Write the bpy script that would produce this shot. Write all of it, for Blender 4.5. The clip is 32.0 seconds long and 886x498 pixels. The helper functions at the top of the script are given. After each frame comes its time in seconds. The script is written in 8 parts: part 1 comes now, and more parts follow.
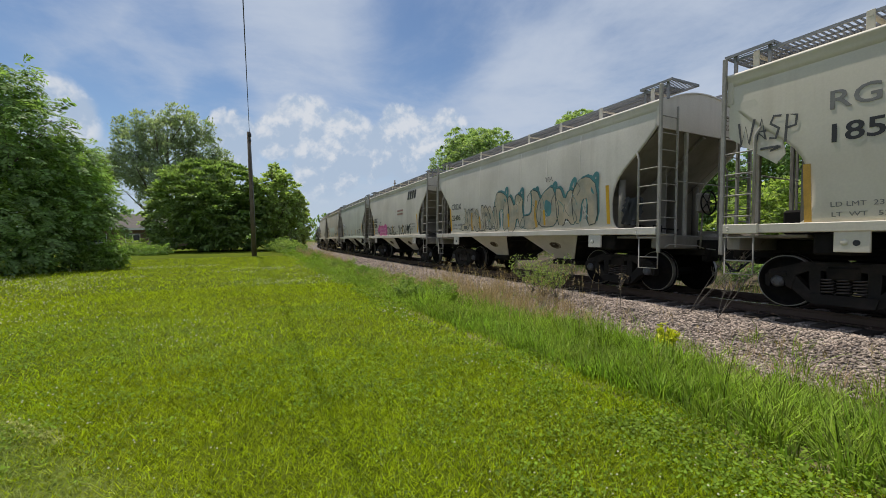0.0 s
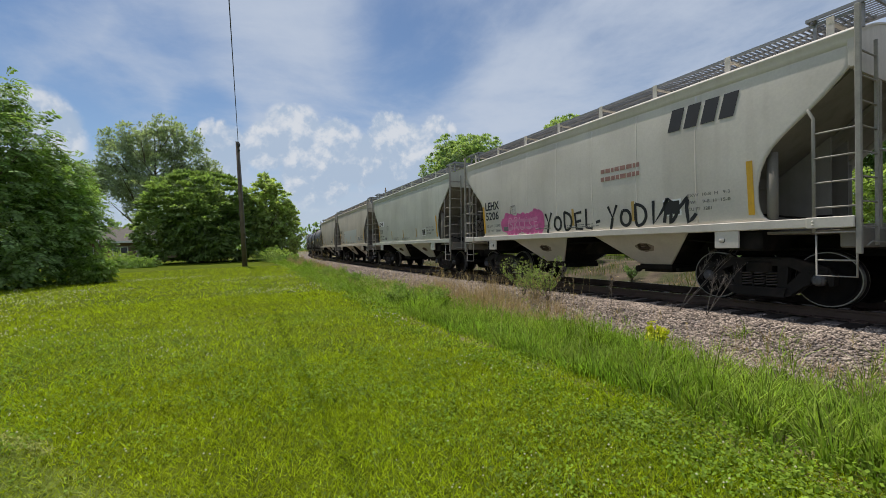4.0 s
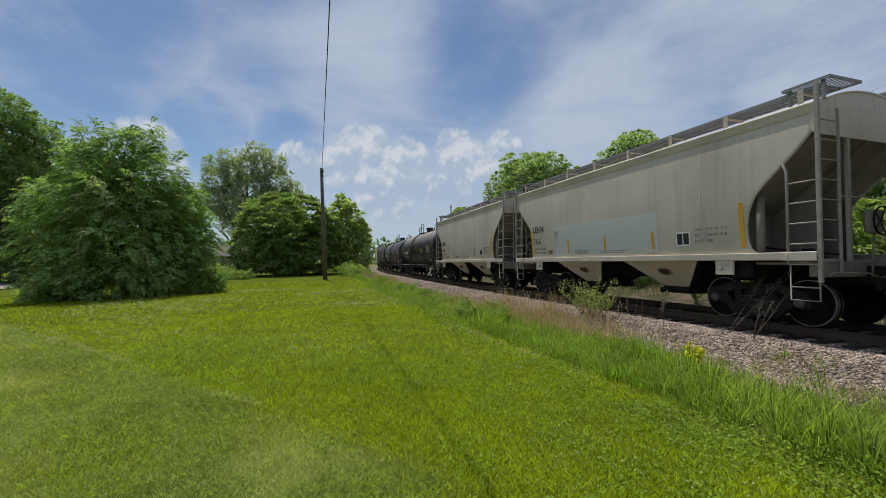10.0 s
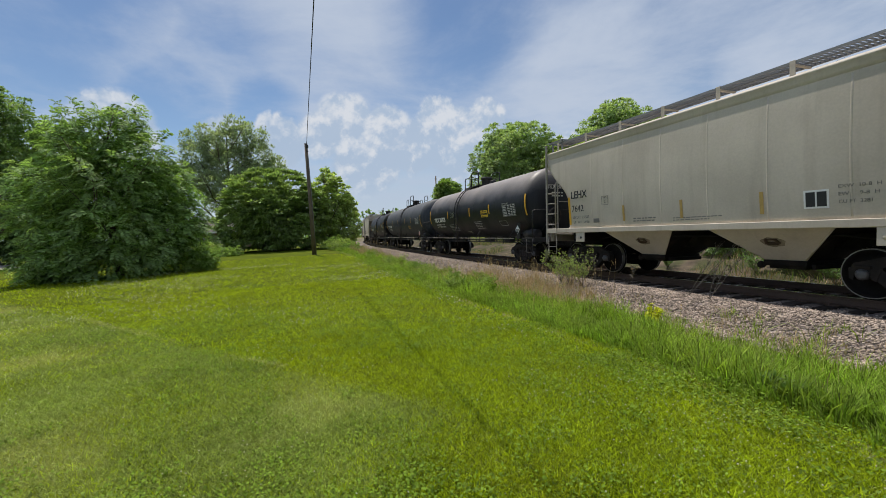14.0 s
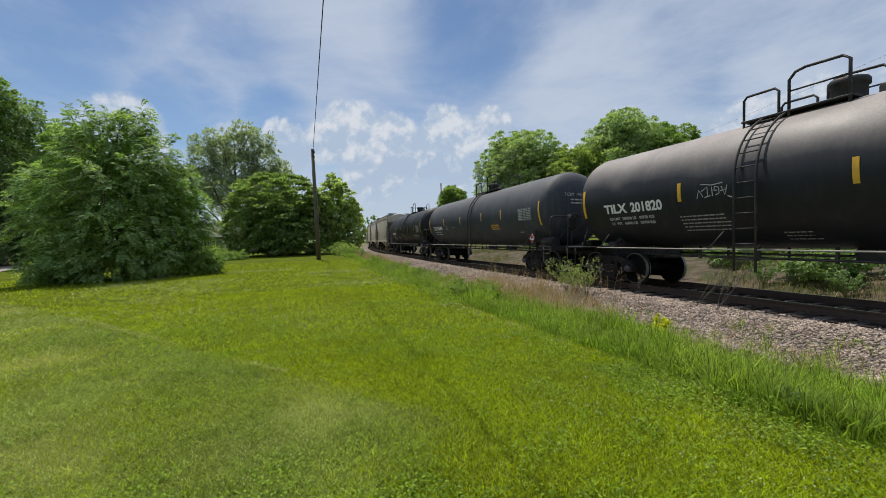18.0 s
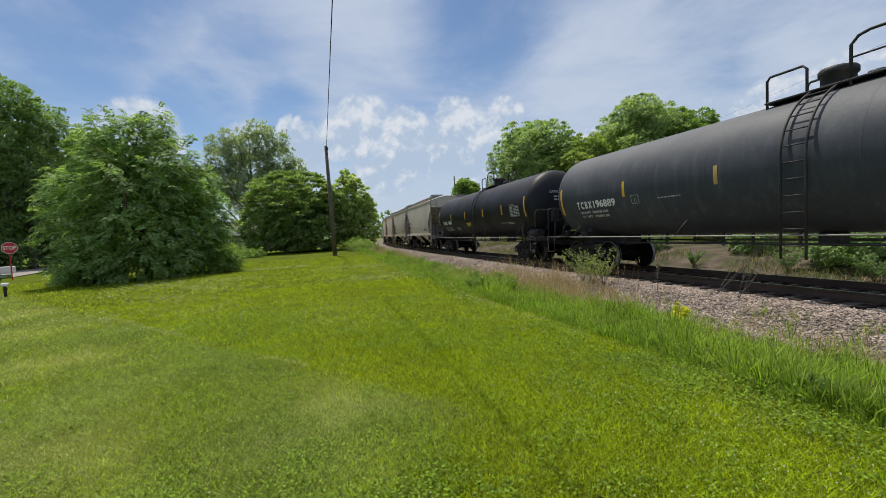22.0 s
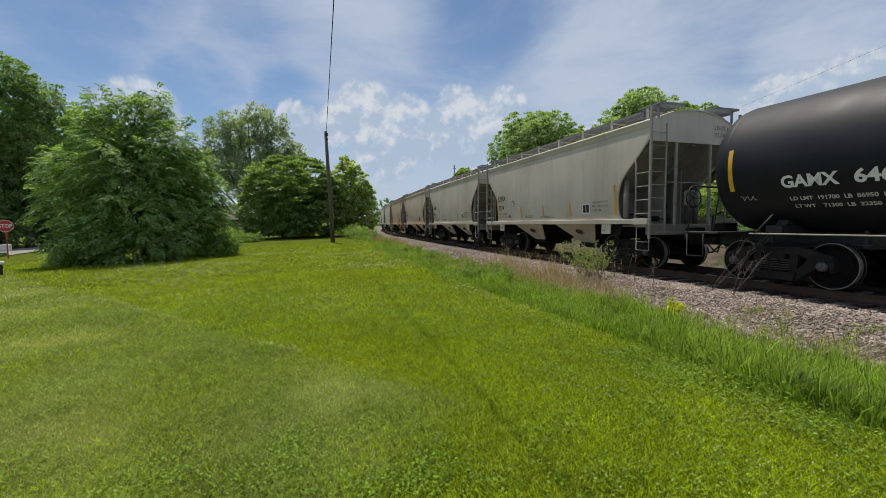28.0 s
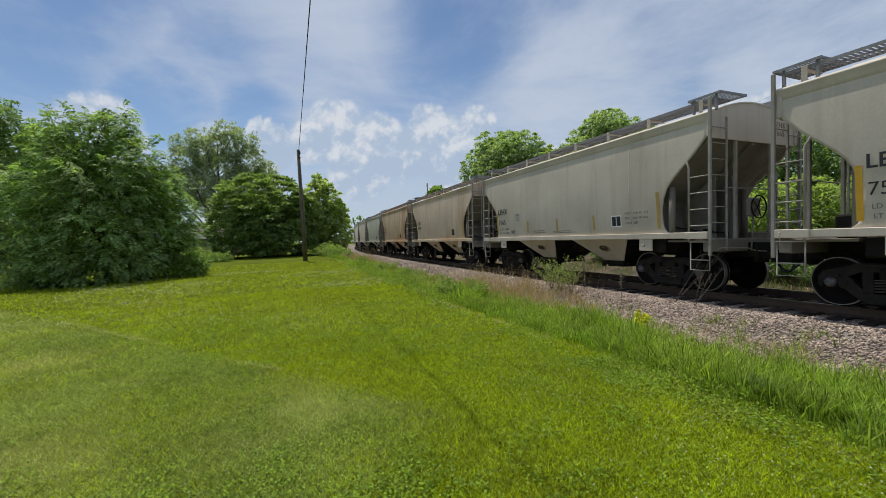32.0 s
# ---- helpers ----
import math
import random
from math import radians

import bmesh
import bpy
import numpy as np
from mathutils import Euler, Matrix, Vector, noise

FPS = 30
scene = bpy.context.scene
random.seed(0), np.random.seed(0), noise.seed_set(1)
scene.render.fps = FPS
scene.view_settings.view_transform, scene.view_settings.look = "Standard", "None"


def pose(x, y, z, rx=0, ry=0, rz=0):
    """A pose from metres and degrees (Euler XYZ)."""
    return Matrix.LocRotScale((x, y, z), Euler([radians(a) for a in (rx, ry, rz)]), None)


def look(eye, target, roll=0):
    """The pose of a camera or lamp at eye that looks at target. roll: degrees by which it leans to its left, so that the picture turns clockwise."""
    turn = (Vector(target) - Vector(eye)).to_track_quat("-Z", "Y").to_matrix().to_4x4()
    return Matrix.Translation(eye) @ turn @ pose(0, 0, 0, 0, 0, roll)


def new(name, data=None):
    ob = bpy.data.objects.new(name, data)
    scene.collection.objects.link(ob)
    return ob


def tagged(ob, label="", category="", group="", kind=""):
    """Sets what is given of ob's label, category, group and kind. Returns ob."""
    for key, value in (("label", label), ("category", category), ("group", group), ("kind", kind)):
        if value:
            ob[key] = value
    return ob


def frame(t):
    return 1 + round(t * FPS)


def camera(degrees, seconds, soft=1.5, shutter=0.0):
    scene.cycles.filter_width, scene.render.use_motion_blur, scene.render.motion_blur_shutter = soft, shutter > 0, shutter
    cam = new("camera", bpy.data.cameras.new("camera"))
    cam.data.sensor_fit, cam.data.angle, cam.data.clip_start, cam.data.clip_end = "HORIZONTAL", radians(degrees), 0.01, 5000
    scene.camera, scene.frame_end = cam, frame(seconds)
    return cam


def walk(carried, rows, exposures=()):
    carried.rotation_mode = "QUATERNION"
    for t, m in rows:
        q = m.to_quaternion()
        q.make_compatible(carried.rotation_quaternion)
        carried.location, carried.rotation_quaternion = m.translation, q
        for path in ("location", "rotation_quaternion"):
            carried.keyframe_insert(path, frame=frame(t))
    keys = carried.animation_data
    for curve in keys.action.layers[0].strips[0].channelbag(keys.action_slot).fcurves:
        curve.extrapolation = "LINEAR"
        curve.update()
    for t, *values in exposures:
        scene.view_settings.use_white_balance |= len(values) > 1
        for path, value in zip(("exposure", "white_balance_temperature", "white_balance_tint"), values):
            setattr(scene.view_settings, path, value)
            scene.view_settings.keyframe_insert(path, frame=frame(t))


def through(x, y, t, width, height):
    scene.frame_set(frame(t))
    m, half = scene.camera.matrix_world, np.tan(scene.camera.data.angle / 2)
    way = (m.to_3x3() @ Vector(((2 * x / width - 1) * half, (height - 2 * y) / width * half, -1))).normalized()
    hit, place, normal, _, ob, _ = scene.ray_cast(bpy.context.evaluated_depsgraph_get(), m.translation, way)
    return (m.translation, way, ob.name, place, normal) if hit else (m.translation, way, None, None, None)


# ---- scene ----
cam = camera(92.67, 32.0, soft=0.55)
PATH = [
    (0.0, look((-0.136, 2.268, 1.387), (-0.461, 12.260, 1.134), -0.48)),
    (0.5, look((-0.141, 2.273, 1.378), (-0.531, 12.263, 1.151), -0.55)),
    (1.0, look((-0.140, 2.288, 1.391), (-0.620, 12.275, 1.253), -0.62)),
    (1.5, look((-0.147, 2.306, 1.411), (-0.686, 12.292, 1.444), -0.53)),
    (2.0, look((-0.142, 2.297, 1.367), (-0.657, 12.283, 1.478), -1.06)),
    (2.5, look((-0.121, 2.277, 1.345), (-0.544, 12.268, 1.408), -1.50)),
    (3.0, look((-0.119, 2.256, 1.348), (-0.408, 12.251, 1.333), -1.60)),
    (3.5, look((-0.118, 2.246, 1.344), (-0.268, 12.244, 1.268), -1.51)),
    (5.5, look((-0.110, 2.182, 1.365), (-0.286, 12.176, 1.087), -2.17)),
    (6.0, look((-0.099, 2.253, 1.336), (-0.290, 12.223, 0.590), -2.42)),
    (6.5, look((-0.092, 2.216, 1.331), (-0.322, 12.188, 0.613), -2.93)),
    (7.0, look((-0.028, 2.148, 1.355), (-0.193, 12.138, 0.950), -1.59)),
    (7.5, look((-0.021, 2.055, 1.368), (-0.278, 12.050, 1.547), -1.55)),
    (8.0, look((-0.100, 1.796, 1.405), (-1.785, 11.652, 1.520), -4.22)),
    (8.5, look((-0.151, 1.674, 1.415), (-1.860, 11.525, 1.200), -1.56)),
    (9.0, look((0.010, 1.447, 1.464), (-1.571, 11.320, 1.312), 0.59)),
    (9.5, look((0.024, 1.131, 1.506), (-1.569, 11.001, 1.708), 0.68)),
    (10.0, look((-0.055, 0.790, 1.558), (-1.681, 10.653, 1.832), -1.12)),
    (10.5, look((0.029, 0.504, 1.595), (-2.008, 10.289, 1.896), -1.23)),
    (11.0, look((-0.010, 0.256, 1.604), (-2.441, 9.953, 1.834), -0.78)),
    (11.5, look((-0.088, 0.122, 1.675), (-2.211, 9.894, 1.603), -2.68)),
    (12.0, look((-0.019, 0.022, 1.679), (-1.774, 9.855, 1.207), -1.79)),
    (12.5, look((-0.006, -0.001, 1.684), (-1.591, 9.860, 1.195), -2.67)),
    (13.0, look((-0.005, -0.014, 1.678), (-1.430, 9.873, 1.198), -2.60)),
    (13.5, look((-0.007, -0.007, 1.680), (-1.373, 9.891, 1.277), -2.81)),
    (14.0, look((-0.018, -0.016, 1.686), (-1.331, 9.888, 1.257), -2.49)),
    (14.5, look((-0.021, -0.013, 1.692), (-1.324, 9.890, 1.204), -1.67)),
    (16.5, look((-0.020, 0.018, 1.684), (-1.278, 9.928, 1.221), -2.05)),
    (17.0, look((-0.025, -0.002, 1.687), (-1.386, 9.897, 1.308), -2.27)),
    (17.5, look((-0.025, 0.008, 1.689), (-1.454, 9.902, 1.421), -2.49)),
    (18.0, look((-0.037, 0.041, 1.669), (-1.444, 9.938, 1.410), -1.69)),
    (18.5, look((-0.028, 0.043, 1.680), (-1.397, 9.945, 1.401), -2.71)),
    (19.0, look((-0.029, 0.032, 1.666), (-1.414, 9.931, 1.370), -2.68)),
    (19.5, look((-0.027, 0.036, 1.659), (-1.417, 9.932, 1.294), -2.75)),
    (20.0, look((-0.032, 0.027, 1.656), (-1.486, 9.913, 1.278), -2.72)),
    (20.5, look((-0.033, 0.024, 1.659), (-1.567, 9.898, 1.279), -2.50)),
    (21.0, look((-0.026, 0.014, 1.663), (-1.647, 9.874, 1.274), -2.36)),
    (21.5, look((-0.033, 0.018, 1.672), (-1.736, 9.863, 1.268), -2.70)),
    (22.0, look((-0.033, 0.021, 1.665), (-1.791, 9.858, 1.264), -3.08)),
    (22.5, look((-0.042, 0.024, 1.662), (-1.819, 9.856, 1.262), -2.98)),
    (23.0, look((-0.037, 0.053, 1.663), (-1.787, 9.890, 1.239), -2.71)),
    (23.5, look((-0.042, 0.045, 1.659), (-1.700, 9.897, 1.228), -2.46)),
    (24.0, look((-0.055, 0.040, 1.659), (-1.580, 9.913, 1.223), -0.94)),
    (24.5, look((-0.055, 0.022, 1.653), (-1.559, 9.899, 1.211), 0.25)),
    (25.0, look((-0.056, 0.020, 1.655), (-1.551, 9.895, 1.162), 0.28)),
    (25.5, look((-0.066, 0.020, 1.654), (-1.558, 9.893, 1.106), 0.39)),
    (27.5, look((-0.068, -0.000, 1.667), (-1.746, 9.825, 0.862), -0.94)),
    (28.0, look((-0.016, 0.025, 1.672), (-1.738, 9.854, 1.018), -1.57)),
    (28.5, look((0.017, 0.020, 1.659), (-1.615, 9.875, 1.182), -1.21)),
    (29.0, look((0.052, -0.016, 1.657), (-1.587, 9.833, 1.098), -1.53)),
    (29.5, look((-0.020, -0.052, 1.663), (-1.675, 9.779, 0.876), -1.83)),
    (30.0, look((-0.164, -0.102, 1.676), (-1.596, 9.770, 0.985), -0.38)),
    (30.5, look((-0.157, -0.147, 1.676), (-1.458, 9.759, 1.253), 0.03)),
    (31.0, look((-0.081, -0.165, 1.680), (-1.309, 9.754, 1.349), -0.01)),
    (31.5, look((-0.045, -0.160, 1.681), (-1.215, 9.767, 1.373), -1.47)),
    (32.0, look((-0.045, -0.171, 1.683), (-1.138, 9.766, 1.411), -2.12)),
]
walk(cam, PATH, [(0.0, 0.0), (3.0, -0.02), (6.0, 0.0), (8.0, -0.05), (10.0, -0.12), (11.5, -0.06), (13.0, 0.0), (18.0, 0.03), (23.0, 0.10), (25.0, 0.08), (29.0, -0.04), (32.0, 0.0)])

# ---------------------------------------------------------------- world, sun, exposure
SUN_TO = Vector((-0.608, 0.794, 0.0)).normalized() * math.cos(radians(67.8)) + Vector((0, 0, math.sin(radians(67.8))))
sun = new("sun", bpy.data.lights.new("sun", "SUN"))
sun.data.energy, sun.data.angle, sun.data.color = 3.9, radians(0.6), (1.0, 0.94, 0.84)
sun.matrix_world = look((0, 0, 60), Vector((0, 0, 60)) - SUN_TO)


def links(tree, *pairs):
    for a, b in pairs:
        tree.links.new(a, b)


def build_world():
    w = bpy.data.worlds.new("world")
    scene.world = w
    w.use_nodes = True
    nt = w.node_tree
    nt.nodes.clear()
    N = nt.nodes.new
    out, bg = N("ShaderNodeOutputWorld"), N("ShaderNodeBackground")
    sky = N("ShaderNodeTexSky")
    sky.sky_type, sky.sun_disc = "NISHITA", False
    sky.sun_elevation, sky.sun_rotation = radians(67.8), math.atan2(SUN_TO.x, SUN_TO.y)
    sky.air_density, sky.dust_density, sky.ozone_density = 1.0, 0.2, 3.5
    co, sep = N("ShaderNodeTexCoord"), N("ShaderNodeSeparateXYZ")
    links(nt, (co.outputs["Generated"], sep.inputs[0]))

    def val(op, a, b=None, clamp=False):
        n = N("ShaderNodeMath")
        n.operation, n.use_clamp = op, clamp
        for i, v in enumerate((a, b)):
            if v is None:
                continue
            if isinstance(v, (int, float)):
                n.inputs[i].default_value = v
            else:
                links(nt, (v, n.inputs[i]))
        return n.outputs[0]

    def ramp(src, a, b, va=0.0, vb=1.0):
        n = N("ShaderNodeMapRange")
        n.interpolation_type = "SMOOTHSTEP"
        for i, v in zip((1, 2, 3, 4), (a, b, va, vb)):
            n.inputs[i].default_value = v
        links(nt, (src, n.inputs[0]))
        return n.outputs[0]

    def noise_at(vec, scale, detail, rough, seed, distort=0.0):
        n = N("ShaderNodeTexNoise")
        n.noise_dimensions = "4D"
        n.inputs["W"].default_value = seed
        n.inputs["Scale"].default_value, n.inputs["Detail"].default_value = scale, detail
        n.inputs["Roughness"].default_value, n.inputs["Distortion"].default_value = rough, distort
        links(nt, (vec, n.inputs["Vector"]))
        return n.outputs["Fac"]

    z = val("MAXIMUM", sep.outputs["Z"], 0.0)

    def lobe(az, el, rad):
        """1 at a direction, falling to 0 at rad degrees from it."""
        n = N("ShaderNodeVectorMath")
        n.operation = "DOT_PRODUCT"
        az, el = radians(az), radians(el)
        n.inputs[1].default_value = (math.sin(az) * math.cos(el), math.cos(az) * math.cos(el), math.sin(el))
        links(nt, (co.outputs["Generated"], n.inputs[0]))
        r = N("ShaderNodeMapRange")
        for i, v in zip((1, 2, 3, 4), (math.cos(radians(rad)), 1.0, 0.0, 1.0)):
            r.inputs[i].default_value = v
        links(nt, (n.outputs["Value"], r.inputs[0]))
        return r.outputs[0]

    def largest(items):
        out = items[0]
        for i in items[1:]:
            out = val("MAXIMUM", out, i)
        return out
    # thin high cloud: a flat layer seen from below, the direction divided by its height
    den = val("ADD", z, 0.10)
    flat = N("ShaderNodeCombineXYZ")
    links(nt, (val("DIVIDE", sep.outputs["X"], den), flat.inputs[0]), (val("DIVIDE", sep.outputs["Y"], den), flat.inputs[1]))
    cirrus = noise_at(flat.outputs[0], 0.75, 8, 0.62, 3.1, 0.7)
    veil = noise_at(flat.outputs[0], 2.2, 6, 0.62, 8.3, 0.3)
    clear = largest([lobe(-6, 25.5, 9), lobe(0, 24, 7), lobe(-39, 14.5, 6), lobe(-52, 19, 8), lobe(-29, 15, 5), lobe(-46, 25, 7)])
    white = largest([lobe(-37, 18, 5), lobe(-41.5, 22.5, 4.5), lobe(-20, 26, 11), lobe(9, 20, 10), lobe(31, 15, 6)])
    high = val("ADD", val("MULTIPLY", cirrus, 0.75), val("MULTIPLY", veil, 0.30))
    high = val("ADD", val("SUBTRACT", high, val("MULTIPLY", clear, 0.17)), val("MULTIPLY", white, 0.10))
    high = ramp(high, 0.30, 0.70)
    # heaped clouds low over the horizon: round heads within lobes, lit from above and the sun's side
    def billow(shift):
        v = N("ShaderNodeVectorMath")
        v.operation = "ADD"
        v.inputs[1].default_value = shift
        links(nt, (co.outputs["Generated"], v.inputs[0]))
        warp = noise_at(v.outputs[0], 9.0, 4, 0.6, 5.5)
        q = N("ShaderNodeVectorMath")
        q.operation = "ADD"
        sc = N("ShaderNodeVectorMath")
        sc.operation = "SCALE"
        sc.inputs["Scale"].default_value = 0.06
        links(nt, (warp, sc.inputs[0]), (v.outputs[0], q.inputs[0]), (sc.outputs[0], q.inputs[1]))
        n = N("ShaderNodeTexVoronoi")
        n.feature = "SMOOTH_F1"
        n.inputs["Scale"].default_value, n.inputs["Detail"].default_value = 17.0, 3.0
        n.inputs["Roughness"].default_value, n.inputs["Lacunarity"].default_value, n.inputs["Smoothness"].default_value = 0.55, 2.3, 0.25
        n.normalize = True
        links(nt, (q.outputs[0], n.inputs["Vector"]))
        return val("SUBTRACT", 1.0, n.outputs["Distance"])
    here, toward = billow((0, 0, 0)), billow((-0.010, 0.004, 0.022))
    heads = largest([lobe(az, el, rad) for az, el, rad in (
        (-19.7, 14.4, 4.4), (-23.0, 12.8, 3.6), (-14.5, 13.0, 4.2), (-10.4, 11.0, 4.4), (-7.4, 14.6, 3.6), (-5.0, 13.8, 3.4), (-1.3, 14.4, 3.4), (-28.6, 12.0, 4.4), (-33.5, 12.2, 4.2),
        (-6, 10.0, 4.5), (-17, 9.5, 5.5), (-45, 12, 5), (23.6, 9.6, 4.4), (29.0, 10.6, 4.6), (34, 11.0, 5.0), (41, 10, 6), (10, 8, 5), (60, 12, 9), (85, 16, 12), (-80, 12, 10), (150, 14, 14), (-140, 15, 14))])
    wisps = noise_at(co.outputs["Generated"], 7.0, 8, 0.6, 9.2, 0.4)
    low = val("ADD", val("ADD", val("MULTIPLY", heads, 0.62), val("MULTIPLY", here, 0.75)), val("MULTIPLY", wisps, 0.95))
    low = val("MULTIPLY", val("MULTIPLY", ramp(low, 1.12, 1.34), ramp(heads, 0.0, 0.5)), ramp(z, 0.03, 0.15))
    # grey-blue banks behind and under the heads
    bank = ramp(val("ADD", noise_at(co.outputs["Generated"], 6.0, 7, 0.55, 14.0, 0.3), ramp(z, 0.10, 0.30, 0.16, -0.22)), 0.44, 0.66)
    shade = val("ADD", val("MULTIPLY", val("SUBTRACT", here, toward), 3.0), val("MULTIPLY", ramp(z, 0.15, 0.30, 0.0, 0.35), 1.0))
    shade = ramp(val("ADD", shade, val("MULTIPLY", wisps, 0.7)), 0.34, 1.05)
    haze = ramp(z, 0.0, 0.16, 0.45, 0.0)

    def mix(f, a, b):
        n = N("ShaderNodeMix")
        n.data_type = "RGBA"
        links(nt, (f, n.inputs[0]))
        for i, v in ((6, a), (7, b)):
            if isinstance(v, tuple):
                n.inputs[i].default_value = v
            else:
                links(nt, (v, n.inputs[i]))
        return n.outputs[2]

    c = mix(val("MULTIPLY", high, 0.9), sky.outputs[0], (5.45, 6.15, 7.35, 1))
    c = mix(haze, c, (5.6, 6.3, 7.2, 1))
    c = mix(val("MULTIPLY", bank, 0.45), c, (4.3, 5.35, 6.9, 1))
    heapc = mix(shade, (4.35, 5.35, 6.8, 1), (7.2, 7.5, 8.0, 1))
    c = mix(val("MULTIPLY", low, 0.88), c, heapc)
    links(nt, (c, bg.inputs[0]), (bg.outputs[0], out.inputs[0]))
    bg.inputs[1].default_value = 0.095


build_world()
scene.view_settings.exposure = 0.0


# ---------------------------------------------------------------- materials
def material(name, colour, rough=0.8, metal=0.0, vary=0.25, scale=6.0, fine=60.0, bump=0.15, tint=None, tint_at=(0.5, 0.75), spec=0.5,
             streak=0.0, streak_colour=(0.12, 0.09, 0.07), island=0.0, random_ob=0.0, through=0.0, coat=0.0, dust_sheen=None):
    """A node material: base colour varied at two scales, a second tint in patches, streaks that run down, bump."""
    m = bpy.data.materials.new(name)
    m.use_nodes = True
    nt = m.node_tree
    nt.nodes.clear()
    N = nt.nodes.new
    out, bs = N("ShaderNodeOutputMaterial"), N("ShaderNodeBsdfPrincipled")
    co = N("ShaderNodeTexCoord")

    def tex(s, detail, stretch=None):
        n = N("ShaderNodeTexNoise")
        n.inputs["Scale"].default_value, n.inputs["Detail"].default_value = s, detail
        if stretch:
            mp = N("ShaderNodeMapping")
            mp.inputs["Scale"].default_value = stretch
            links(nt, (co.outputs["Object"], mp.inputs[0]), (mp.outputs[0], n.inputs["Vector"]))
        else:
            links(nt, (co.outputs["Object"], n.inputs["Vector"]))
        return n.outputs["Fac"]

    def ramp(src, a, b, va, vb):
        n = N("ShaderNodeMapRange")
        for i, v in zip((1, 2, 3, 4), (a, b, va, vb)):
            n.inputs[i].default_value = v
        links(nt, (src, n.inputs[0]))
        return n.outputs[0]

    def mix(f, a, b, mode="MIX"):
        n = N("ShaderNodeMix")
        n.data_type, n.blend_type = "RGBA", mode
        for i, v in ((0, f), (6, a), (7, b)):
            if isinstance(v, (float, int)):
                n.inputs[i].default_value = v
            elif isinstance(v, tuple):
                n.inputs[i].default_value = (*v, 1) if len(v) == 3 else v
            else:
                links(nt, (v, n.inputs[i]))
        return n.outputs[2]

    def grey(src):
        n = N("ShaderNodeCombineColor")
        for i in range(3):
            links(nt, (src, n.inputs[i]))
        return n.outputs[0]

    c = tuple(colour)
    big, small = tex(scale, 5), tex(fine, 4)
    if tint:
        c = mix(ramp(tex(scale * 0.7, 6), tint_at[0], tint_at[1], 0, 1), c, tuple(tint))
    if streak:
        c = mix(ramp(tex(3.0, 5, (1.6, 1.6, 0.12)), 0.5, 0.72, 0, streak), c, tuple(streak_colour))
    if dust_sheen:
        # lightens what faces up: settled dust plus painted-in sky sheen, broken up by noise
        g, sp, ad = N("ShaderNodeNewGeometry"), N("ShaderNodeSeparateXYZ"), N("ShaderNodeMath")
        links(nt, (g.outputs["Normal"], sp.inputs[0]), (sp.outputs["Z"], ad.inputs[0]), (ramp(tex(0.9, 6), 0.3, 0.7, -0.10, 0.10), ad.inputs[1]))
        c = mix(ramp(ad.outputs[0], 0.18, 0.95, 0, 1), c, tuple(dust_sheen))
    c = mix(1.0, c, grey(ramp(big, 0.25, 0.75, 1 - vary, 1 + vary)), "MULTIPLY")
    c = mix(1.0, c, grey(ramp(small, 0.25, 0.75, 1 - vary * 0.6, 1 + vary * 0.6)), "MULTIPLY")
    if island:
        g = N("ShaderNodeNewGeometry")
        c = mix(1.0, c, grey(ramp(g.outputs["Random Per Island"], 0, 1, 1 - island, 1 + island)), "MULTIPLY")
    if random_ob:
        g = N("ShaderNodeObjectInfo")
        c = mix(1.0, c, grey(ramp(g.outputs["Random"], 0, 1, 1 - random_ob, 1 + random_ob)), "MULTIPLY")
    links(nt, (c, bs.inputs["Base Color"]))
    bs.inputs["Metallic"].default_value = metal
    bs.inputs["Specular IOR Level"].default_value = spec
    bs.inputs["Coat Weight"].default_value = coat
    links(nt, (ramp(big, 0.3, 0.7, max(0.03, rough - 0.1), min(1, rough + 0.1)), bs.inputs["Roughness"]))
    if bump:
        b = N("ShaderNodeBump")
        b.inputs["Strength"].default_value, b.inputs["Distance"].default_value = bump, 0.02
        links(nt, (small, b.inputs["Height"]), (b.outputs[0], bs.inputs["Normal"]))
    if through:
        tr, mx = N("ShaderNodeBsdfTranslucent"), N("ShaderNodeMixShader")
        links(nt, (mix(1.0, c, (1.15, 1.25, 0.55), "MULTIPLY"), tr.inputs[0]))
        mx.inputs[0].default_value = through
        links(nt, (bs.outputs[0], mx.inputs[1]), (tr.outputs[0], mx.inputs[2]), (mx.outputs[0], out.inputs[0]))
    else:
        links(nt, (bs.outputs[0], out.inputs[0]))
    return m


def lawn_material():
    """Mown turf: green with yellower mowing bands and worn, paler patches."""
    m = material("lawn", (0.088, 0.118, 0.008), 0.95, vary=0.3, scale=0.9, fine=22.0, bump=0.8, tint=(0.10, 0.115, 0.010), tint_at=(0.45, 0.72), spec=0.05)
    return m


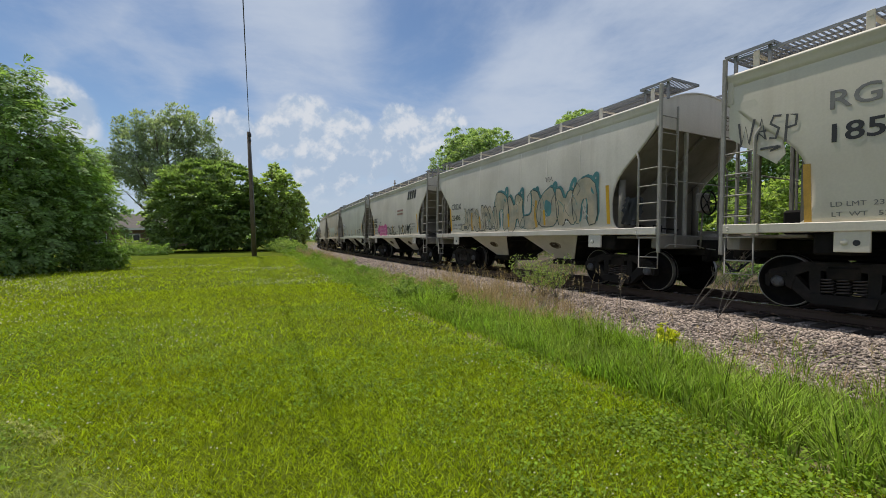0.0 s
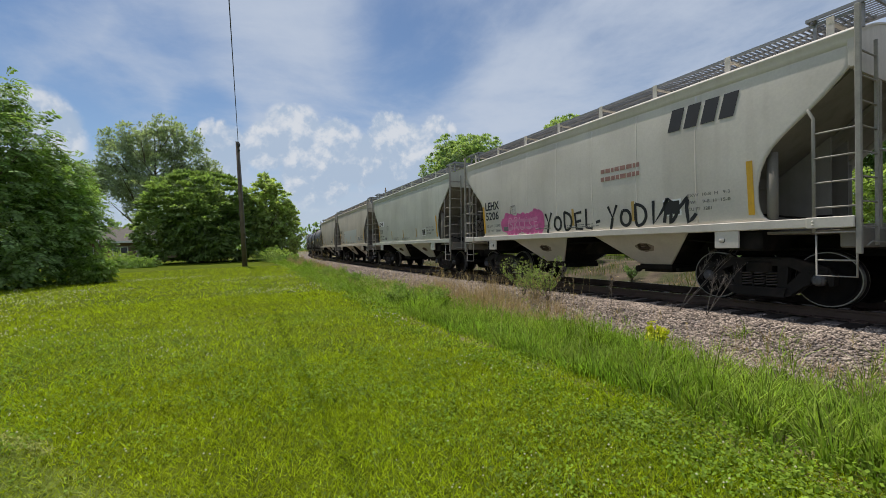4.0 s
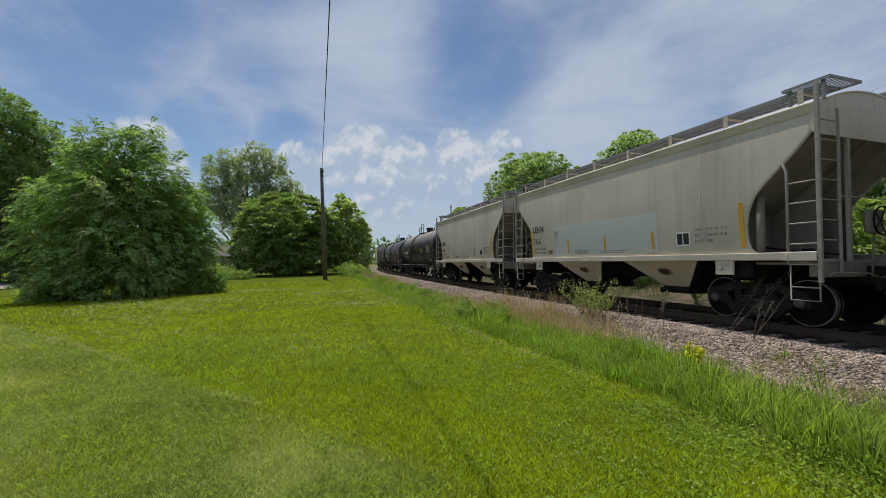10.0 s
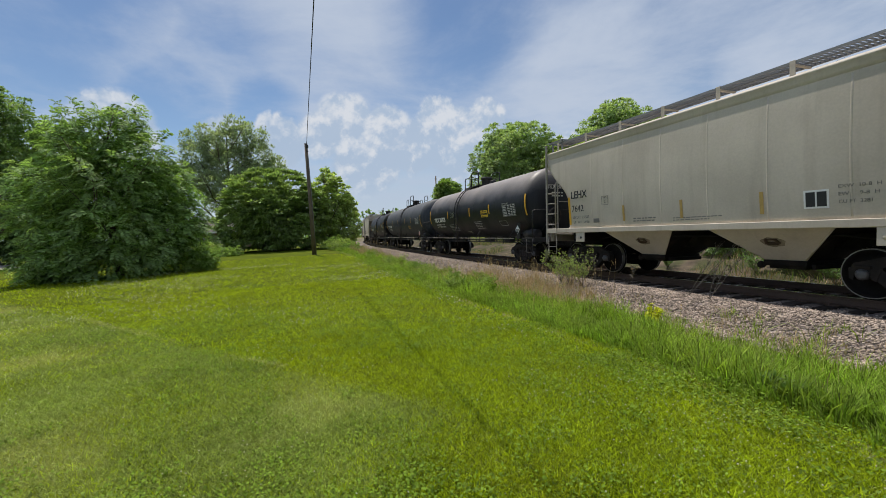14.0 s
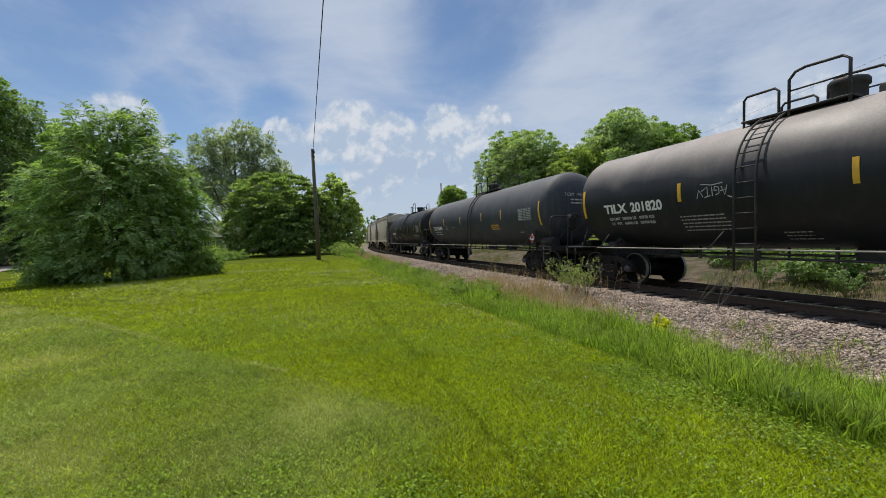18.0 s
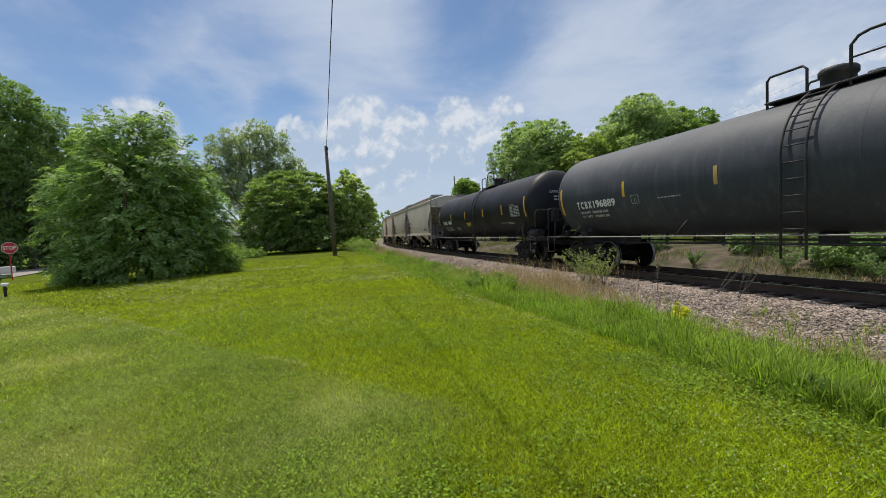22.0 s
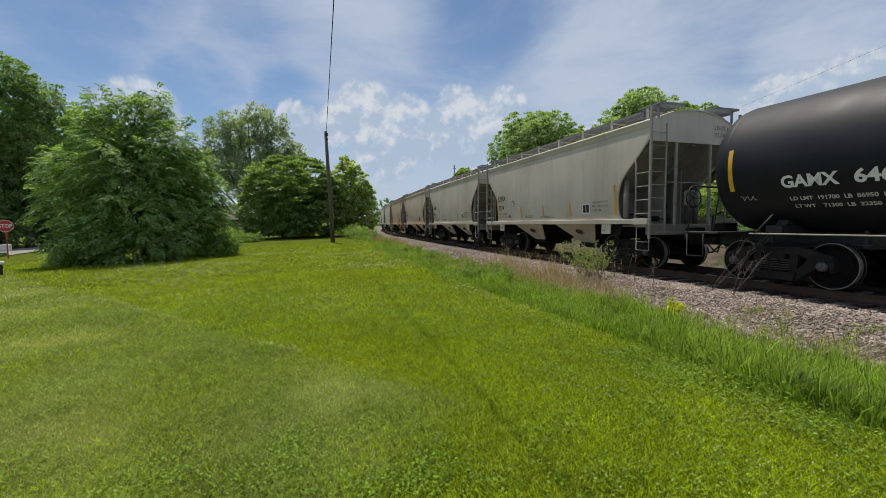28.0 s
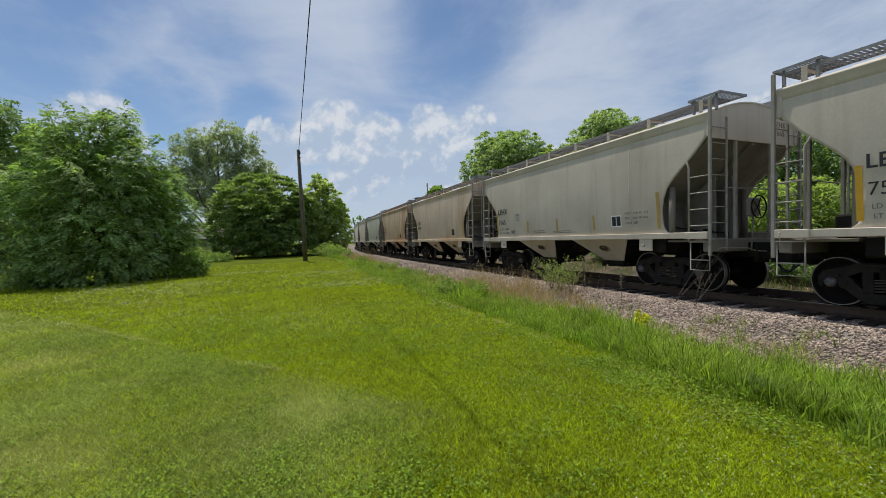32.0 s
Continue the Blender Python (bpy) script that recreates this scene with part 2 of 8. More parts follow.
M = {
    "lawn": lawn_material(),
    "verge": material("verge", (0.13, 0.14, 0.05), 0.95, vary=0.4, scale=1.4, fine=25.0, bump=0.8, tint=(0.24, 0.19, 0.11), tint_at=(0.4, 0.65), spec=0.1),
    "blade": material("grass_blade", (0.348, 0.423, 0.014), 0.8, vary=0.2, scale=0.8, fine=8.0, bump=0, tint=(0.338, 0.38, 0.016), tint_at=(0.48, 0.7), island=0.82, through=0.4, spec=0.08),
    "paleblade": material("worn_grass_blade", (0.325, 0.385, 0.105), 0.8, vary=0.2, scale=0.9, fine=8.0, bump=0, tint=(0.40, 0.43, 0.16), tint_at=(0.5, 0.7), island=0.5, through=0.35, spec=0.08),
    "clipping": material("dried_clippings", (0.40, 0.41, 0.12), 0.85, vary=0.25, bump=0, island=0.4, spec=0.05),
    "clover": material("clover_leaf", (0.19, 0.29, 0.025), 0.7, vary=0.2, scale=1.2, fine=8.0, bump=0, tint=(0.25, 0.33, 0.05), island=0.5, through=0.35, spec=0.2),
    "palelawn": material("worn_lawn", (0.10, 0.132, 0.02), 0.95, vary=0.3, scale=0.9, fine=22.0, bump=0.8, tint=(0.175, 0.19, 0.035), tint_at=(0.5, 0.7), spec=0.05),
    "tall": material("tall_grass_blade", (0.215, 0.325, 0.042), 0.75, vary=0.3, scale=0.9, fine=8.0, bump=0, tint=(0.29, 0.37, 0.06), island=0.75, through=0.42, spec=0.12),
    "tallpale": material("pale_grass_blade", (0.28, 0.37, 0.065), 0.7, vary=0.25, scale=0.9, fine=8.0, bump=0, tint=(0.34, 0.38, 0.10), island=0.5, through=0.38, spec=0.15),
    "dry": material("dry_grass", (0.46, 0.335, 0.195), 0.8, vary=0.3, bump=0, island=0.4, through=0.2, spec=0.15),
    "flower": material("clover_flower", (0.66, 0.63, 0.40), 0.8, vary=0.15, bump=0),
    "stone": material("ballast_stone", (0.345, 0.28, 0.232), 0.9, vary=0.3, scale=3.0, fine=40.0, bump=0.4, tint=(0.25, 0.198, 0.165), island=0.6, spec=0.1),
    "ballast": material("ballast_bed", (0.24, 0.205, 0.19), 0.95, vary=0.4, scale=2.0, fine=26.0, bump=1.0, tint=(0.14, 0.11, 0.10), spec=0.1),
    "tie": material("tie_wood", (0.045, 0.036, 0.030), 0.9, vary=0.4, scale=4.0, fine=40.0, bump=0.5, random_ob=0.4, spec=0.2),
    "rail": material("rail_steel", (0.085, 0.055, 0.042), 0.65, metal=0.3, vary=0.3, scale=2.0, bump=0.2),
    "railtop": material("rail_head", (0.45, 0.44, 0.43), 0.25, metal=0.9, vary=0.1, bump=0),
    "grey": material("hopper_grey_paint", (0.575, 0.515, 0.435), 0.6, vary=0.10, scale=0.7, fine=25.0, bump=0.03, tint=(0.485, 0.425, 0.35), tint_at=(0.42, 0.7), streak=0.30, streak_colour=(0.32, 0.265, 0.205), spec=0.3),
    "pale": material("hopper_pale_paint", (0.63, 0.585, 0.52), 0.58, vary=0.09, scale=0.8, fine=25.0, bump=0.03, tint=(0.54, 0.495, 0.43), tint_at=(0.42, 0.7), streak=0.25, streak_colour=(0.42, 0.365, 0.305), spec=0.3),
    "green": material("hopper_greenish_paint", (0.525, 0.53, 0.465), 0.58, vary=0.09, scale=0.8, fine=25.0, bump=0.03, tint=(0.45, 0.445, 0.385), tint_at=(0.42, 0.7), streak=0.25, streak_colour=(0.29, 0.28, 0.23), spec=0.35),
    "cream": material("hopper_cream_paint", (0.60, 0.55, 0.45), 0.55, vary=0.07, scale=0.7, fine=30.0, bump=0.03, tint=(0.52, 0.46, 0.36), streak=0.2, streak_colour=(0.36, 0.29, 0.2), spec=0.4),
    "tan": material("hopper_tan_rusty_paint", (0.58, 0.475, 0.37), 0.6, vary=0.15, scale=0.6, fine=30.0, bump=0.03, tint=(0.50, 0.33, 0.19), tint_at=(0.5, 0.7), streak=0.45, streak_colour=(0.30, 0.18, 0.10), spec=0.35),
    "rust": material("hopper_rusty_paint", (0.55, 0.425, 0.30), 0.6, vary=0.18, scale=0.6, fine=30.0, bump=0.03, tint=(0.48, 0.28, 0.15), tint_at=(0.45, 0.62), streak=0.5, streak_colour=(0.25, 0.14, 0.08), spec=0.35),
    # dust colour, darkened so that it also carries the shade of the hopper ends
    "dusty": material("slope_sheet_dust_shade", (0.215, 0.195, 0.168), 0.8, vary=0.2, scale=1.2, bump=0.05, tint=(0.15, 0.128, 0.105), streak=0.4, streak_colour=(0.12, 0.09, 0.07)),
    # grime on the running gear; on the bay slopes it paints in shade
    "under": material("underframe_grime_shade", (0.013, 0.012, 0.011), 0.85, vary=0.35, scale=3.0, bump=0.2, tint=(0.034, 0.027, 0.022), spec=0.12),
    "casting": material("rusty_casting", (0.085, 0.062, 0.045), 0.85, vary=0.4, scale=9.0, bump=0.4, tint=(0.035, 0.028, 0.022), spec=0.15),
    "grime": material("greasy_stain", (0.27, 0.225, 0.175), 0.8, vary=0.35, scale=7.0, bump=0.05, tint=(0.15, 0.12, 0.09), spec=0.15),
    "hub": material("bearing_end_cap", (0.10, 0.10, 0.108), 0.5, metal=0.4, vary=0.3, scale=12.0, bump=0.1, tint=(0.06, 0.05, 0.045)),
    "truck": material("truck_cast_steel", (0.017, 0.015, 0.014), 0.8, metal=0.0, vary=0.35, scale=5.0, bump=0.3, tint=(0.038, 0.030, 0.025), spec=0.2),
    "wheel": material("wheel_steel", (0.010, 0.009, 0.009), 0.75, metal=0.0, vary=0.3, scale=8.0, bump=0.15, tint=(0.018, 0.014, 0.012), spec=0.08),
    "tread": material("wheel_tread", (0.25, 0.235, 0.22), 0.45, metal=0.7, vary=0.2, bump=0.02),
    "spring": material("spring_steel", (0.055, 0.045, 0.04), 0.6, metal=0.2, vary=0.3, bump=0.1),
    "bar": material("ladder_galvanized", (0.31, 0.29, 0.255), 0.7, metal=0.0, vary=0.2, bump=0.05, streak=0.3),
    "grate": material("running_board_steel", (0.24, 0.24, 0.245), 0.55, metal=0.3, vary=0.15, bump=0.05),
    "black": material("tank_black_paint", (0.011, 0.013, 0.018), 0.55, vary=0.22, scale=0.7, fine=20.0, bump=0.03, tint=(0.024, 0.025, 0.030), streak=0.30, streak_colour=(0.042, 0.041, 0.042), spec=0.4, dust_sheen=(0.30, 0.265, 0.245)),
    "blackblue": material("tank_blue_black_paint", (0.010, 0.011, 0.016), 0.55, vary=0.2, scale=0.7, fine=20.0, bump=0.03, tint=(0.020, 0.022, 0.028), streak=0.2, streak_colour=(0.03, 0.03, 0.032), spec=0.28, dust_sheen=(0.034, 0.031, 0.031)),
    "blackgrey": material("tank_faded_black_paint", (0.052, 0.058, 0.070), 0.62, vary=0.2, scale=0.7, fine=20.0, bump=0.03, tint=(0.085, 0.091, 0.103), streak=0.45, streak_colour=(0.115, 0.117, 0.122), spec=0.25, dust_sheen=(0.125, 0.125, 0.128)),
    "darkpaint": material("dark_frame_paint", (0.026, 0.026, 0.027), 0.6, vary=0.3, bump=0.1, tint=(0.07, 0.055, 0.045), spec=0.35),
    "yellow": material("yellow_reflector", (0.72, 0.40, 0.03), 0.5, vary=0.12, scale=8, bump=0),
    "yellowdull": material("yellow_reflector_dirty", (0.50, 0.33, 0.10), 0.6, vary=0.2, scale=8, bump=0),
    "decal": material("decal_yellow", (0.75, 0.50, 0.04), 0.5, vary=0.1, bump=0),
    "ink": material("stencil_black", (0.022, 0.022, 0.024), 0.6, vary=0.2, bump=0),
    "tagink": material("tag_dark_grey", (0.075, 0.073, 0.07), 0.6, vary=0.3, bump=0),
    "inkgrey": material("stencil_grey", (0.17, 0.165, 0.155), 0.6, vary=0.2, bump=0),
    "white": material("stencil_white", (0.78, 0.78, 0.76), 0.6, vary=0.1, bump=0),
    "tablewhite": material("table_white", (0.52, 0.52, 0.50), 0.6, vary=0.15, bump=0),
    "dimwhite": material("stencil_faded_white", (0.38, 0.38, 0.37), 0.6, vary=0.15, bump=0),
    "pink": material("spray_pink", (0.66, 0.13, 0.33), 0.6, vary=0.25, scale=5, bump=0),
    "midpink": material("spray_mid_pink", (0.70, 0.24, 0.42), 0.6, vary=0.25, scale=6, bump=0),
    "lightpink": material("spray_light_pink", (0.75, 0.42, 0.55), 0.6, vary=0.2, bump=0),
    "darkteal": material("spray_dark_teal", (0.075, 0.12, 0.125), 0.6, vary=0.3, scale=4, bump=0),
    "palespray": material("spray_pale", (0.66, 0.63, 0.56), 0.6, vary=0.2, bump=0),
    "sand": material("spray_sand", (0.55, 0.45, 0.325), 0.6, vary=0.25, scale=3, bump=0, tint=(0.40, 0.37, 0.31), tint_at=(0.42, 0.66)),
    "ochre": material("spray_ochre", (0.60, 0.34, 0.06), 0.6, vary=0.2, bump=0),
    "teal": material("spray_teal", (0.10, 0.26, 0.27), 0.6, vary=0.25, scale=4, bump=0),
    "patch": material("fresh_paint_patch", (0.56, 0.57, 0.535), 0.5, vary=0.05, bump=0.02),
    "dullred": material("stencil_faded_red", (0.30, 0.16, 0.13), 0.6, vary=0.2, bump=0),
    "red": material("sign_red", (0.50, 0.03, 0.035), 0.4, vary=0.1, bump=0),
    "bark": material("bark", (0.135, 0.105, 0.08), 0.9, vary=0.35, scale=3.0, fine=30.0, bump=0.8, spec=0.2),
    "pole": material("pole_wood", (0.15, 0.12, 0.095), 0.9, vary=0.3, scale=2.0, fine=40.0, bump=0.4, streak=0.4, spec=0.2),
    "wire": material("cable_black", (0.02, 0.02, 0.022), 0.6, vary=0.1, bump=0),
    "leaf_a": material("leaf_fresh", (0.235, 0.34, 0.10), 0.6, vary=0.22, scale=0.6, fine=4, bump=0, tint=(0.31, 0.40, 0.15), island=0.4, through=0.52, spec=0.22),
    "leaf_b": material("leaf_deep", (0.205, 0.305, 0.125), 0.55, vary=0.22, scale=0.5, fine=4, bump=0, tint=(0.26, 0.35, 0.13), island=0.4, through=0.48, spec=0.3),
    "leaf_e": material("leaf_dome", (0.235, 0.325, 0.12), 0.55, vary=0.22, scale=0.5, fine=4, bump=0, tint=(0.32, 0.40, 0.18), island=0.45, through=0.46, spec=0.4),
    "leaf_c": material("leaf_silvery", (0.36, 0.42, 0.30), 0.5, vary=0.22, scale=0.5, fine=4, bump=0, tint=(0.42, 0.46, 0.36), island=0.35, through=0.5, spec=0.35),
    "leaf_f": material("leaf_spray", (0.24, 0.35, 0.13), 0.6, vary=0.22, scale=0.6, fine=4, bump=0, tint=(0.30, 0.40, 0.18), island=0.5, through=0.5, spec=0.2),
    "leaf_m": material("leaf_maple", (0.335, 0.43, 0.215), 0.55, vary=0.22, scale=0.4, fine=4, bump=0, tint=(0.41, 0.49, 0.26), island=0.4, through=0.5, spec=0.3),
    "leaf_d": material("leaf_yellowgreen", (0.32, 0.405, 0.135), 0.6, vary=0.22, scale=0.6, fine=4, bump=0, tint=(0.40, 0.46, 0.19), island=0.4, through=0.56, spec=0.25),
    "leaf_g": material("leaf_pale_green", (0.38, 0.46, 0.19), 0.6, vary=0.22, scale=0.6, fine=4, bump=0, tint=(0.45, 0.51, 0.25), island=0.4, through=0.56, spec=0.25),
    "bankleaf": material("bank_grass_blade", (0.12, 0.185, 0.035), 0.7, vary=0.3, scale=0.9, bump=0, tint=(0.19, 0.20, 0.07), island=0.45, through=0.3, spec=0.1),
    "yplant": material("yellow_leaf", (0.60, 0.60, 0.03), 0.6, vary=0.2, bump=0, island=0.3, through=0.4),
    "deadweed": material("dead_stalk", (0.15, 0.128, 0.105), 0.85, vary=0.3, bump=0),
    "asphalt": material("old_asphalt", (0.285, 0.25, 0.22), 0.95, vary=0.2, scale=1.0, fine=60.0, bump=0.4, tint=(0.23, 0.20, 0.175)),
    "concrete": material("pale_concrete", (0.55, 0.53, 0.50), 0.9, vary=0.12, scale=2.0, fine=40.0, bump=0.3),
    "dirt": material("bare_dirt", (0.40, 0.32, 0.225), 0.95, vary=0.3, scale=3.0, fine=30.0, bump=0.7, tint=(0.27, 0.235, 0.12), tint_at=(0.45, 0.65), spec=0.1),
    "siding": material("house_siding", (0.42, 0.38, 0.34), 0.8, vary=0.1, bump=0.05),
    "brickred": material("house_brown_wall", (0.20, 0.13, 0.10), 0.85, vary=0.2, scale=8, bump=0.2),
    "roof": material("roof_shingle", (0.13, 0.115, 0.105), 0.9, vary=0.25, scale=3, bump=0.3),
    "glass": material("window_glass", (0.03, 0.035, 0.04), 0.08, vary=0.05, bump=0, spec=0.6),
    "fence": material("fence_weathered", (0.035, 0.032, 0.030), 0.85, vary=0.3, bump=0.2),
    "soil": material("bank_soil", (0.115, 0.09, 0.065), 0.95, vary=0.45, scale=1.6, fine=25.0, bump=0.9, tint=(0.06, 0.062, 0.03), tint_at=(0.42, 0.6), spec=0.1),
}


# ---------------------------------------------------------------- mesh tools
class Geo:
    """Points and faces gathered for one mesh."""

    def __init__(self):
        self.v, self.f, self.s = [], [], []

    def add(self, pts, faces, smooth=False):
        n = len(self.v)
        self.v += [tuple(p) for p in pts]
        self.f += [tuple(n + i for i in f) for f in faces]
        self.s += [smooth] * len(faces)
        return self

    def box(self, c, size, rot=None, b=0.0):
        hx, hy, hz = (d / 2 for d in size)
        c = Vector(c)
        R = rot or Matrix.Identity(3)
        if b <= 0:
            pts = [c + R @ Vector((x * hx, y * hy, z * hz)) for x in (-1, 1) for y in (-1, 1) for z in (-1, 1)]
            return self.add(pts, [(0, 1, 3, 2), (4, 6, 7, 5), (0, 4, 5, 1), (2, 3, 7, 6), (0, 2, 6, 4), (1, 5, 7, 3)])
        pts, at = [], {}
        for x in (-1, 1):
            for y in (-1, 1):
                for z in (-1, 1):
                    for k in range(3):
                        h = [hx - b, hy - b, hz - b]
                        h[k] += b
                        at[x, y, z, k] = len(pts)
                        pts.append(c + R @ Vector((x * h[0], y * h[1], z * h[2])))
        faces = []
        for k in range(3):
            i, j = (k + 1) % 3, (k + 2) % 3
            for s in (-1, 1):
                loop = []
                for a, d in ((-1, -1), (1, -1), (1, 1), (-1, 1)):
                    key = [0, 0, 0]
                    key[k], key[i], key[j] = s, a, d
                    loop.append(at[(*key, k)])
                faces.append(tuple(loop if s > 0 else loop[::-1]))
            for a in (-1, 1):
                for d in (-1, 1):
                    q = []
                    for s in (-1, 1):
                        key = [0, 0, 0]
                        key[k], key[i], key[j] = s, a, d
                        q.append((at[(*key, i)], at[(*key, j)]))
                    faces.append((q[0][0], q[1][0], q[1][1], q[0][1]) if a * d < 0 else (q[0][1], q[1][1], q[1][0], q[0][0]))
        for x in (-1, 1):
            for y in (-1, 1):
                for z in (-1, 1):
                    t = (at[x, y, z, 0], at[x, y, z, 1], at[x, y, z, 2])
                    faces.append(t if x * y * z > 0 else t[::-1])
        return self.add(pts, faces)

    def tube(self, path, r, n=8, cap=True):
        path = [Vector(p) for p in path]
        rr = r if isinstance(r, (list, tuple)) else [r] * len(path)
        pts, faces, up = [], [], None
        for i, p in enumerate(path):
            d = (path[min(i + 1, len(path) - 1)] - path[max(i - 1, 0)]).normalized()
            if up is None:
                up = d.orthogonal().normalized()
            up = (up - d * up.dot(d)).normalized()
            side = d.cross(up)
            pts += [p + rr[i] * (math.cos(a) * up + math.sin(a) * side) for a in (2 * math.pi * k / n for k in range(n))]
        for i in range(len(path) - 1):
            for k in range(n):
                l = (k + 1) % n
                faces.append((i * n + k, i * n + l, (i + 1) * n + l, (i + 1) * n + k))
        self.add(pts, faces, True)
        if cap:
            m = len(path) - 1
            base = len(self.v) - len(pts)
            self.f += [tuple(base + k for k in range(n))[::-1], tuple(base + m * n + k for k in range(n))]
            self.s += [False, False]
        return self

    def prism(self, outline, a, b, axis="y", smooth=False):
        """A flat outline drawn out from a to b along an axis; the outline's two numbers are the other two axes in order."""
        def at(p, t):
            return {"x": (t, p[0], p[1]), "y": (p[0], t, p[1]), "z": (p[0], p[1], t)}[axis]
        n = len(outline)
        pts = [at(p, a) for p in outline] + [at(p, b) for p in outline]
        faces = [tuple(range(n))[::-1], tuple(range(n, 2 * n))]
        self.add(pts, faces)
        base = len(self.v) - len(pts)
        for k in range(n):
            l = (k + 1) % n
            self.f.append((base + k, base + l, base + n + l, base + n + k))
            self.s.append(smooth)
        return self

    def sheet(self, rows, smooth=True, thick=None):
        """A grid of points; thick (a vector) gives it a back and rims."""
        h, w = len(rows), len(rows[0])
        pts = [Vector(p) for r in rows for p in r]
        faces = [(i * w + j, i * w + j + 1, (i + 1) * w + j + 1, (i + 1) * w + j) for i in range(h - 1) for j in range(w - 1)]
        if thick is None:
            return self.add(pts, faces, smooth)
        t, n = Vector(thick), h * w
        self.add(pts + [p + t for p in pts], faces + [tuple(n + k for k in f[::-1]) for f in faces], smooth)
        rim = [(0, j) for j in range(w)] + [(i, w - 1) for i in range(1, h)] + [(h - 1, j) for j in range(w - 2, -1, -1)] + [(i, 0) for i in range(h - 2, 0, -1)]
        base = len(self.v) - 2 * n
        for a, b in zip(rim, rim[1:] + rim[:1]):
            p, q = a[0] * w + a[1], b[0] * w + b[1]
            self.f.append((base + q, base + p, base + n + p, base + n + q))
            self.s.append(False)
        return self

    def spin(self, profile, c, axis="y", n=32, smooth=True):
        """A profile of (radius, along) turned about an axis through c."""
        pts, faces = [], []
        for r, t in profile:
            for k in range(n):
                a = 2 * math.pi * k / n
                u, w = r * math.cos(a), r * math.sin(a)
                pts.append(Vector(c) + Vector({"x": (t, u, w), "y": (w, t, u), "z": (u, w, t)}[axis]))
        for i in range(len(profile) - 1):
            for k in range(n):
                l = (k + 1) % n
                faces.append((i * n + k, i * n + l, (i + 1) * n + l, (i + 1) * n + k))
        return self.add(pts, faces, smooth)

    def mesh(self, name):
        me = bpy.data.meshes.new(name)
        me.from_pydata(self.v, [], self.f)
        me.polygons.foreach_set("use_smooth", self.s)
        me.update()
        return me


def quads(name, pts, tris=False):
    """A mesh from an array of separate faces, (n, 4, 3) or (n, 3, 3)."""
    n, k = pts.shape[:2]
    me = bpy.data.meshes.new(name)
    me.vertices.add(n * k)
    me.vertices.foreach_set("co", pts.reshape(-1).astype(np.float32))
    me.loops.add(n * k)
    me.loops.foreach_set("vertex_index", np.arange(n * k, dtype=np.int32))
    me.polygons.add(n)
    me.polygons.foreach_set("loop_start", np.arange(0, n * k, k, dtype=np.int32))
    me.polygons.foreach_set("loop_total", np.full(n, k, dtype=np.int32))
    me.update(calc_edges=True)
    return me


MESHES = {}


def mirrored(g, m):
    """The same shape through a matrix that may mirror it; faces keep pointing outward."""
    g.v = [tuple(m @ Vector(p)) for p in g.v]
    if m.determinant() < 0:
        g.f = [f[::-1] for f in g.f]
    return g


def part(name, geo, mat, parent, label="", key=None, at=None):
    """One mesh object under a thing or part. With a key the mesh is shared by all that give the same key."""
    if key is not None and key in MESHES:
        me = MESHES[key]
    else:
        g = geo() if callable(geo) else geo
        me = g if isinstance(g, bpy.types.Mesh) else g.mesh(name)
        if key is not None:
            MESHES[key] = me
        if not me.materials:
            me.materials.append(None)
    ob = new(name, me)
    ob.parent = parent
    if at is not None:
        ob.matrix_basis = at
    ob.material_slots[0].link = "OBJECT"
    ob.material_slots[0].material = M[mat] if isinstance(mat, str) else mat
    if label:
        tagged(ob, label)
    return ob


def thing(name, label, category, m=None, group="", kind=""):
    e = new(name)
    e.empty_display_size = 0.2
    if m is not None:
        e.matrix_basis = m
    return tagged(e, label, category, group, kind)


TEXTS = {}


def text_mesh(words, height, width, bold=0.0):
    """Letters of that height and overall width as a thin mesh in the x-z plane, facing -y, baseline at z = 0."""
    key = (words, height, width, bold)
    if key not in TEXTS:
        cu = bpy.data.curves.new("letters", "FONT")
        cu.body, cu.size, cu.extrude, cu.offset, cu.resolution_u = words, height / 0.70, 0.002, bold, 3
        ob = bpy.data.objects.new("letters", cu)
        scene.collection.objects.link(ob)
        bpy.context.view_layer.update()
        me = bpy.data.meshes.new_from_object(ob.evaluated_get(bpy.context.evaluated_depsgraph_get()))
        bpy.data.objects.remove(ob)
        xs = [v.co.x for v in me.vertices]
        me.transform(Matrix.Diagonal((width / (max(xs) - min(xs)), 1, 1, 1)) @ Matrix.Translation((-min(xs), 0, 0)))
        me.transform(Matrix.Rotation(radians(90), 4, "X"))
        me.materials.clear()
        me.materials.append(None)
        TEXTS[key] = me
    return TEXTS[key]


def structure(name, geo, mat, label, category):
    me = geo if isinstance(geo, bpy.types.Mesh) else geo.mesh(name)
    me.materials.append(M[mat])
    return tagged(new(name, me), label, category, kind="structure")

# ---------------------------------------------------------------- the track's line and the ground
PHI, BEND = radians(27.833), -0.0017386
C0 = (6.5835, 10.2946)
RAIL_Z = 0.098
rng = np.random.default_rng(7)


def on_track(s, d=0.0):
    """Place and heading of the track s metres along it, d metres towards the lawn."""
    th = PHI + BEND * s
    return (C0[0] + (np.cos(th) - math.cos(PHI)) / BEND - np.cos(th) * d, C0[1] + (np.sin(th) - math.sin(PHI)) / BEND - np.sin(th) * d, th)


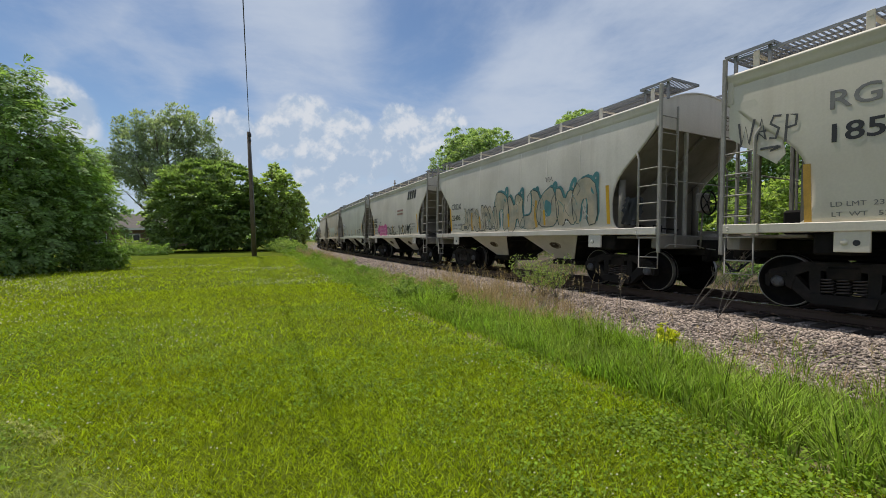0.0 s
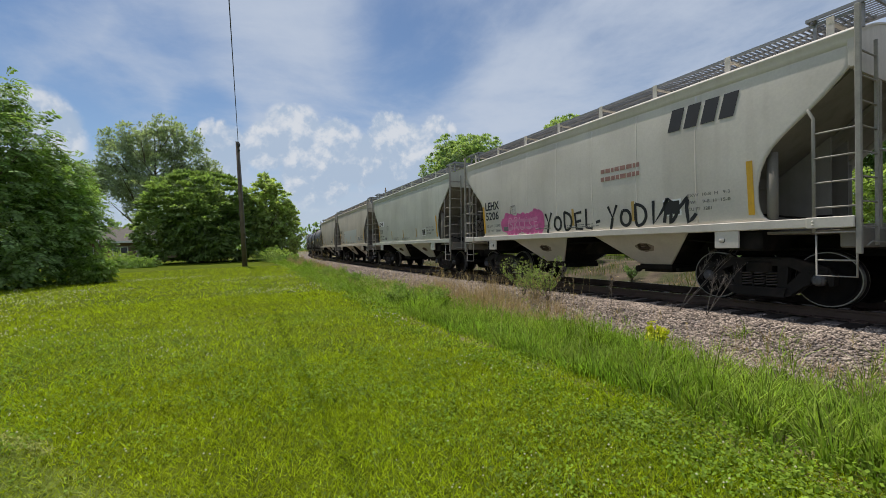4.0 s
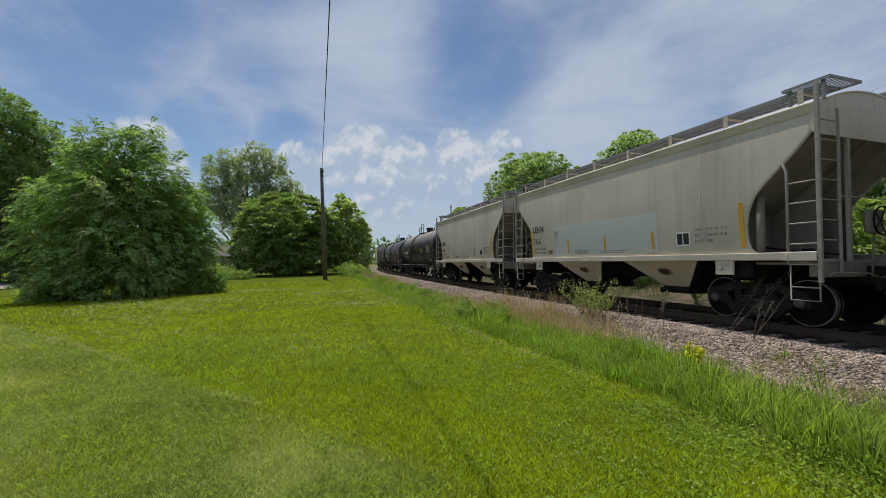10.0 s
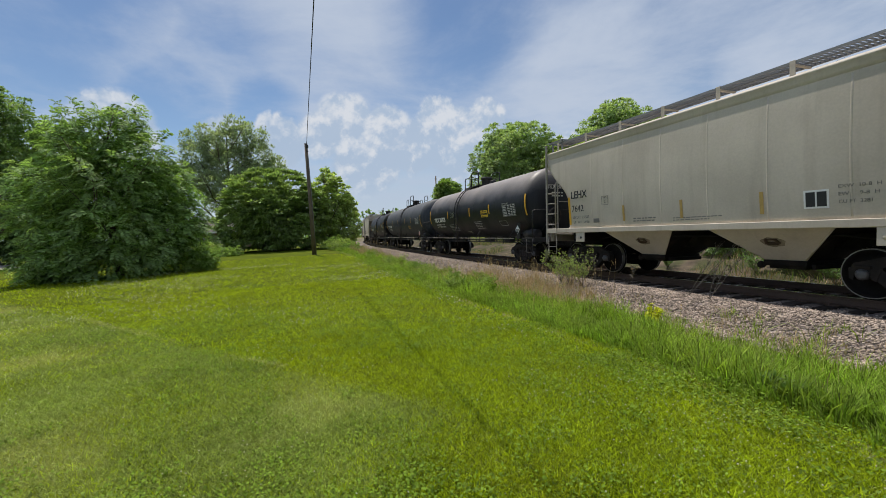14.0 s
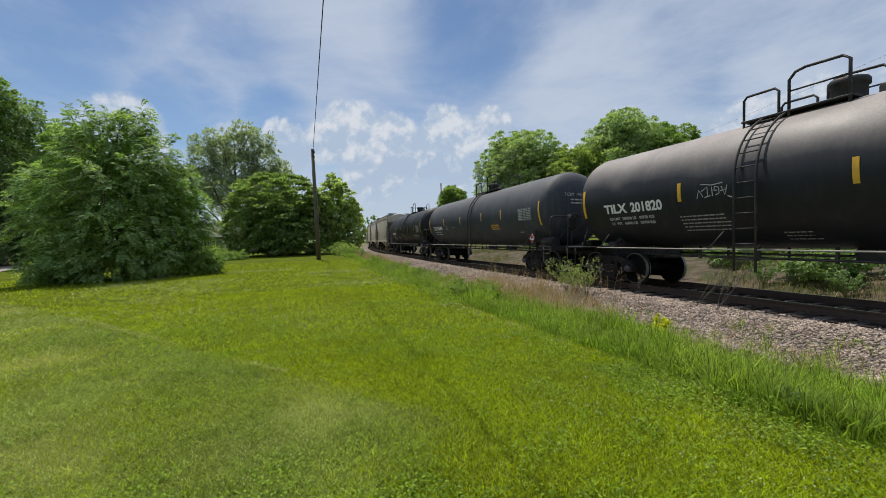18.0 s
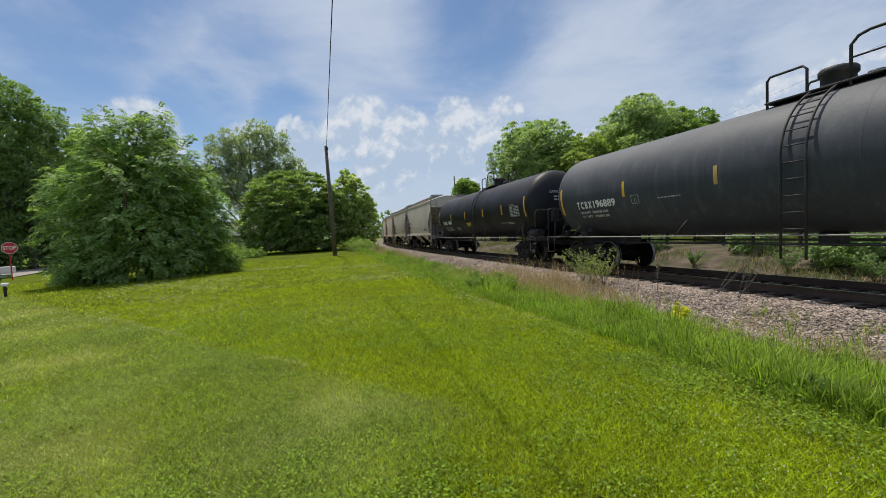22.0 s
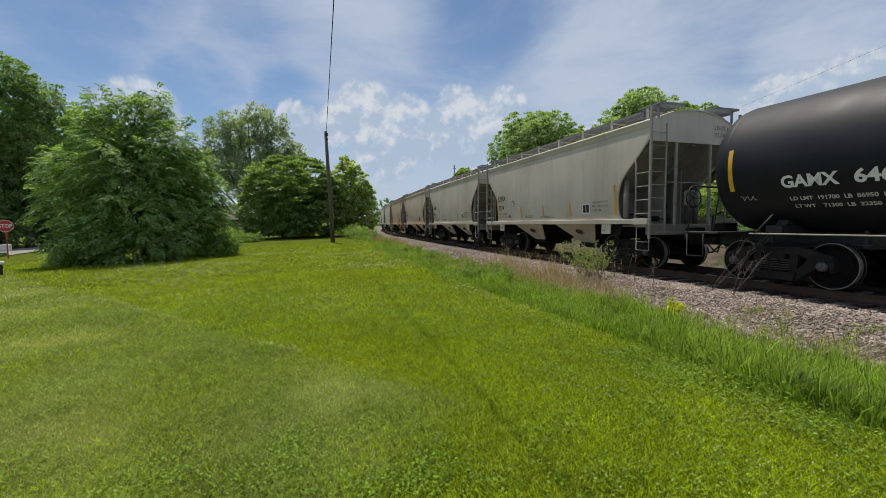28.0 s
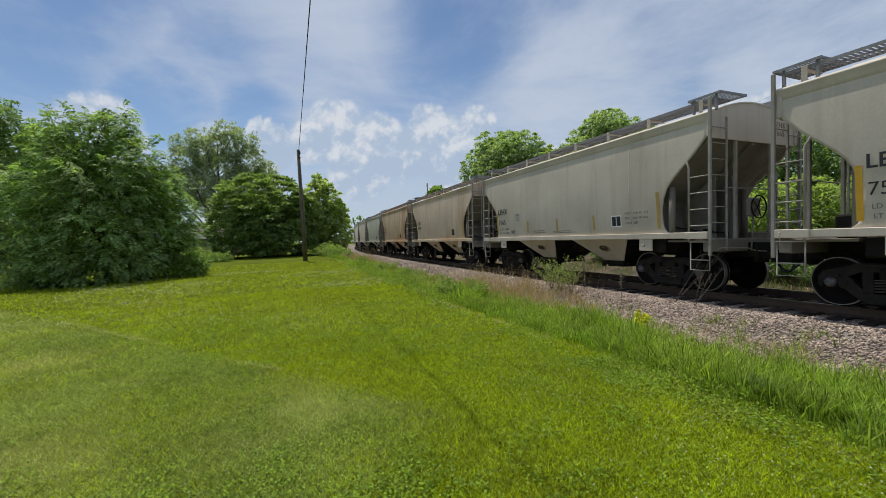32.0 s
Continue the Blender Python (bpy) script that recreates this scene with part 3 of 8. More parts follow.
def to_track(x, y):
    cx, cy = C0[0] - math.cos(PHI) / BEND, C0[1] - math.sin(PHI) / BEND
    vx, vy = -(x - cx), -(y - cy)
    th = np.arctan2(vy, vx)
    return (th - PHI) / BEND, np.hypot(vx, vy) - 1 / abs(BEND)


def step(a, b, v):
    t = np.clip((v - a) / (b - a), 0, 1)
    return t * t * (3 - 2 * t)


def wob(x, y, k, seed):
    r = np.random.default_rng(seed)
    out = 0
    for _ in range(5):
        a, p = r.uniform(0, 6.28), r.uniform(0, 6.28)
        f = k * r.uniform(0.6, 1.7)
        out = out + np.sin((np.cos(a) * x + np.sin(a) * y) * f + p)
    return out / 5


def ground_z(x, y):
    x, y = np.asarray(x, float), np.asarray(y, float)
    s, d = to_track(x, y)
    far = np.clip(y, -60, 60)
    lawn = 0.0065 * far + 0.02 * wob(x, y, 0.5, 1) - 0.012 * np.clip(d - 16, 0, 12)
    near = lawn + (-0.42 - lawn) * step(7.2, 3.5, d)
    near = near + (-0.115 - near) * step(3.3, 1.7, d)
    off = -0.42 + (0.25 - -0.42) * step(-3.4, -7.5, d)
    off = off + (-0.115 - off) * step(-3.0, -1.7, d)
    z = np.where(d > 0, near, off)
    rough = np.where(np.abs(d) < 3.3, 0.012 * wob(x, y, 9.0, 2), 0.015 * wob(x, y, 4.0, 3))
    return z + rough + np.where(d < -6, 0.12 * wob(x, y, 0.35, 4), 0)


def spread(lo, a, b, hi, fine, grow=1.22):
    mid = list(np.arange(a, b, fine))
    left, right, st = [a], [mid[-1]], fine
    while left[-1] > lo or right[-1] < hi:
        st *= grow
        if left[-1] > lo:
            left.append(left[-1] - st)
        if right[-1] < hi:
            right.append(right[-1] + st)
    return np.array(sorted(left[1:]) + mid + right[1:])


def build_ground():
    xs, ys = spread(-2600, -12, 14, 2600, 0.2), spread(-2600, -6, 30, 2600, 0.2)
    X, Y = np.meshgrid(xs, ys)
    Z = ground_z(X, Y)
    w, h = len(xs), len(ys)
    me = bpy.data.meshes.new("ground")
    me.vertices.add(w * h)
    me.vertices.foreach_set("co", np.stack([X, Y, Z], -1).reshape(-1).astype(np.float32))
    i, j = np.meshgrid(np.arange(h - 1), np.arange(w - 1), indexing="ij")
    k = (i * w + j).ravel()
    loops = np.stack([k, k + 1, k + w + 1, k + w], -1)
    n = len(k)
    me.loops.add(4 * n)
    me.loops.foreach_set("vertex_index", loops.ravel().astype(np.int32))
    me.polygons.add(n)
    me.polygons.foreach_set("loop_start", np.arange(0, 4 * n, 4, dtype=np.int32))
    me.polygons.foreach_set("loop_total", np.full(n, 4, dtype=np.int32))
    cx, cy = (X[:-1, :-1] + X[1:, 1:]).ravel() / 2, (Y[:-1, :-1] + Y[1:, 1:]).ravel() / 2
    s, d = to_track(cx, cy)
    edge = 0.25 * wob(cx, cy, 2.2, 9)
    idx = np.zeros(n, dtype=np.int32)
    worn = (0.446 * cx + 0.895 * cy + 0.12 * edge < 3.16) & (cx < -1.4 + edge * 3 + 0.35 * (cy - 1.0) + 0.9 * wob(cx, cy, 0.9, 39))
    idx[worn & (d > 0)] = 4
    idx[d < 6.9 + edge] = 1
    idx[np.abs(d) < 3.25 + edge] = 2
    idx[d < -3.25 + edge] = 3
    idx[d < -14 + edge * 3] = 0
    me.polygons.foreach_set("material_index", idx)
    me.polygons.foreach_set("use_smooth", np.ones(n, dtype=bool))
    me.update(calc_edges=True)
    for m in ("lawn", "verge", "ballast", "soil", "palelawn"):
        me.materials.append(M[m])
    return tagged(new("ground", me), "mown green lawn sloping to a gravel track bed", "ground", kind="structure")


build_ground()


# ---------------------------------------------------------------- road on the far side of the lawn
LANE = [(-5.9, -9.0), (-5.6, -4.0), (-5.45, -1.5), (-5.65, -0.2), (-6.3, 0.75), (-8.45, 2.2), (-11.9, 4.45), (-17.7, 7.8), (-25.4, 12.5), (-36.5, 19.6), (-42.0, 23.2)]


def build_road():
    mid = LANE
    g, rows = Geo(), []
    pts = [Vector(p) for p in mid]
    fine = []
    for a in range(len(pts) - 1):
        p0, p1, p2, p3 = pts[max(a - 1, 0)], pts[a], pts[a + 1], pts[min(a + 2, len(pts) - 1)]
        for k in range(12):
            t = k / 12
            fine.append(0.5 * (2 * p1 + (p2 - p0) * t + (2 * p0 - 5 * p1 + 4 * p2 - p3) * t * t + (3 * p1 - p0 - 3 * p2 + p3) * t ** 3))
    fine.append(pts[-1])
    for k, p in enumerate(fine):
        dr = (fine[min(k + 1, len(fine) - 1)] - fine[max(k - 1, 0)]).normalized()
        nrm = Vector((-dr.y, dr.x))
        rows.append([])
        for q in (-2.4, -1.2, 0, 1.2, 2.4):
            v = p + nrm * (q + (0.08 * math.sin(k * 1.7) if abs(q) > 2 else 0))
            rows[-1].append((v.x, v.y, float(ground_z(v.x, v.y)) + 0.045 - 0.01 * abs(q)))
    g.sheet(rows)
    structure("road", g, "asphalt", "narrow pale grey asphalt lane beside the lawn", "road")
    # bare dirt along the lawn's edge of the lane
    g, rows = Geo(), []
    for k, p in enumerate(fine):
        dr = (fine[min(k + 1, len(fine) - 1)] - fine[max(k - 1, 0)]).normalized()
        nrm = Vector((dr.y, -dr.x))
        row = []
        for q in (2.28, 2.42, 2.52 + 0.03 * math.sin(k * 2.1), 2.64 + 0.04 * math.sin(k * 1.3 + 1)):
            v = p + nrm * q
            row.append((v.x, v.y, float(ground_z(v.x, v.y)) + (0.030 if q < 2.6 else 0.004)))
        rows.append(row)
    g.sheet(rows)
    structure("road_shoulder", g, "dirt", "strip of bare tan dirt at the edge of the lane", "road shoulder")
    g, rows = Geo(), []
    cross = [(-27.5, 4.0), (-36.0, 17.0), (-42.6, 26.5), (-45.3, 35.5), (-47.5, 48.0)]
    for k in range(41):
        u = k / 40 * 4
        a = min(int(u), 3)
        p, d = Vector(cross[a]).lerp(Vector(cross[a + 1]), u - a), (Vector(cross[min(a + 1, 4)]) - Vector(cross[max(a - 1, 0)])).normalized()
        rows.append([(p.x + q * d.y, p.y - q * d.x, float(ground_z(p.x + q * d.y, p.y - q * d.x)) + 0.06) for q in (-4.0, -2.0, 0, 2.0, 4.0)])
    g.sheet(rows)
    structure("cross_road", g, "asphalt", "pale grey asphalt street crossing behind the trees", "road")


build_road()


# ---------------------------------------------------------------- track
def build_track():
    root = thing("railway_track", "single railway track of dark ties and rusty steel rails", "railway track", kind="structure")
    prof = [(-0.07, -0.172), (0.07, -0.172), (0.07, -0.160), (0.012, -0.145), (0.010, -0.045), (0.034, -0.036), (0.036, -0.006), (0.028, 0.0), (-0.028, 0.0), (-0.036, -0.006), (-0.034, -0.036), (-0.010, -0.045), (-0.012, -0.145), (-0.07, -0.160)]
    S = np.concatenate([np.arange(-40, 40, 1.0), np.arange(40, 221, 5.0)])
    for side, d in (("near", 0.753), ("far", -0.753)):
        rows, head = [], []
        for s in S:
            x, y, th = on_track(s, d)
            nx, ny = -math.cos(th), -math.sin(th)
            rows.append([(x + nx * a, y + ny * a, RAIL_Z + b) for a, b in prof + prof[:1]])
            head.append([(x + nx * a, y + ny * a, RAIL_Z + 0.0015) for a in (-0.022, 0.022)])
        g = Geo()
        g.sheet(rows, smooth=False)
        part("rail", g, "rail", root, "rusty steel rail")
        g = Geo()
        g.sheet(head)
        part("rail_head", g, "railtop", root, "worn shiny rail head")
    tie = Geo().box((0, 0, 0), (0.22, 2.6, 0.18), b=0.012)
    plate = Geo().box((0, 0.753, 0.097), (0.19, 0.34, 0.018), b=0.003).box((0, -0.753, 0.097), (0.19, 0.34, 0.018), b=0.003)
    for q in (-1, 1):
        for e in (-0.10, 0.10):
            plate.box((0.05 * (1 if e > 0 else -1), q * 0.753 + e, 0.115), (0.035, 0.035, 0.03), b=0.004)
    for k in range(-36, 110):
        s = k * 0.52 + 0.02 * math.sin(k * 3.1)
        x, y, th = on_track(s, 0.04 * math.sin(k * 2.3))
        at = pose(x, y, RAIL_Z - 0.262, 0, 0, math.degrees(th) - 90 + 1.2 * math.sin(k * 1.9))
        t = part("tie", tie, "tie", root, key="tie", at=at)
        if -20 < k < 60:
            part("tie_plate", plate, "rail", t, "rusty tie plate with spikes", key="tie_plate")
    far = Geo()
    for k in range(110, 300):
        x, y, th = on_track(k * 0.52, 0)
        far.box((x, y, RAIL_Z - 0.262), (0.22, 2.6, 0.18), Matrix.Rotation(th - math.pi / 2, 3, "Z"))
    tagged(part("ties_far", far, "tie", root), kind="stuff")


build_track()


def stones(name, S, D, size, seed, label):
    """Angular stones at places given along the track, as one mesh."""
    r = np.random.default_rng(seed)
    n = len(S)
    x, y, th = on_track(S, D)
    z = ground_z(x, y)
    base = np.array([(1, 0, 0), (-1, 0, 0), (0, 1, 0), (0, -1, 0), (0, 0, 1), (0, 0, -1)], float)
    tri = np.array([(0, 2, 4), (2, 1, 4), (1, 3, 4), (3, 0, 4), (2, 0, 5), (1, 2, 5), (3, 1, 5), (0, 3, 5)])
    v = base[None] * r.uniform(0.55, 1.0, (n, 6, 1)) + r.uniform(-0.22, 0.22, (n, 6, 3))
    v *= (size * r.uniform(0.6, 1.35, n))[:, None, None] * np.array([1.15, 0.85, 0.62])
    a, b = r.uniform(0, 6.28, n), r.normal(0, 0.5, n)
    c, sn, cb, sb = np.cos(a), np.sin(a), np.cos(b), np.sin(b)
    vy, vz = v[..., 1] * cb[:, None] - v[..., 2] * sb[:, None], v[..., 1] * sb[:, None] + v[..., 2] * cb[:, None]
    vx = v[..., 0]
    p = np.stack([vx * c[:, None] - vy * sn[:, None] + x[:, None], vx * sn[:, None] + vy * c[:, None] + y[:, None], vz + (z + size * 0.25)[:, None]], -1)
    me = bpy.data.meshes.new(name)
    me.vertices.add(n * 6)
    me.vertices.foreach_set("co", p.reshape(-1).astype(np.float32))
    idx = (tri[None] + 6 * np.arange(n)[:, None, None]).reshape(-1)
    me.loops.add(len(idx))
    me.loops.foreach_set("vertex_index", idx.astype(np.int32))
    me.polygons.add(n * 8)
    me.polygons.foreach_set("loop_start", np.arange(0, 24 * n, 3, dtype=np.int32))
    me.polygons.foreach_set("loop_total", np.full(8 * n, 3, dtype=np.int32))
    me.update(calc_edges=True)
    me.materials.append(M["stone"])
    return tagged(new(name, me), label, "gravel", kind="stuff")


def build_ballast():
    r = np.random.default_rng(3)
    n = 58000
    S, D = r.uniform(-9, 15, n), r.uniform(1.25, 3.6, n) + r.normal(0, 0.12, n)
    ends = (D < 1.42) & (np.abs(S / 0.52 - np.round(S / 0.52)) < 0.26)
    S, D = S[~ends], D[~ends]
    stones("ballast_stones", S, D, 0.036, 5, "pinkish grey crushed ballast stones beside the ties")
    n = 16000
    stones("ballast_stones_far", r.uniform(15, 45, n), r.uniform(1.2, 3.7, n), 0.055, 6, "pinkish grey crushed ballast stones along the track")
    n = 5000
    S, D = r.uniform(-8, 16, n), r.uniform(-3.4, 1.3, n)
    keep = (np.abs(np.abs(D) - 0.753) > 0.1) & (np.abs(S / 0.52 - np.round(S / 0.52)) > 0.24)
    stones("ballast_stones_between", S[keep], D[keep], 0.042, 7, "dark ballast stones between the ties and behind the track")


build_ballast()

# ---------------------------------------------------------------- rolling stock: running gear
WHEEL_R = 0.457
AXLES, ROLLING = 0.89, []


def wheelset(parent, x):
    """Two wheels on an axle, turning about y."""
    def wheel_geo():
        g = Geo()
        g.spin([(0.0, 0.03), (0.11, 0.03), (0.13, 0.0), (0.33, -0.025), (0.38, 0.0), (0.40, 0.045), (0.457, 0.045), (0.457, -0.055), (0.462, -0.062), (0.485, -0.070), (0.485, -0.09), (0.40, -0.092), (0.37, -0.06), (0.13, -0.09), (0.0, -0.09)], (0, 0, 0), "y", 40)
        return g
    w = new("wheelset")
    w.empty_display_size = 0.2
    w.parent = parent
    w.matrix_basis = pose(x, 0, WHEEL_R)
    for q in (-1, 1):
        at = pose(0, q * 0.753, 0, 0, 0, 180 if q < 0 else 0)
        part("wheel", wheel_geo, "wheel", w, key="wheel", at=at)
        part("tread", lambda: Geo().spin([(0.4585, 0.044), (0.4585, -0.05)], (0, 0, 0), "y", 40).spin([(0.440, 0.0455), (0.457, 0.0455)], (0, 0, 0), "y", 40).spin([(0.4865, -0.072), (0.4865, -0.088)], (0, 0, 0), "y", 40), "tread", w, "polished wheel rim", key="tread", at=at)
        part("bearing_cap", lambda: Geo().spin([(0.0, 0.045), (0.05, 0.045), (0.075, 0.035), (0.10, 0.0), (0.10, -0.12), (0, -0.12)], (0, 0, 0), "y", 20).box((0.045, 0.045, 0.02), (0.03, 0.02, 0.03)).box((-0.045, 0.045, 0.02), (0.03, 0.02, 0.03)).box((0, 0.045, -0.05), (0.03, 0.02, 0.03)), "hub", w, "bolted bearing cap", key="bearing", at=pose(0, q * 1.10, 0, 0, 0, 180 if q < 0 else 0))
    part("axle", lambda: Geo().tube([(0, -1.12, 0), (0, 1.12, 0)], 0.085, 14), "wheel", w, key="axle")
    ROLLING.append((w, x))
    return w


def bogie(car, x, wheel_list):
    """A cast three-piece truck under a car at x."""
    t = new("truck")
    t.empty_display_size = 0.3
    t.parent = car
    t.matrix_basis = pose(x, 0, 0)

    def frame_geo():
        g = Geo()
        a, b = -0.07, 0.07
        # top chord, pedestal jaws, thick diagonals and columns round a spring window
        g.prism([(-1.08, 0.55), (-1.02, 0.66), (-0.80, 0.72), (-0.50, 0.82), (0.50, 0.82), (0.80, 0.72), (1.02, 0.66), (1.08, 0.55), (0.74, 0.53), (0.44, 0.67), (-0.44, 0.67), (-0.74, 0.53)][::-1], a, b)
        for q in (-1, 1):
            g.prism([(q * p, z) for p, z in ((1.09, 0.57), (1.08, 0.38), (1.02, 0.35), (0.99, 0.51), (0.79, 0.51), (0.77, 0.38), (0.70, 0.34), (0.62, 0.57))][::q], a - 0.01, b + 0.01)
            g.prism([(q * p, z) for p, z in ((0.78, 0.60), (0.75, 0.42), (0.70, 0.36), (0.46, 0.14), (0.28, 0.14), (0.28, 0.30), (0.42, 0.33), (0.62, 0.56))][::q], a, b)
            g.prism([(q * p, z) for p, z in ((0.29, 0.81), (0.43, 0.81), (0.45, 0.58), (0.43, 0.30), (0.29, 0.22))][::q], a + 0.012, b - 0.012)
            g.prism([(q * p, z) for p, z in ((0.80, 0.63), (0.76, 0.57), (0.52, 0.21), (0.56, 0.21), (0.70, 0.35))][::q], b + 0.001, b + 0.022)
            g.box((q * 0.60, b + 0.01, 0.715), (0.34, 0.03, 0.03), Matrix.Rotation(q * 0.32, 3, "Y"))
            g.box((q * 0.89, 0, 0.585), (0.26, 0.20, 0.07), b=0.012)
        g.prism([(-0.44, 0.29), (0.44, 0.29), (0.40, 0.13), (-0.40, 0.13)], a - 0.05, b + 0.05)
        g.box((0, 0, 0.79), (0.70, 0.18, 0.03), b=0.006)
        return g

    def spring_geo():
        g = Geo()
        for cx in (-0.2, 0.0, 0.2):
            path = [(cx + 0.085 * math.cos(2 * math.pi * k / 10), 0.085 * math.sin(2 * math.pi * k / 10), 0.30 + 0.25 * k / 50) for k in range(51)]
            g.tube(path, 0.016, 5)
        return g
    for q in (-1, 1):
        part("side_frame", frame_geo, "truck", t, "cast steel truck side frame", key="side_frame", at=pose(0, q * 1.0, 0))
        part("spring", spring_geo, "spring", t, "coil spring group", key="spring", at=pose(0, q * 1.02, 0))
        for w in (0, 180):
            part("brake_hanger", lambda: Geo().tube([(0.36, 0, 0.34), (0.40, 0, 0.5), (0.40, 0, 0.72)], 0.018, 6), "under", t, key="brake_hanger", at=pose(0, q * 0.72, 0, 0, 0, w))
    part("bolster", lambda: Geo().box((0, 0, 0.64), (0.42, 2.2, 0.22), b=0.03).spin([(0, 0.86), (0.2, 0.86), (0.2, 0.74)], (0, 0, 0), "z", 16), "under", t, key="bolster")
    for w in (0.42, -0.42):
        part("brake_beam", lambda: Geo().box((0, 0, 0.36), (0.06, 1.5, 0.1), b=0.01), "under", t, key="brake_beam", at=pose(w, 0, 0))
    for q in (-1, 1):
        wheel_list.append(wheelset(t, q * AXLES))
    return t


def coupler(car, x, q):
    c = part("coupler", lambda: Geo().box((0.30, 0, 0.0), (0.62, 0.16, 0.16), b=0.02).prism([(0.58, -0.10), (0.82, -0.16), (0.90, -0.05), (0.80, 0.02), (0.90, 0.10), (0.80, 0.19), (0.58, 0.12)], -0.14, 0.14, "z").box((0.08, 0, 0), (0.12, 0.42, 0.34), b=0.02), "under", car, "rusty knuckle coupler", key="coupler", at=pose(x, 0, 0.88, 0, 0, 0 if q > 0 else 180))
    pts = [(0.05, 0.22, 0.0), (0.25, 0.26, -0.18), (0.45, 0.22, -0.34), (0.62, 0.14, -0.36), (0.72, 0.08, -0.2)]
    part("air_hose", lambda: Geo().tube(pts, 0.022, 7), "wire", c, "black rubber air hose", key="air_hose")


# ---------------------------------------------------------------- covered hopper
def bulge(z):
    """Half width of the side at height z."""
    t = (z - 1.4) / 2.75
    return 1.50 + 0.085 * math.sin(min(max(t, 0), 1) * math.pi * 0.87) ** 0.8


CUT = [(1.44, 4.55), (1.52, 4.44), (1.64, 4.39), (1.78, 4.37), (2.05, 4.37), (2.30, 4.42), (2.50, 4.50), (2.66, 4.60), (2.82, 4.75), (2.98, 4.93), (3.15, 5.13), (3.32, 5.31), (3.50, 5.48), (3.64, 5.60), (3.80, 5.62), (4.00, 5.62), (4.13, 5.62)]


def side_geo():
    g, rows = Geo(), []
    for z, xm in CUT:
        rows.append([(xm * t, -bulge(z), z) for t in (-1, -0.985, -0.8, -0.6, -0.4, -0.2, 0, 0.2, 0.4, 0.6, 0.8, 0.985, 1)])
    g.sheet(rows, thick=(0, 0.03, 0))
    return g


def roof_geo():
    g, rows = Geo(), []
    n = 16
    for x in np.linspace(-5.66, 5.66, 13):
        r = []
        for k in range(n + 1):
            y = -1.47 + 2.94 * k / n
            r.append((x, y, 4.16 + 0.38 * (1 - (abs(y) / 1.47) ** 2.1)))
        rows.append(r)
    g.sheet(rows, thick=(0, 0, -0.03))
    return g


def eave_geo():
    g = Geo()
    prof = [(-1.42, 4.225), (-1.52, 4.215), (-1.575, 4.195), (-1.598, 4.165), (-1.598, 4.145), (-1.585, 4.125), (-1.568, 4.04), (-1.552, 3.955), (-1.53, 3.945), (-1.50, 3.98)]
    g.sheet([[(x, y, z) for x in np.linspace(-5.68, 5.68, 12)] for y, z in prof], thick=None)
    g.prism([(y, z) for y, z in prof], -5.69, -5.66, "x").prism([(y, z) for y, z in prof], 5.66, 5.69, "x")
    return g


def slope_geo():
    g = Geo()
    out = [(2.95, 1.42), (-2.95, 1.42), (-5.60, 3.62), (-5.60, 4.15), (5.60, 4.15), (5.60, 3.62)]
    g.prism(out[::-1], -1.46, 1.46)
    return g


def end_geo():
    arc = [(y, 4.16 + 0.38 * (1 - (abs(y) / 1.49) ** 2.1)) for y in np.linspace(-1.49, 1.49, 15)]
    g = Geo()
    g.prism([(-1.49, 3.60)] + [(1.49, 3.60)] + arc[::-1], 5.605, 5.64, "x")
    # corner strips and flange
    for q in (-1, 1):
        g.box((5.62, q * 1.52, 3.90), (0.10, 0.10, 0.55), b=0.01)
    return g


BAY_TOP = [(-1.36, -1.44, 1.43), (1.36, -1.44, 1.43), (1.36, 1.44, 1.43), (-1.36, 1.44, 1.43)]
BAY_BOT = [(-0.36, -0.62, 0.60), (0.36, -0.62, 0.60), (0.36, 0.62, 0.60), (-0.36, 0.62, 0.60)]


def bay_geo():
    """The two painted faces towards the sides of the car, with their edge beads."""
    g = Geo()
    for a, b in ((0, 1), (2, 3)):
        g.sheet([[BAY_TOP[a], BAY_TOP[b]], [BAY_BOT[a], BAY_BOT[b]]], smooth=False, thick=(0, 0.012 if a == 0 else -0.012, 0))
    for p in range(4):
        g.tube([BAY_TOP[p], BAY_BOT[p]], 0.018, 5)
    return g


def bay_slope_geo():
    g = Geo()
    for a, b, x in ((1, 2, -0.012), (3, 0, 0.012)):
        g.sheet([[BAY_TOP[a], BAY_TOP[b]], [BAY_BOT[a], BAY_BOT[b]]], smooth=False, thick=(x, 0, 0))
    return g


def gate_geo():
    g = Geo()
    g.box((0, 0, 0.56), (0.84, 1.36, 0.12), b=0.01).box((0, 0, 0.47), (0.70, 1.2, 0.07), b=0.01)
    g.tube([(-0.5, -0.5, 0.50), (-0.5, 0.5, 0.50)], 0.03, 8).box((0.5, 0, 0.50), (0.08, 1.2, 0.1), b=0.01)
    g.spin([(0.0, 0.03), (0.08, 0.03), (0.08, -0.03), (0, -0.03)], (-0.5, -0.62, 0.50), "y", 10)
    return g


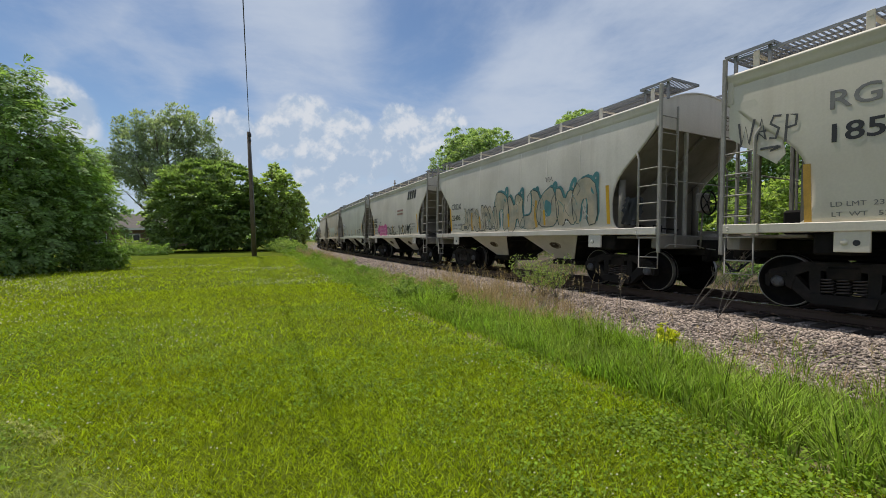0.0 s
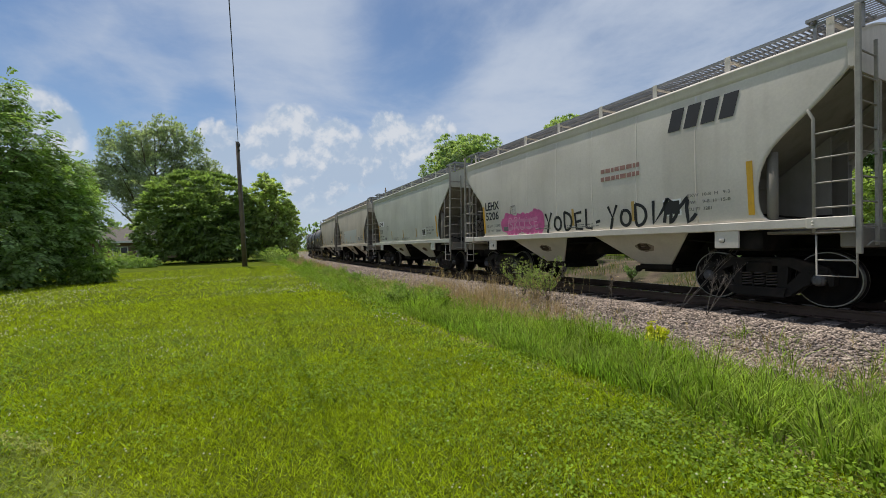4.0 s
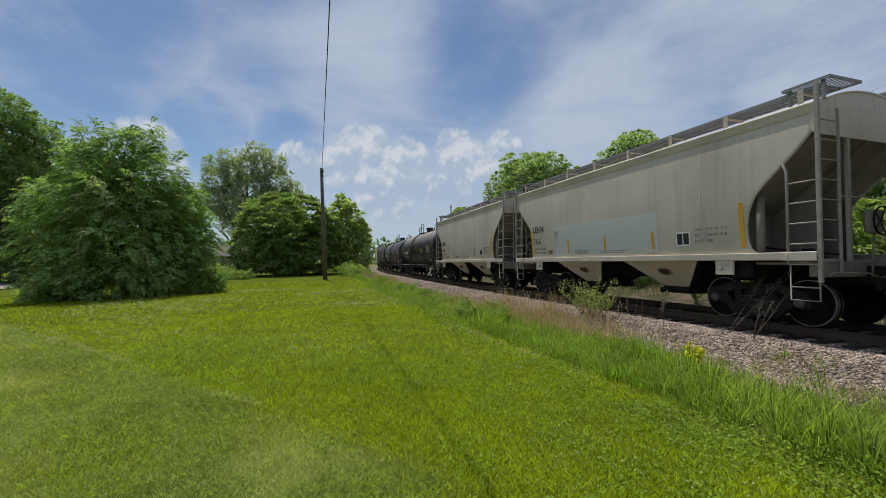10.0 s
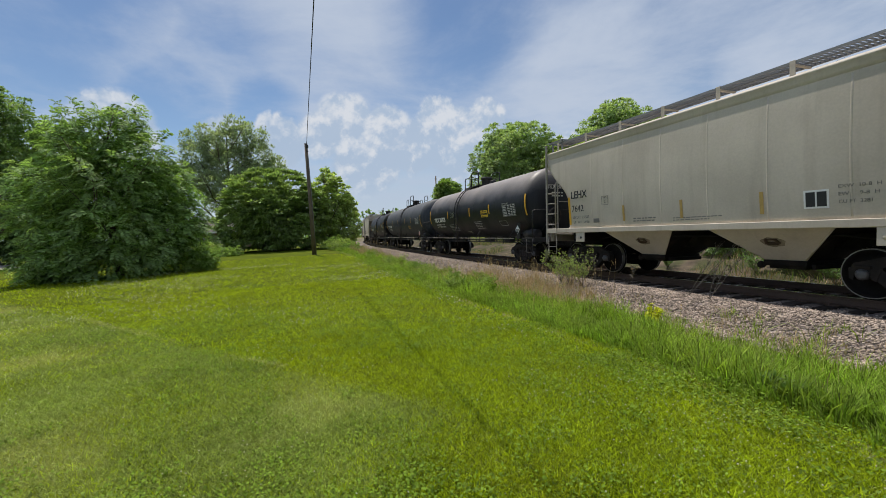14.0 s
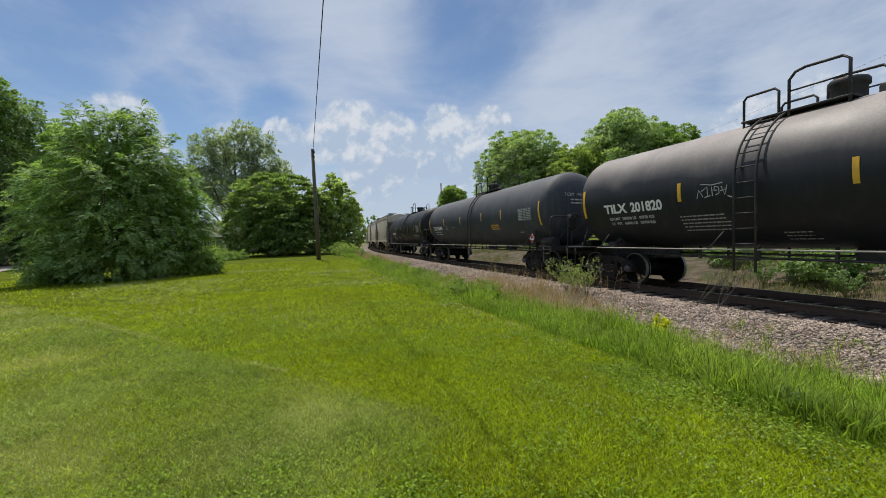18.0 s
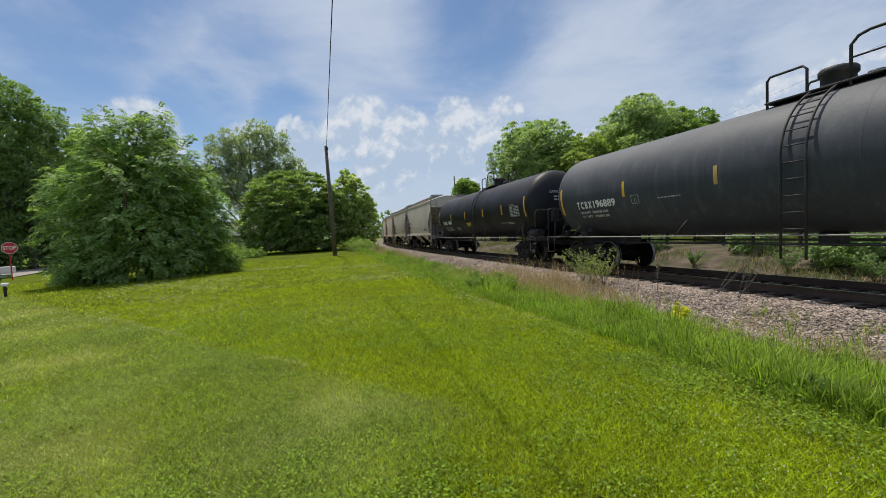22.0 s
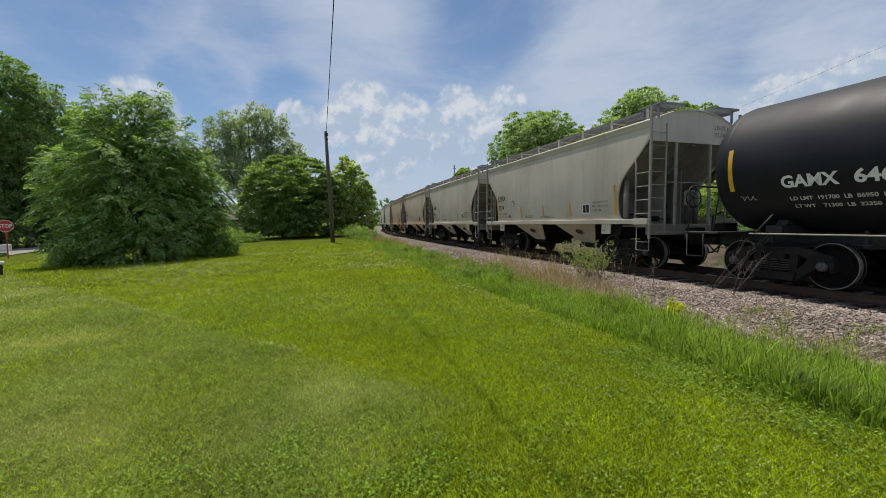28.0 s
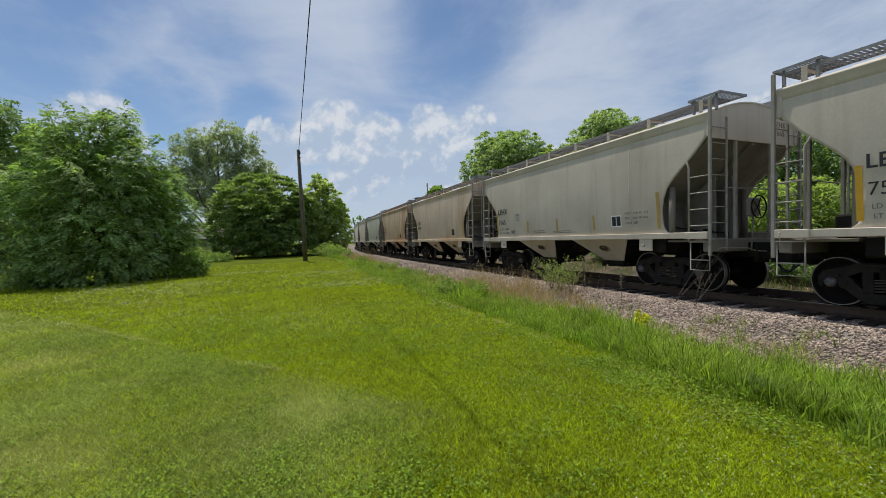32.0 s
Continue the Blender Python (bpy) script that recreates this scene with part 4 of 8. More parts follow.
def hopper(name, paint, label, seed):
    r = random.Random(seed)
    car = thing(name, label, "railcar", group="freight train")
    wheels = []
    for q in (-1, 1):
        part("side_sheet", side_geo, paint, car, key="hop_side", at=pose(0, 0, 0, 0, 0, 0 if q < 0 else 180))
        part("eave", eave_geo, paint, car, "rounded pale roof eave", key="hop_eave", at=pose(0, 0, 0, 0, 0, 0 if q < 0 else 180))
        part("end_plate", end_geo, paint, car, key="hop_end", at=pose(0, 0, 0, 0, 0, 0 if q > 0 else 180))
        sill = part("side_sill", lambda: Geo().box((0, -1.575, 1.375), (11.36, 0.06, 0.15), b=0.012), paint, car, "pale side sill with grime", key="hop_sill", at=pose(0, 0, 0, 0, 0, 0 if q < 0 else 180))
        part("lower_flange", lambda: Geo().box((0, -1.53, 1.31), (11.3, 0.13, 0.025), b=0.004), paint, sill, key="hop_flange_low")
        part("upper_flange", lambda: Geo().box((0, -1.53, 1.44), (11.3, 0.13, 0.02), b=0.004), paint, sill, key="hop_flange_up")
        b = part("bay", bay_geo, paint, car, "dusty discharge hopper", key="hop_bay", at=pose(q * 1.74, 0, 0))
        # slopes between the bays are near black: their shade is put into the colour
        part("bay_slope", bay_slope_geo, "under", b, "inner slope of the bay with its shade painted black", key="hop_bayslope")
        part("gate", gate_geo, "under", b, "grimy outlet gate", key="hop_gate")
        for w in (-1, 1):
            part("grease_stain", lambda: Geo().prism([((0.24 + 0.02 * math.sin(5 * a)) * math.cos(a), (0.14 + 0.012 * math.sin(7 * a + 1)) * math.sin(a)) for a in np.linspace(0, 2 * math.pi, 25)[:-1]], -0.004, 0.004), "grime", b, "greasy stain", key="hop_mark", at=pose(0, w * 1.043, 1.02, w * -45, 0, 0))
            part("vibrator_bracket", lambda: Geo().box((0, 0, -0.01), (0.30, 0.035, 0.05), b=0.006).box((-0.11, 0, 0.04), (0.045, 0.06, 0.14), Matrix.Rotation(0.25, 3, "Y"), b=0.008).box((0.11, 0, 0.035), (0.045, 0.06, 0.13), Matrix.Rotation(-0.3, 3, "Y"), b=0.008).box((0.02, 0, 0.09), (0.16, 0.03, 0.03), b=0.006).box((-0.02, 0, -0.06), (0.22, 0.03, 0.025), b=0.005), "casting", b, "rusty cast vibrator bracket", key="hop_vib", at=pose(0, w * 1.06, 1.01, w * -45, 0, 0))
    # slope sheets and end recesses: shade under the overhang is put into the colour
    part("slope_body", slope_geo, "dusty", car, "dusty sloping end sheets with their shade painted in", key="hop_slope")
    part("roof", roof_geo, paint, car, key="hop_roof")
    part("hatch", lambda: Geo().box((0, 0, 4.58), (10.2, 0.55, 0.10), b=0.03), paint, car, "long roof loading hatch", key="hop_hatch")
    part("centre_sill", lambda: Geo().box((0, 0, 1.02), (11.7, 0.52, 0.36), b=0.02).box((4.13, 0, 1.12), (0.5, 2.9, 0.36), b=0.03).box((-4.13, 0, 1.12), (0.5, 2.9, 0.36), b=0.03), "under", car, "grimy centre sill and bolsters", key="hop_csill")
    for q in (-1, 1):
        # end platform, stanchions, cross rod
        part("end_sill", lambda: Geo().box((5.55, 0, 1.14), (0.22, 3.0, 0.30), b=0.02).box((5.05, 0, 1.24), (1.2, 2.9, 0.05), b=0.01), "dusty", car, "dusty end sill", key="hop_endsill", at=pose(0, 0, 0, 0, 0, 0 if q > 0 else 180))
        for w in (-0.62, 0.62):
            part("end_post", lambda: Geo().box((5.60, 0, 2.42), (0.07, 0.07, 2.36), b=0.008), "bar", car, "worn grey end post", key="hop_endpost", at=pose(0, w, 0) if q > 0 else pose(0, w, 0, 0, 0, 180))
        part("uncoupling_lever", lambda: Geo().tube([(5.72, -1.42, 1.02), (5.74, -1.30, 1.08), (5.76, -0.4, 1.06), (5.82, -0.25, 1.0), (5.95, -0.06, 0.98)], 0.013, 6), "bar", car, "pale bent uncoupling lever", key="hop_lever", at=pose(0, 0, 0, 0, 0, 0 if q > 0 else 180))
        part("brake_rod", lambda: Geo().tube([(5.4, -0.55, 1.42), (4.7, -0.75, 1.50), (4.0, -0.8, 1.62)], 0.018, 6).box((4.95, -0.68, 1.46), (0.22, 0.10, 0.16), b=0.02), "under", car, "grimy brake rod", key="hop_brod", at=pose(0, 0, 0, 0, 0, 0 if q > 0 else 180))
        part("slope_rib", lambda: Geo().box((4.60, 0.0, 2.73), (0.07, 0.10, 2.6), Matrix.Rotation(radians(50.3), 3, "Y")), "dusty", car, "dusty slope sheet rib with its shade painted in", key="hop_rib", at=pose(0, 0, 0, 0, 0, 0 if q > 0 else 180))
        part("bolster_wall", lambda: Geo().box((3.98, 0, 1.78), (0.05, 2.88, 1.02), b=0.01).box((4.015, 0, 1.55), (0.03, 1.6, 0.05)).box((4.015, 0, 2.12), (0.03, 2.7, 0.06)), "dusty", car, "dusty upright wall under the slope sheet, shade painted in", key="hop_bwall", at=pose(0, 0, 0, 0, 0, 0 if q > 0 else 180))
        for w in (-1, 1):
            part("corner_column", lambda: Geo().tube([(0, 0, 1.30), (0, 0, 2.62)], 0.085, 10), "dusty", car, "dusty round corner column with its shade painted in", key="hop_col", at=pose(q * 4.50, w * 1.36, 0))
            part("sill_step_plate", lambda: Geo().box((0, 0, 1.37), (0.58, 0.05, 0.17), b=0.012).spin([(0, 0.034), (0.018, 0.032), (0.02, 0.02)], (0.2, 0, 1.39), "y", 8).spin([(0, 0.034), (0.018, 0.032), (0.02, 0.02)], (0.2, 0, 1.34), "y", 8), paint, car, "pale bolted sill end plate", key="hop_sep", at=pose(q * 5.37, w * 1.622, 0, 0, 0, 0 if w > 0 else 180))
            part("shear_plate", lambda: Geo().prism([(3.95, 1.24), (4.90, 1.24), (4.90, 2.92), (4.02, 2.24)], -0.02, 0.02), "dusty", car, "dusty upright web plate with its shade painted in", key="hop_web", at=pose(0, w * 0.32, 0, 0, 0, 0 if q > 0 else 180))
        part("cross_rod", lambda: Geo().tube([(5.70, -1.05, 2.47), (5.70, 1.05, 2.47)], 0.014, 6), "bar", car, key="hop_rod", at=pose(0, 0, 0, 0, 0, 0 if q > 0 else 180))
        for w in (-1, 1):
            z0 = [1.22, 1.60, 1.98, 2.36, 2.74]
            lad = part("side_ladder", lambda: Geo().box((q * 5.70, w * 1.60, 2.70), (0.068, 0.06, 3.60), b=0.008).tube([(q * 5.08, w * 1.545, 3.20), (q * 5.10, w * 1.575, 3.12), (q * 5.17, w * 1.60, 2.98), (q * 5.17, w * 1.60, 1.22)], 0.026, 6), "bar", car, "pale steel side ladder", key="hop_slad%d%d" % (q, w))
            for z in z0:
                part("rung", lambda: Geo().tube([(-0.27, 0, 0), (0.27, 0, 0)], 0.014, 6), "bar", lad, key="rung54", at=pose(q * 5.44, w * 1.605, z))
            st = part("stirrup", lambda: Geo().tube([(-0.24, 0, 1.25), (-0.24, 0, 0.56), (0.24, 0, 0.56), (0.24, 0, 1.25)], 0.016, 6).tube([(-0.24, 0, 0.80), (0.24, 0, 0.80)], 0.014, 6), "bar", car, "pale steel stirrup step", key="stirrup", at=pose(q * 5.42, w * 1.56, 0))
            # end ladder
            el = part("end_ladder", lambda: Geo().box((0, 0, 2.55), (0.045, 0.03, 3.05), b=0.005), "bar", car, "pale steel end ladder", key="endlad", at=pose(q * 5.73, w * 1.10, 0))
            for z in (1.30, 1.66, 2.02, 2.38, 2.74, 3.10, 3.46, 3.82):
                part("rung", lambda: Geo().tube([(0, -0.24, 0), (0, 0.24, 0)], 0.013, 6), "bar", el, key="rung48", at=pose(0, w * 0.24, z))
            part("jack_pad", lambda: Geo().box((0, 0, 1.16), (0.42, 0.05, 0.34), b=0.01).spin([(0, -0.03), (0.05, -0.03), (0.05, 0.0)], (-0.08, 0, 1.14), "y", 12), paint, car, "pale bolster end plate", key="jackpad", at=pose(q * 3.86, w * 1.56, 0))
            part("pad_hole", lambda: Geo().spin([(0.0, 0.0), (0.045, 0.0)], (0, 0, 0), "y", 12), "ink", car, key="padhole", at=pose(q * 3.80, w * 1.588, 1.13))
    # running boards with their brackets
    def board_geo():
        g = Geo()
        for y in (-1.34, -0.80):
            g.box((0, y, 4.52), (11.3, 0.03, 0.05))
        g.box((0, -1.07, 4.505), (11.3, 0.025, 0.03))
        for k in range(142):
            g.box((-5.6 + k * 0.0795, -1.07, 4.52), (0.014, 0.54, 0.035))
        return g

    def cross_geo():
        g = Geo()
        for x in (5.02, 5.80):
            g.box((x, -0.98, 4.60), (0.03, 0.86, 0.05))
        for y in (-1.41, -0.55):
            g.box((5.41, y, 4.60), (0.81, 0.03, 0.05))
        for x in (5.10, 5.66):
            g.box((x, -1.33, 4.42), (0.05, 0.05, 0.36))
        return g
    for q in (-1, 1):
        rb = part("running_board", board_geo, "grate", car, "galvanized grating running board", key="hop_board", at=pose(0, 0, 0, 0, 0, 0 if q < 0 else 180))
        for w in (-1, 1):
            flip = Matrix.Diagonal((q, -w, 1, 1))
            cb = part("cross_board", lambda: mirrored(cross_geo(), flip), "grate", car, "galvanized grating end platform", key="hop_cross%d%d" % (q, w))
            for k in range(10):
                part("slat", lambda: Geo().box((0, 0, 0), (0.76, 0.011, 0.02)), "grate", cb, key="hop_slat", at=pose(q * 5.41, w * (1.36 - k * 0.083), 4.60))
        for k in range(8):
            part("bracket", lambda: Geo().box((0, -1.36, 4.375), (0.10, 0.02, 0.36), b=0.004).box((0, -1.1, 4.475), (0.06, 0.55, 0.03)), paint, rb, key="hop_bracket", at=pose(-5.3 + k * 1.514, 0, 0))
    # hand brake on the leading end
    hb = part("hand_brake", lambda: Geo().box((5.80, -0.30, 2.02), (0.16, 0.34, 0.44), b=0.04).tube([(5.80, -0.30, 1.8), (5.76, -0.30, 1.0)], 0.02, 6), "dusty", car, "dusty grey hand brake gearbox", key="hop_hb")
    part("brake_wheel", lambda: [g := Geo(), g.tube([(5.93, -0.30 + 0.26 * math.cos(a), 2.02 + 0.26 * math.sin(a)) for a in np.linspace(0, 2 * math.pi, 25)], 0.016, 6), [g.tube([(5.90, -0.30, 2.02), (5.93, -0.30 + 0.26 * math.cos(a), 2.02 + 0.26 * math.sin(a))], 0.010, 5) for a in np.linspace(0, 2 * math.pi, 6)[:-1]]][0], "under", hb, key="hop_bw")
    part("brake_cylinder", lambda: Geo().tube([(-5.1, 0.3, 1.55), (-4.5, 0.3, 1.55)], 0.18, 14).box((-4.9, -0.5, 1.5), (0.5, 0.4, 0.45), b=0.04).tube([(-5.3, -0.7, 1.35), (-3.4, -0.9, 1.9)], 0.02, 6), "under", car, "grimy brake cylinder and reservoir", key="hop_bc")
    part("brake_pipe", lambda: Geo().tube([(-5.8, -0.45, 0.98), (-4.4, -0.55, 0.96), (-2.9, -1.1, 1.16), (2.9, -1.1, 1.16), (4.4, -0.55, 0.96), (5.8, -0.45, 0.98)], 0.022, 6), "under", car, key="hop_pipe")
    for q in (-1, 1):
        coupler(car, q * 5.72, q)
        bogie(car, q * 4.13, wheels)
    return car, wheels


def stencil(car, mesh, mat, x, z, name="lettering", label="", lift=0.0):
    """Flat paint on the lawn side of a hopper."""
    y0, y1 = bulge(z), bulge(z + 0.3)
    tilt = math.degrees(math.atan2(y1 - y0, 0.3))
    return part(name, mesh, mat, car, label, at=pose(x, -y0 - 0.006 - lift, z, tilt, 0, 0))


def patch_geo(w, h, rough=0.0, seed=0):
    r = random.Random(seed)
    n = 8 if rough else 1
    out = [(w * k / n, r.uniform(-rough, rough)) for k in range(n + 1)] + [(w * (n - k) / n, h + r.uniform(-rough, rough)) for k in range(n + 1)]
    return Geo().prism(out[::1], -0.002, 0.002)


def side_patch(car, x, z, w, h, mat, name, label):
    """A painted area that follows the bulge of the side."""
    g = Geo().sheet([[(u, -bulge(v) - 0.0035, v) for u in (x, x + w / 2, x + w)] for v in np.linspace(z, z + h, 9)], smooth=False, thick=(0, 0.003, 0))
    return part(name, g, mat, car, label)


def bars(car, x, z, rows, width, height, gap, mat, seed=0, y=None, label="small stencilled lines"):
    """Writing too small to read: rows of short bars."""
    r = random.Random(seed)
    g = Geo()
    for k in range(rows):
        u = 0.0
        end = width * r.uniform(0.7, 1.0)
        while u < end:
            w = min(r.uniform(0.04, 0.16), end - u)
            g.box((u + w / 2, 0, -k * gap), (w, 0.003, height))
            u += w + 0.03
    yy = bulge(z) + 0.005 if y is None else y
    return part("stencil_lines", g, mat, car, label, at=pose(x, -yy, z))


def stroke(points, width, closed=False):
    """A ribbon of paint along a line in x-z."""
    p = [Vector((a, 0, b)) for a, b in points]
    g, rows = Geo(), []
    for i, q in enumerate(p):
        d = (p[min(i + 1, len(p) - 1)] - p[max(i - 1, 0)])
        d = d.normalized() if d.length > 1e-6 else Vector((1, 0, 0))
        n = Vector((-d.z, 0, d.x)) * width / 2
        rows.append([q - n, q + n])
    g.sheet(rows, smooth=False)
    return g


def scribble(rnd, width, height, n, loops=True):
    """A winding line, as sprayed by hand."""
    pts = []
    for k in range(n * 8 + 1):
        u = k / (n * 8)
        a = 2 * math.pi * u * n
        pts.append((width * u + 0.16 * height * math.sin(a * 1.0 + rnd.uniform(-0.3, 0.3)), height * (0.5 + 0.46 * math.sin(a * 0.9 + 0.8) * rnd.uniform(0.75, 1.0))))
    return pts


def merge(geos):
    out = Geo()
    for g in geos:
        n = len(out.v)
        out.v += g.v
        out.f += [tuple(n + i for i in f) for f in g.f]
        out.s += g.s
    return out


def hopper_marks(car, mark, number, seed, bright=True, strips=("yellow", "yellow", "yellowdull"), limits=("232500", "53500"), plate=True, strip_lift=0.012):
    big = number == "5206"
    wide = 0.80 if mark != "CRDX" else 0.86
    stencil(car, text_mesh(mark, 0.27 if big else 0.235, 0.84 if big else wide, 0.010 if big else 0.005), "ink" if bright else "inkgrey", -4.30, 2.36 if big else 2.44, label="black reporting mark")
    stencil(car, text_mesh(number, 0.26 if big else 0.22, 0.78 if big else 0.145 * len(number) + 0.01, 0.008 if big else 0.0), "ink", -4.28, 2.02 if big else 1.99, label="black car number")
    stencil(car, text_mesh("LD LMT  " + limits[0], 0.085, 0.80), "inkgrey", -4.24, 1.76)
    stencil(car, text_mesh("LT   WT   " + limits[1], 0.08, 0.78), "inkgrey", -4.22, 1.60)
    if plate:
        fr = merge([Geo().box((0.13, 0, 0.0), (0.26, 0.004, 0.012)), Geo().box((0.13, 0, 0.26), (0.26, 0.004, 0.012)), Geo().box((0, 0, 0.13), (0.012, 0.004, 0.26)), Geo().box((0.26, 0, 0.13), (0.012, 0.004, 0.26))])
        stencil(car, fr, "inkgrey", -2.82, 2.13, "plate_box", "black outlined box")
        stencil(car, text_mesh("PLATE", 0.045, 0.16), "inkgrey", -2.77, 2.33)
        stencil(car, text_mesh("C", 0.1, 0.075), "inkgrey", -2.73, 2.18)
    for x, z, h, m in ((-4.40, 1.56, 0.94, strips[0]), (4.26, 1.57, 0.94, strips[1])):
        stencil(car, patch_geo(0.10, h), m, x - 0.05, z, "reflector", "tall yellow reflective strip")
    for k, x in enumerate((-1.98, -0.08, 1.80)):
        stencil(car, patch_geo(0.075, 0.45), strips[2], x, 1.61, "reflector", "short yellow reflective strip", lift=strip_lift)
    stencil(car, patch_geo(0.40, 0.34), "white", 2.58, 1.66, "stencil_box", "white edged stencil panel")
    stencil(car, merge([Geo().box((0.105, 0, 0.16), (0.15, 0.004, 0.27)), Geo().box((0.285, 0, 0.16), (0.15, 0.004, 0.27))]), "ink", 2.585, 1.67, "stencil_panel", "black test panel", lift=0.003)
    for k, words in enumerate(("EXW  10-8  H   9-3", "EW     9-8  H  15-0", "CU FT  3281")):
        stencil(car, text_mesh(words, 0.062, (0.80, 0.80, 0.46)[k]), "inkgrey", 3.12, 2.00 - 0.135 * k, label="small stencilled measure")
    if number:
        for k, words in enumerate((mark, number)):
            part("lettering", text_mesh(words, 0.13, (0.42, 0.38)[k]), "grime", car, "faded stencilled mark on the end", at=Matrix.Translation((5.645, 0.72, 4.02 - 0.21 * k)) @ Matrix.Rotation(radians(90), 4, "Z"))
    bars(car, -1.6, 1.66, 2, 0.9, 0.03, 0.07, "inkgrey", seed + 1)
    bars(car, -0.3, 1.62, 2, 1.3, 0.022, 0.055, "inkgrey", seed + 2)
    stencil(car, merge([Geo().box((0.13, 0, 0.07), (0.26, 0.02, 0.14), b=0.008), Geo().box((0.13, -0.012, 0.07), (0.2, 0.01, 0.085))]), "inkgrey", -3.24, 1.60, "routing_board", "small steel card holder")
    # vertical welded sheet seams
    for x in (-3.3, -1.95, -0.65, 0.65, 1.95, 3.3):
        g = Geo().sheet([[(x + u, -bulge(z) - e, z) for u, e in ((-0.02, 0.0), (-0.006, 0.0018), (0.006, 0.0018), (0.02, 0.0))] for z in np.linspace(1.47, 3.93, 13)], smooth=True, thick=(0, 0.003, 0))
        part("seam", g, car.children[0].material_slots[0].material, car, "welded sheet seam")


# ---------------------------------------------------------------- tank car
TR, TZ = 1.475, 2.60


def tank_car(name, paint, L, label, ladder_x, truck=2.3, deck=(-0.65, 0.1, 0.3, 1.35, 1.0)):
    car = thing(name, label, "railcar", group="freight train")
    wheels = []
    hx = L / 2 - 0.72

    def shell():
        prof = []
        for k in range(9):
            a = math.pi / 2 * k / 8
            prof.append((max(TR * math.sin(a), 0.001), -hx - 0.0 + 0.62 * (1 - math.cos(a))))
        prof += [(TR, x) for x in np.linspace(-hx + 0.9, hx - 0.9, 8)]
        prof += [(r, -x) for r, x in prof[8::-1]]
        return Geo().spin(prof, (0, 0, TZ), "x", 56)
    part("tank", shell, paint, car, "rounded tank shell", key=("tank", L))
    g = Geo()
    for x in np.linspace(-hx + 0.66, hx - 0.66, 6):
        g.spin([(TR - 0.001, x - 0.03), (TR + 0.004, x - 0.01), (TR + 0.004, x + 0.01), (TR - 0.001, x + 0.03)], (0, 0, TZ), "x", 56)
    part("weld_seam", g, paint, car, "ring weld seams")
    ex = L / 2 - 0.45
    for q in (-1, 1):
        at = pose(0, 0, 0, 0, 0, 0 if q > 0 else 180)
        part("stub_sill", Geo().box((ex - 1.55, 0, 0.95), (3.1, 0.62, 0.34), b=0.02).box((ex - 1.85, 0, 1.16), (0.34, 2.3, 0.22), b=0.03).box((ex - 1.85, -0.72, 1.24), (0.22, 0.36, 0.22), Matrix.Rotation(-0.6, 3, "X"), b=0.02).box((ex - 1.85, 0.72, 1.24), (0.22, 0.36, 0.22), Matrix.Rotation(0.6, 3, "X"), b=0.02), "darkpaint", car, "black stub sill and saddle", at=at)
        part("platform", Geo().box((ex - 0.45, 0, 1.09), (0.85, 3.0, 0.05), b=0.01).box((ex, 0, 1.03), (0.06, 3.0, 0.18), b=0.01), "darkpaint", car, "black end platform", at=at)
        part("end_rail", Geo().tube([(ex - 0.06, -1.48, 1.1), (ex - 0.06, -1.48, 2.10), (ex - 0.06, -1.45, 2.19), (ex - 0.06, -1.36, 2.24), (ex - 0.06, 1.36, 2.24), (ex - 0.06, 1.45, 2.19), (ex - 0.06, 1.48, 2.10), (ex - 0.06, 1.48, 1.1)], 0.024, 8), "darkpaint", car, "black tubular end handrail", at=at)
        for y0, y1 in ((-0.35, -1.05), (0.45, 1.15)):
            part("rail_brace", Geo().tube([(ex - 0.08, y0, 2.23), (ex - 0.45, y1, 1.11)], 0.02, 6), "darkpaint", car, "slanting handrail brace", at=at)
        part("end_equipment", Geo().box((ex - 0.30, 0.55, 1.22), (0.34, 0.5, 0.22), b=0.03).tube([(ex - 0.1, -0.2, 1.15), (ex + 0.04, -0.3, 0.9), (ex + 0.03, -0.75, 0.82), (ex + 0.03, -1.35, 0.92)], 0.014, 6).tube([(ex - 0.25, 0.9, 1.12), (ex - 0.25, 0.9, 1.5), (ex - 0.25, 0.6, 1.6)], 0.025, 6), "under", car, "black brake gear on the end platform", at=at)
        part("side_step", Geo().tube([(ex - 0.50, -1.5, 1.06), (ex - 0.50, -1.5, 0.52), (ex - 0.05, -1.5, 0.52), (ex - 0.05, -1.5, 1.06)], 0.017, 6).tube([(ex - 0.50, 1.5, 1.06), (ex - 0.50, 1.5, 0.52), (ex - 0.05, 1.5, 0.52), (ex - 0.05, 1.5, 1.06)], 0.017, 6).tube([(ex - 0.9, -1.53, 0.98), (ex - 0.02, -1.53, 0.98)], 0.014, 6), "darkpaint", car, "black steel sill step", at=at)
        part("placard_post", Geo().box((ex - 1.55, -1.28, 1.42), (0.24, 0.05, 0.64), b=0.006).box((ex - 1.55, -1.2, 1.2), (0.1, 0.2, 0.1), b=0.01), "darkpaint", car, at=at)
        coupler(car, q * (L / 2 - 0.62), q)
        bogie(car, q * (L / 2 - truck), wheels)
        part("side_pipe", Geo().tube([(-(ex - 1.6), q * 1.50, 1.09), (ex - 1.6, q * 1.50, 1.09)], 0.016, 7), "bar", car, "thin pale side running pipe")
        for k, x in enumerate(np.linspace(-hx + 1.6, hx - 1.6, 4)):
            part("brace", lambda: Geo().tube([(-0.16, -1.50, 1.08), (0.12, -1.36, 1.50)], 0.02, 6), "darkpaint", car, key="tank_brace", at=pose(x, 0, 0, 0, 0, 0 if q < 0 else 180))
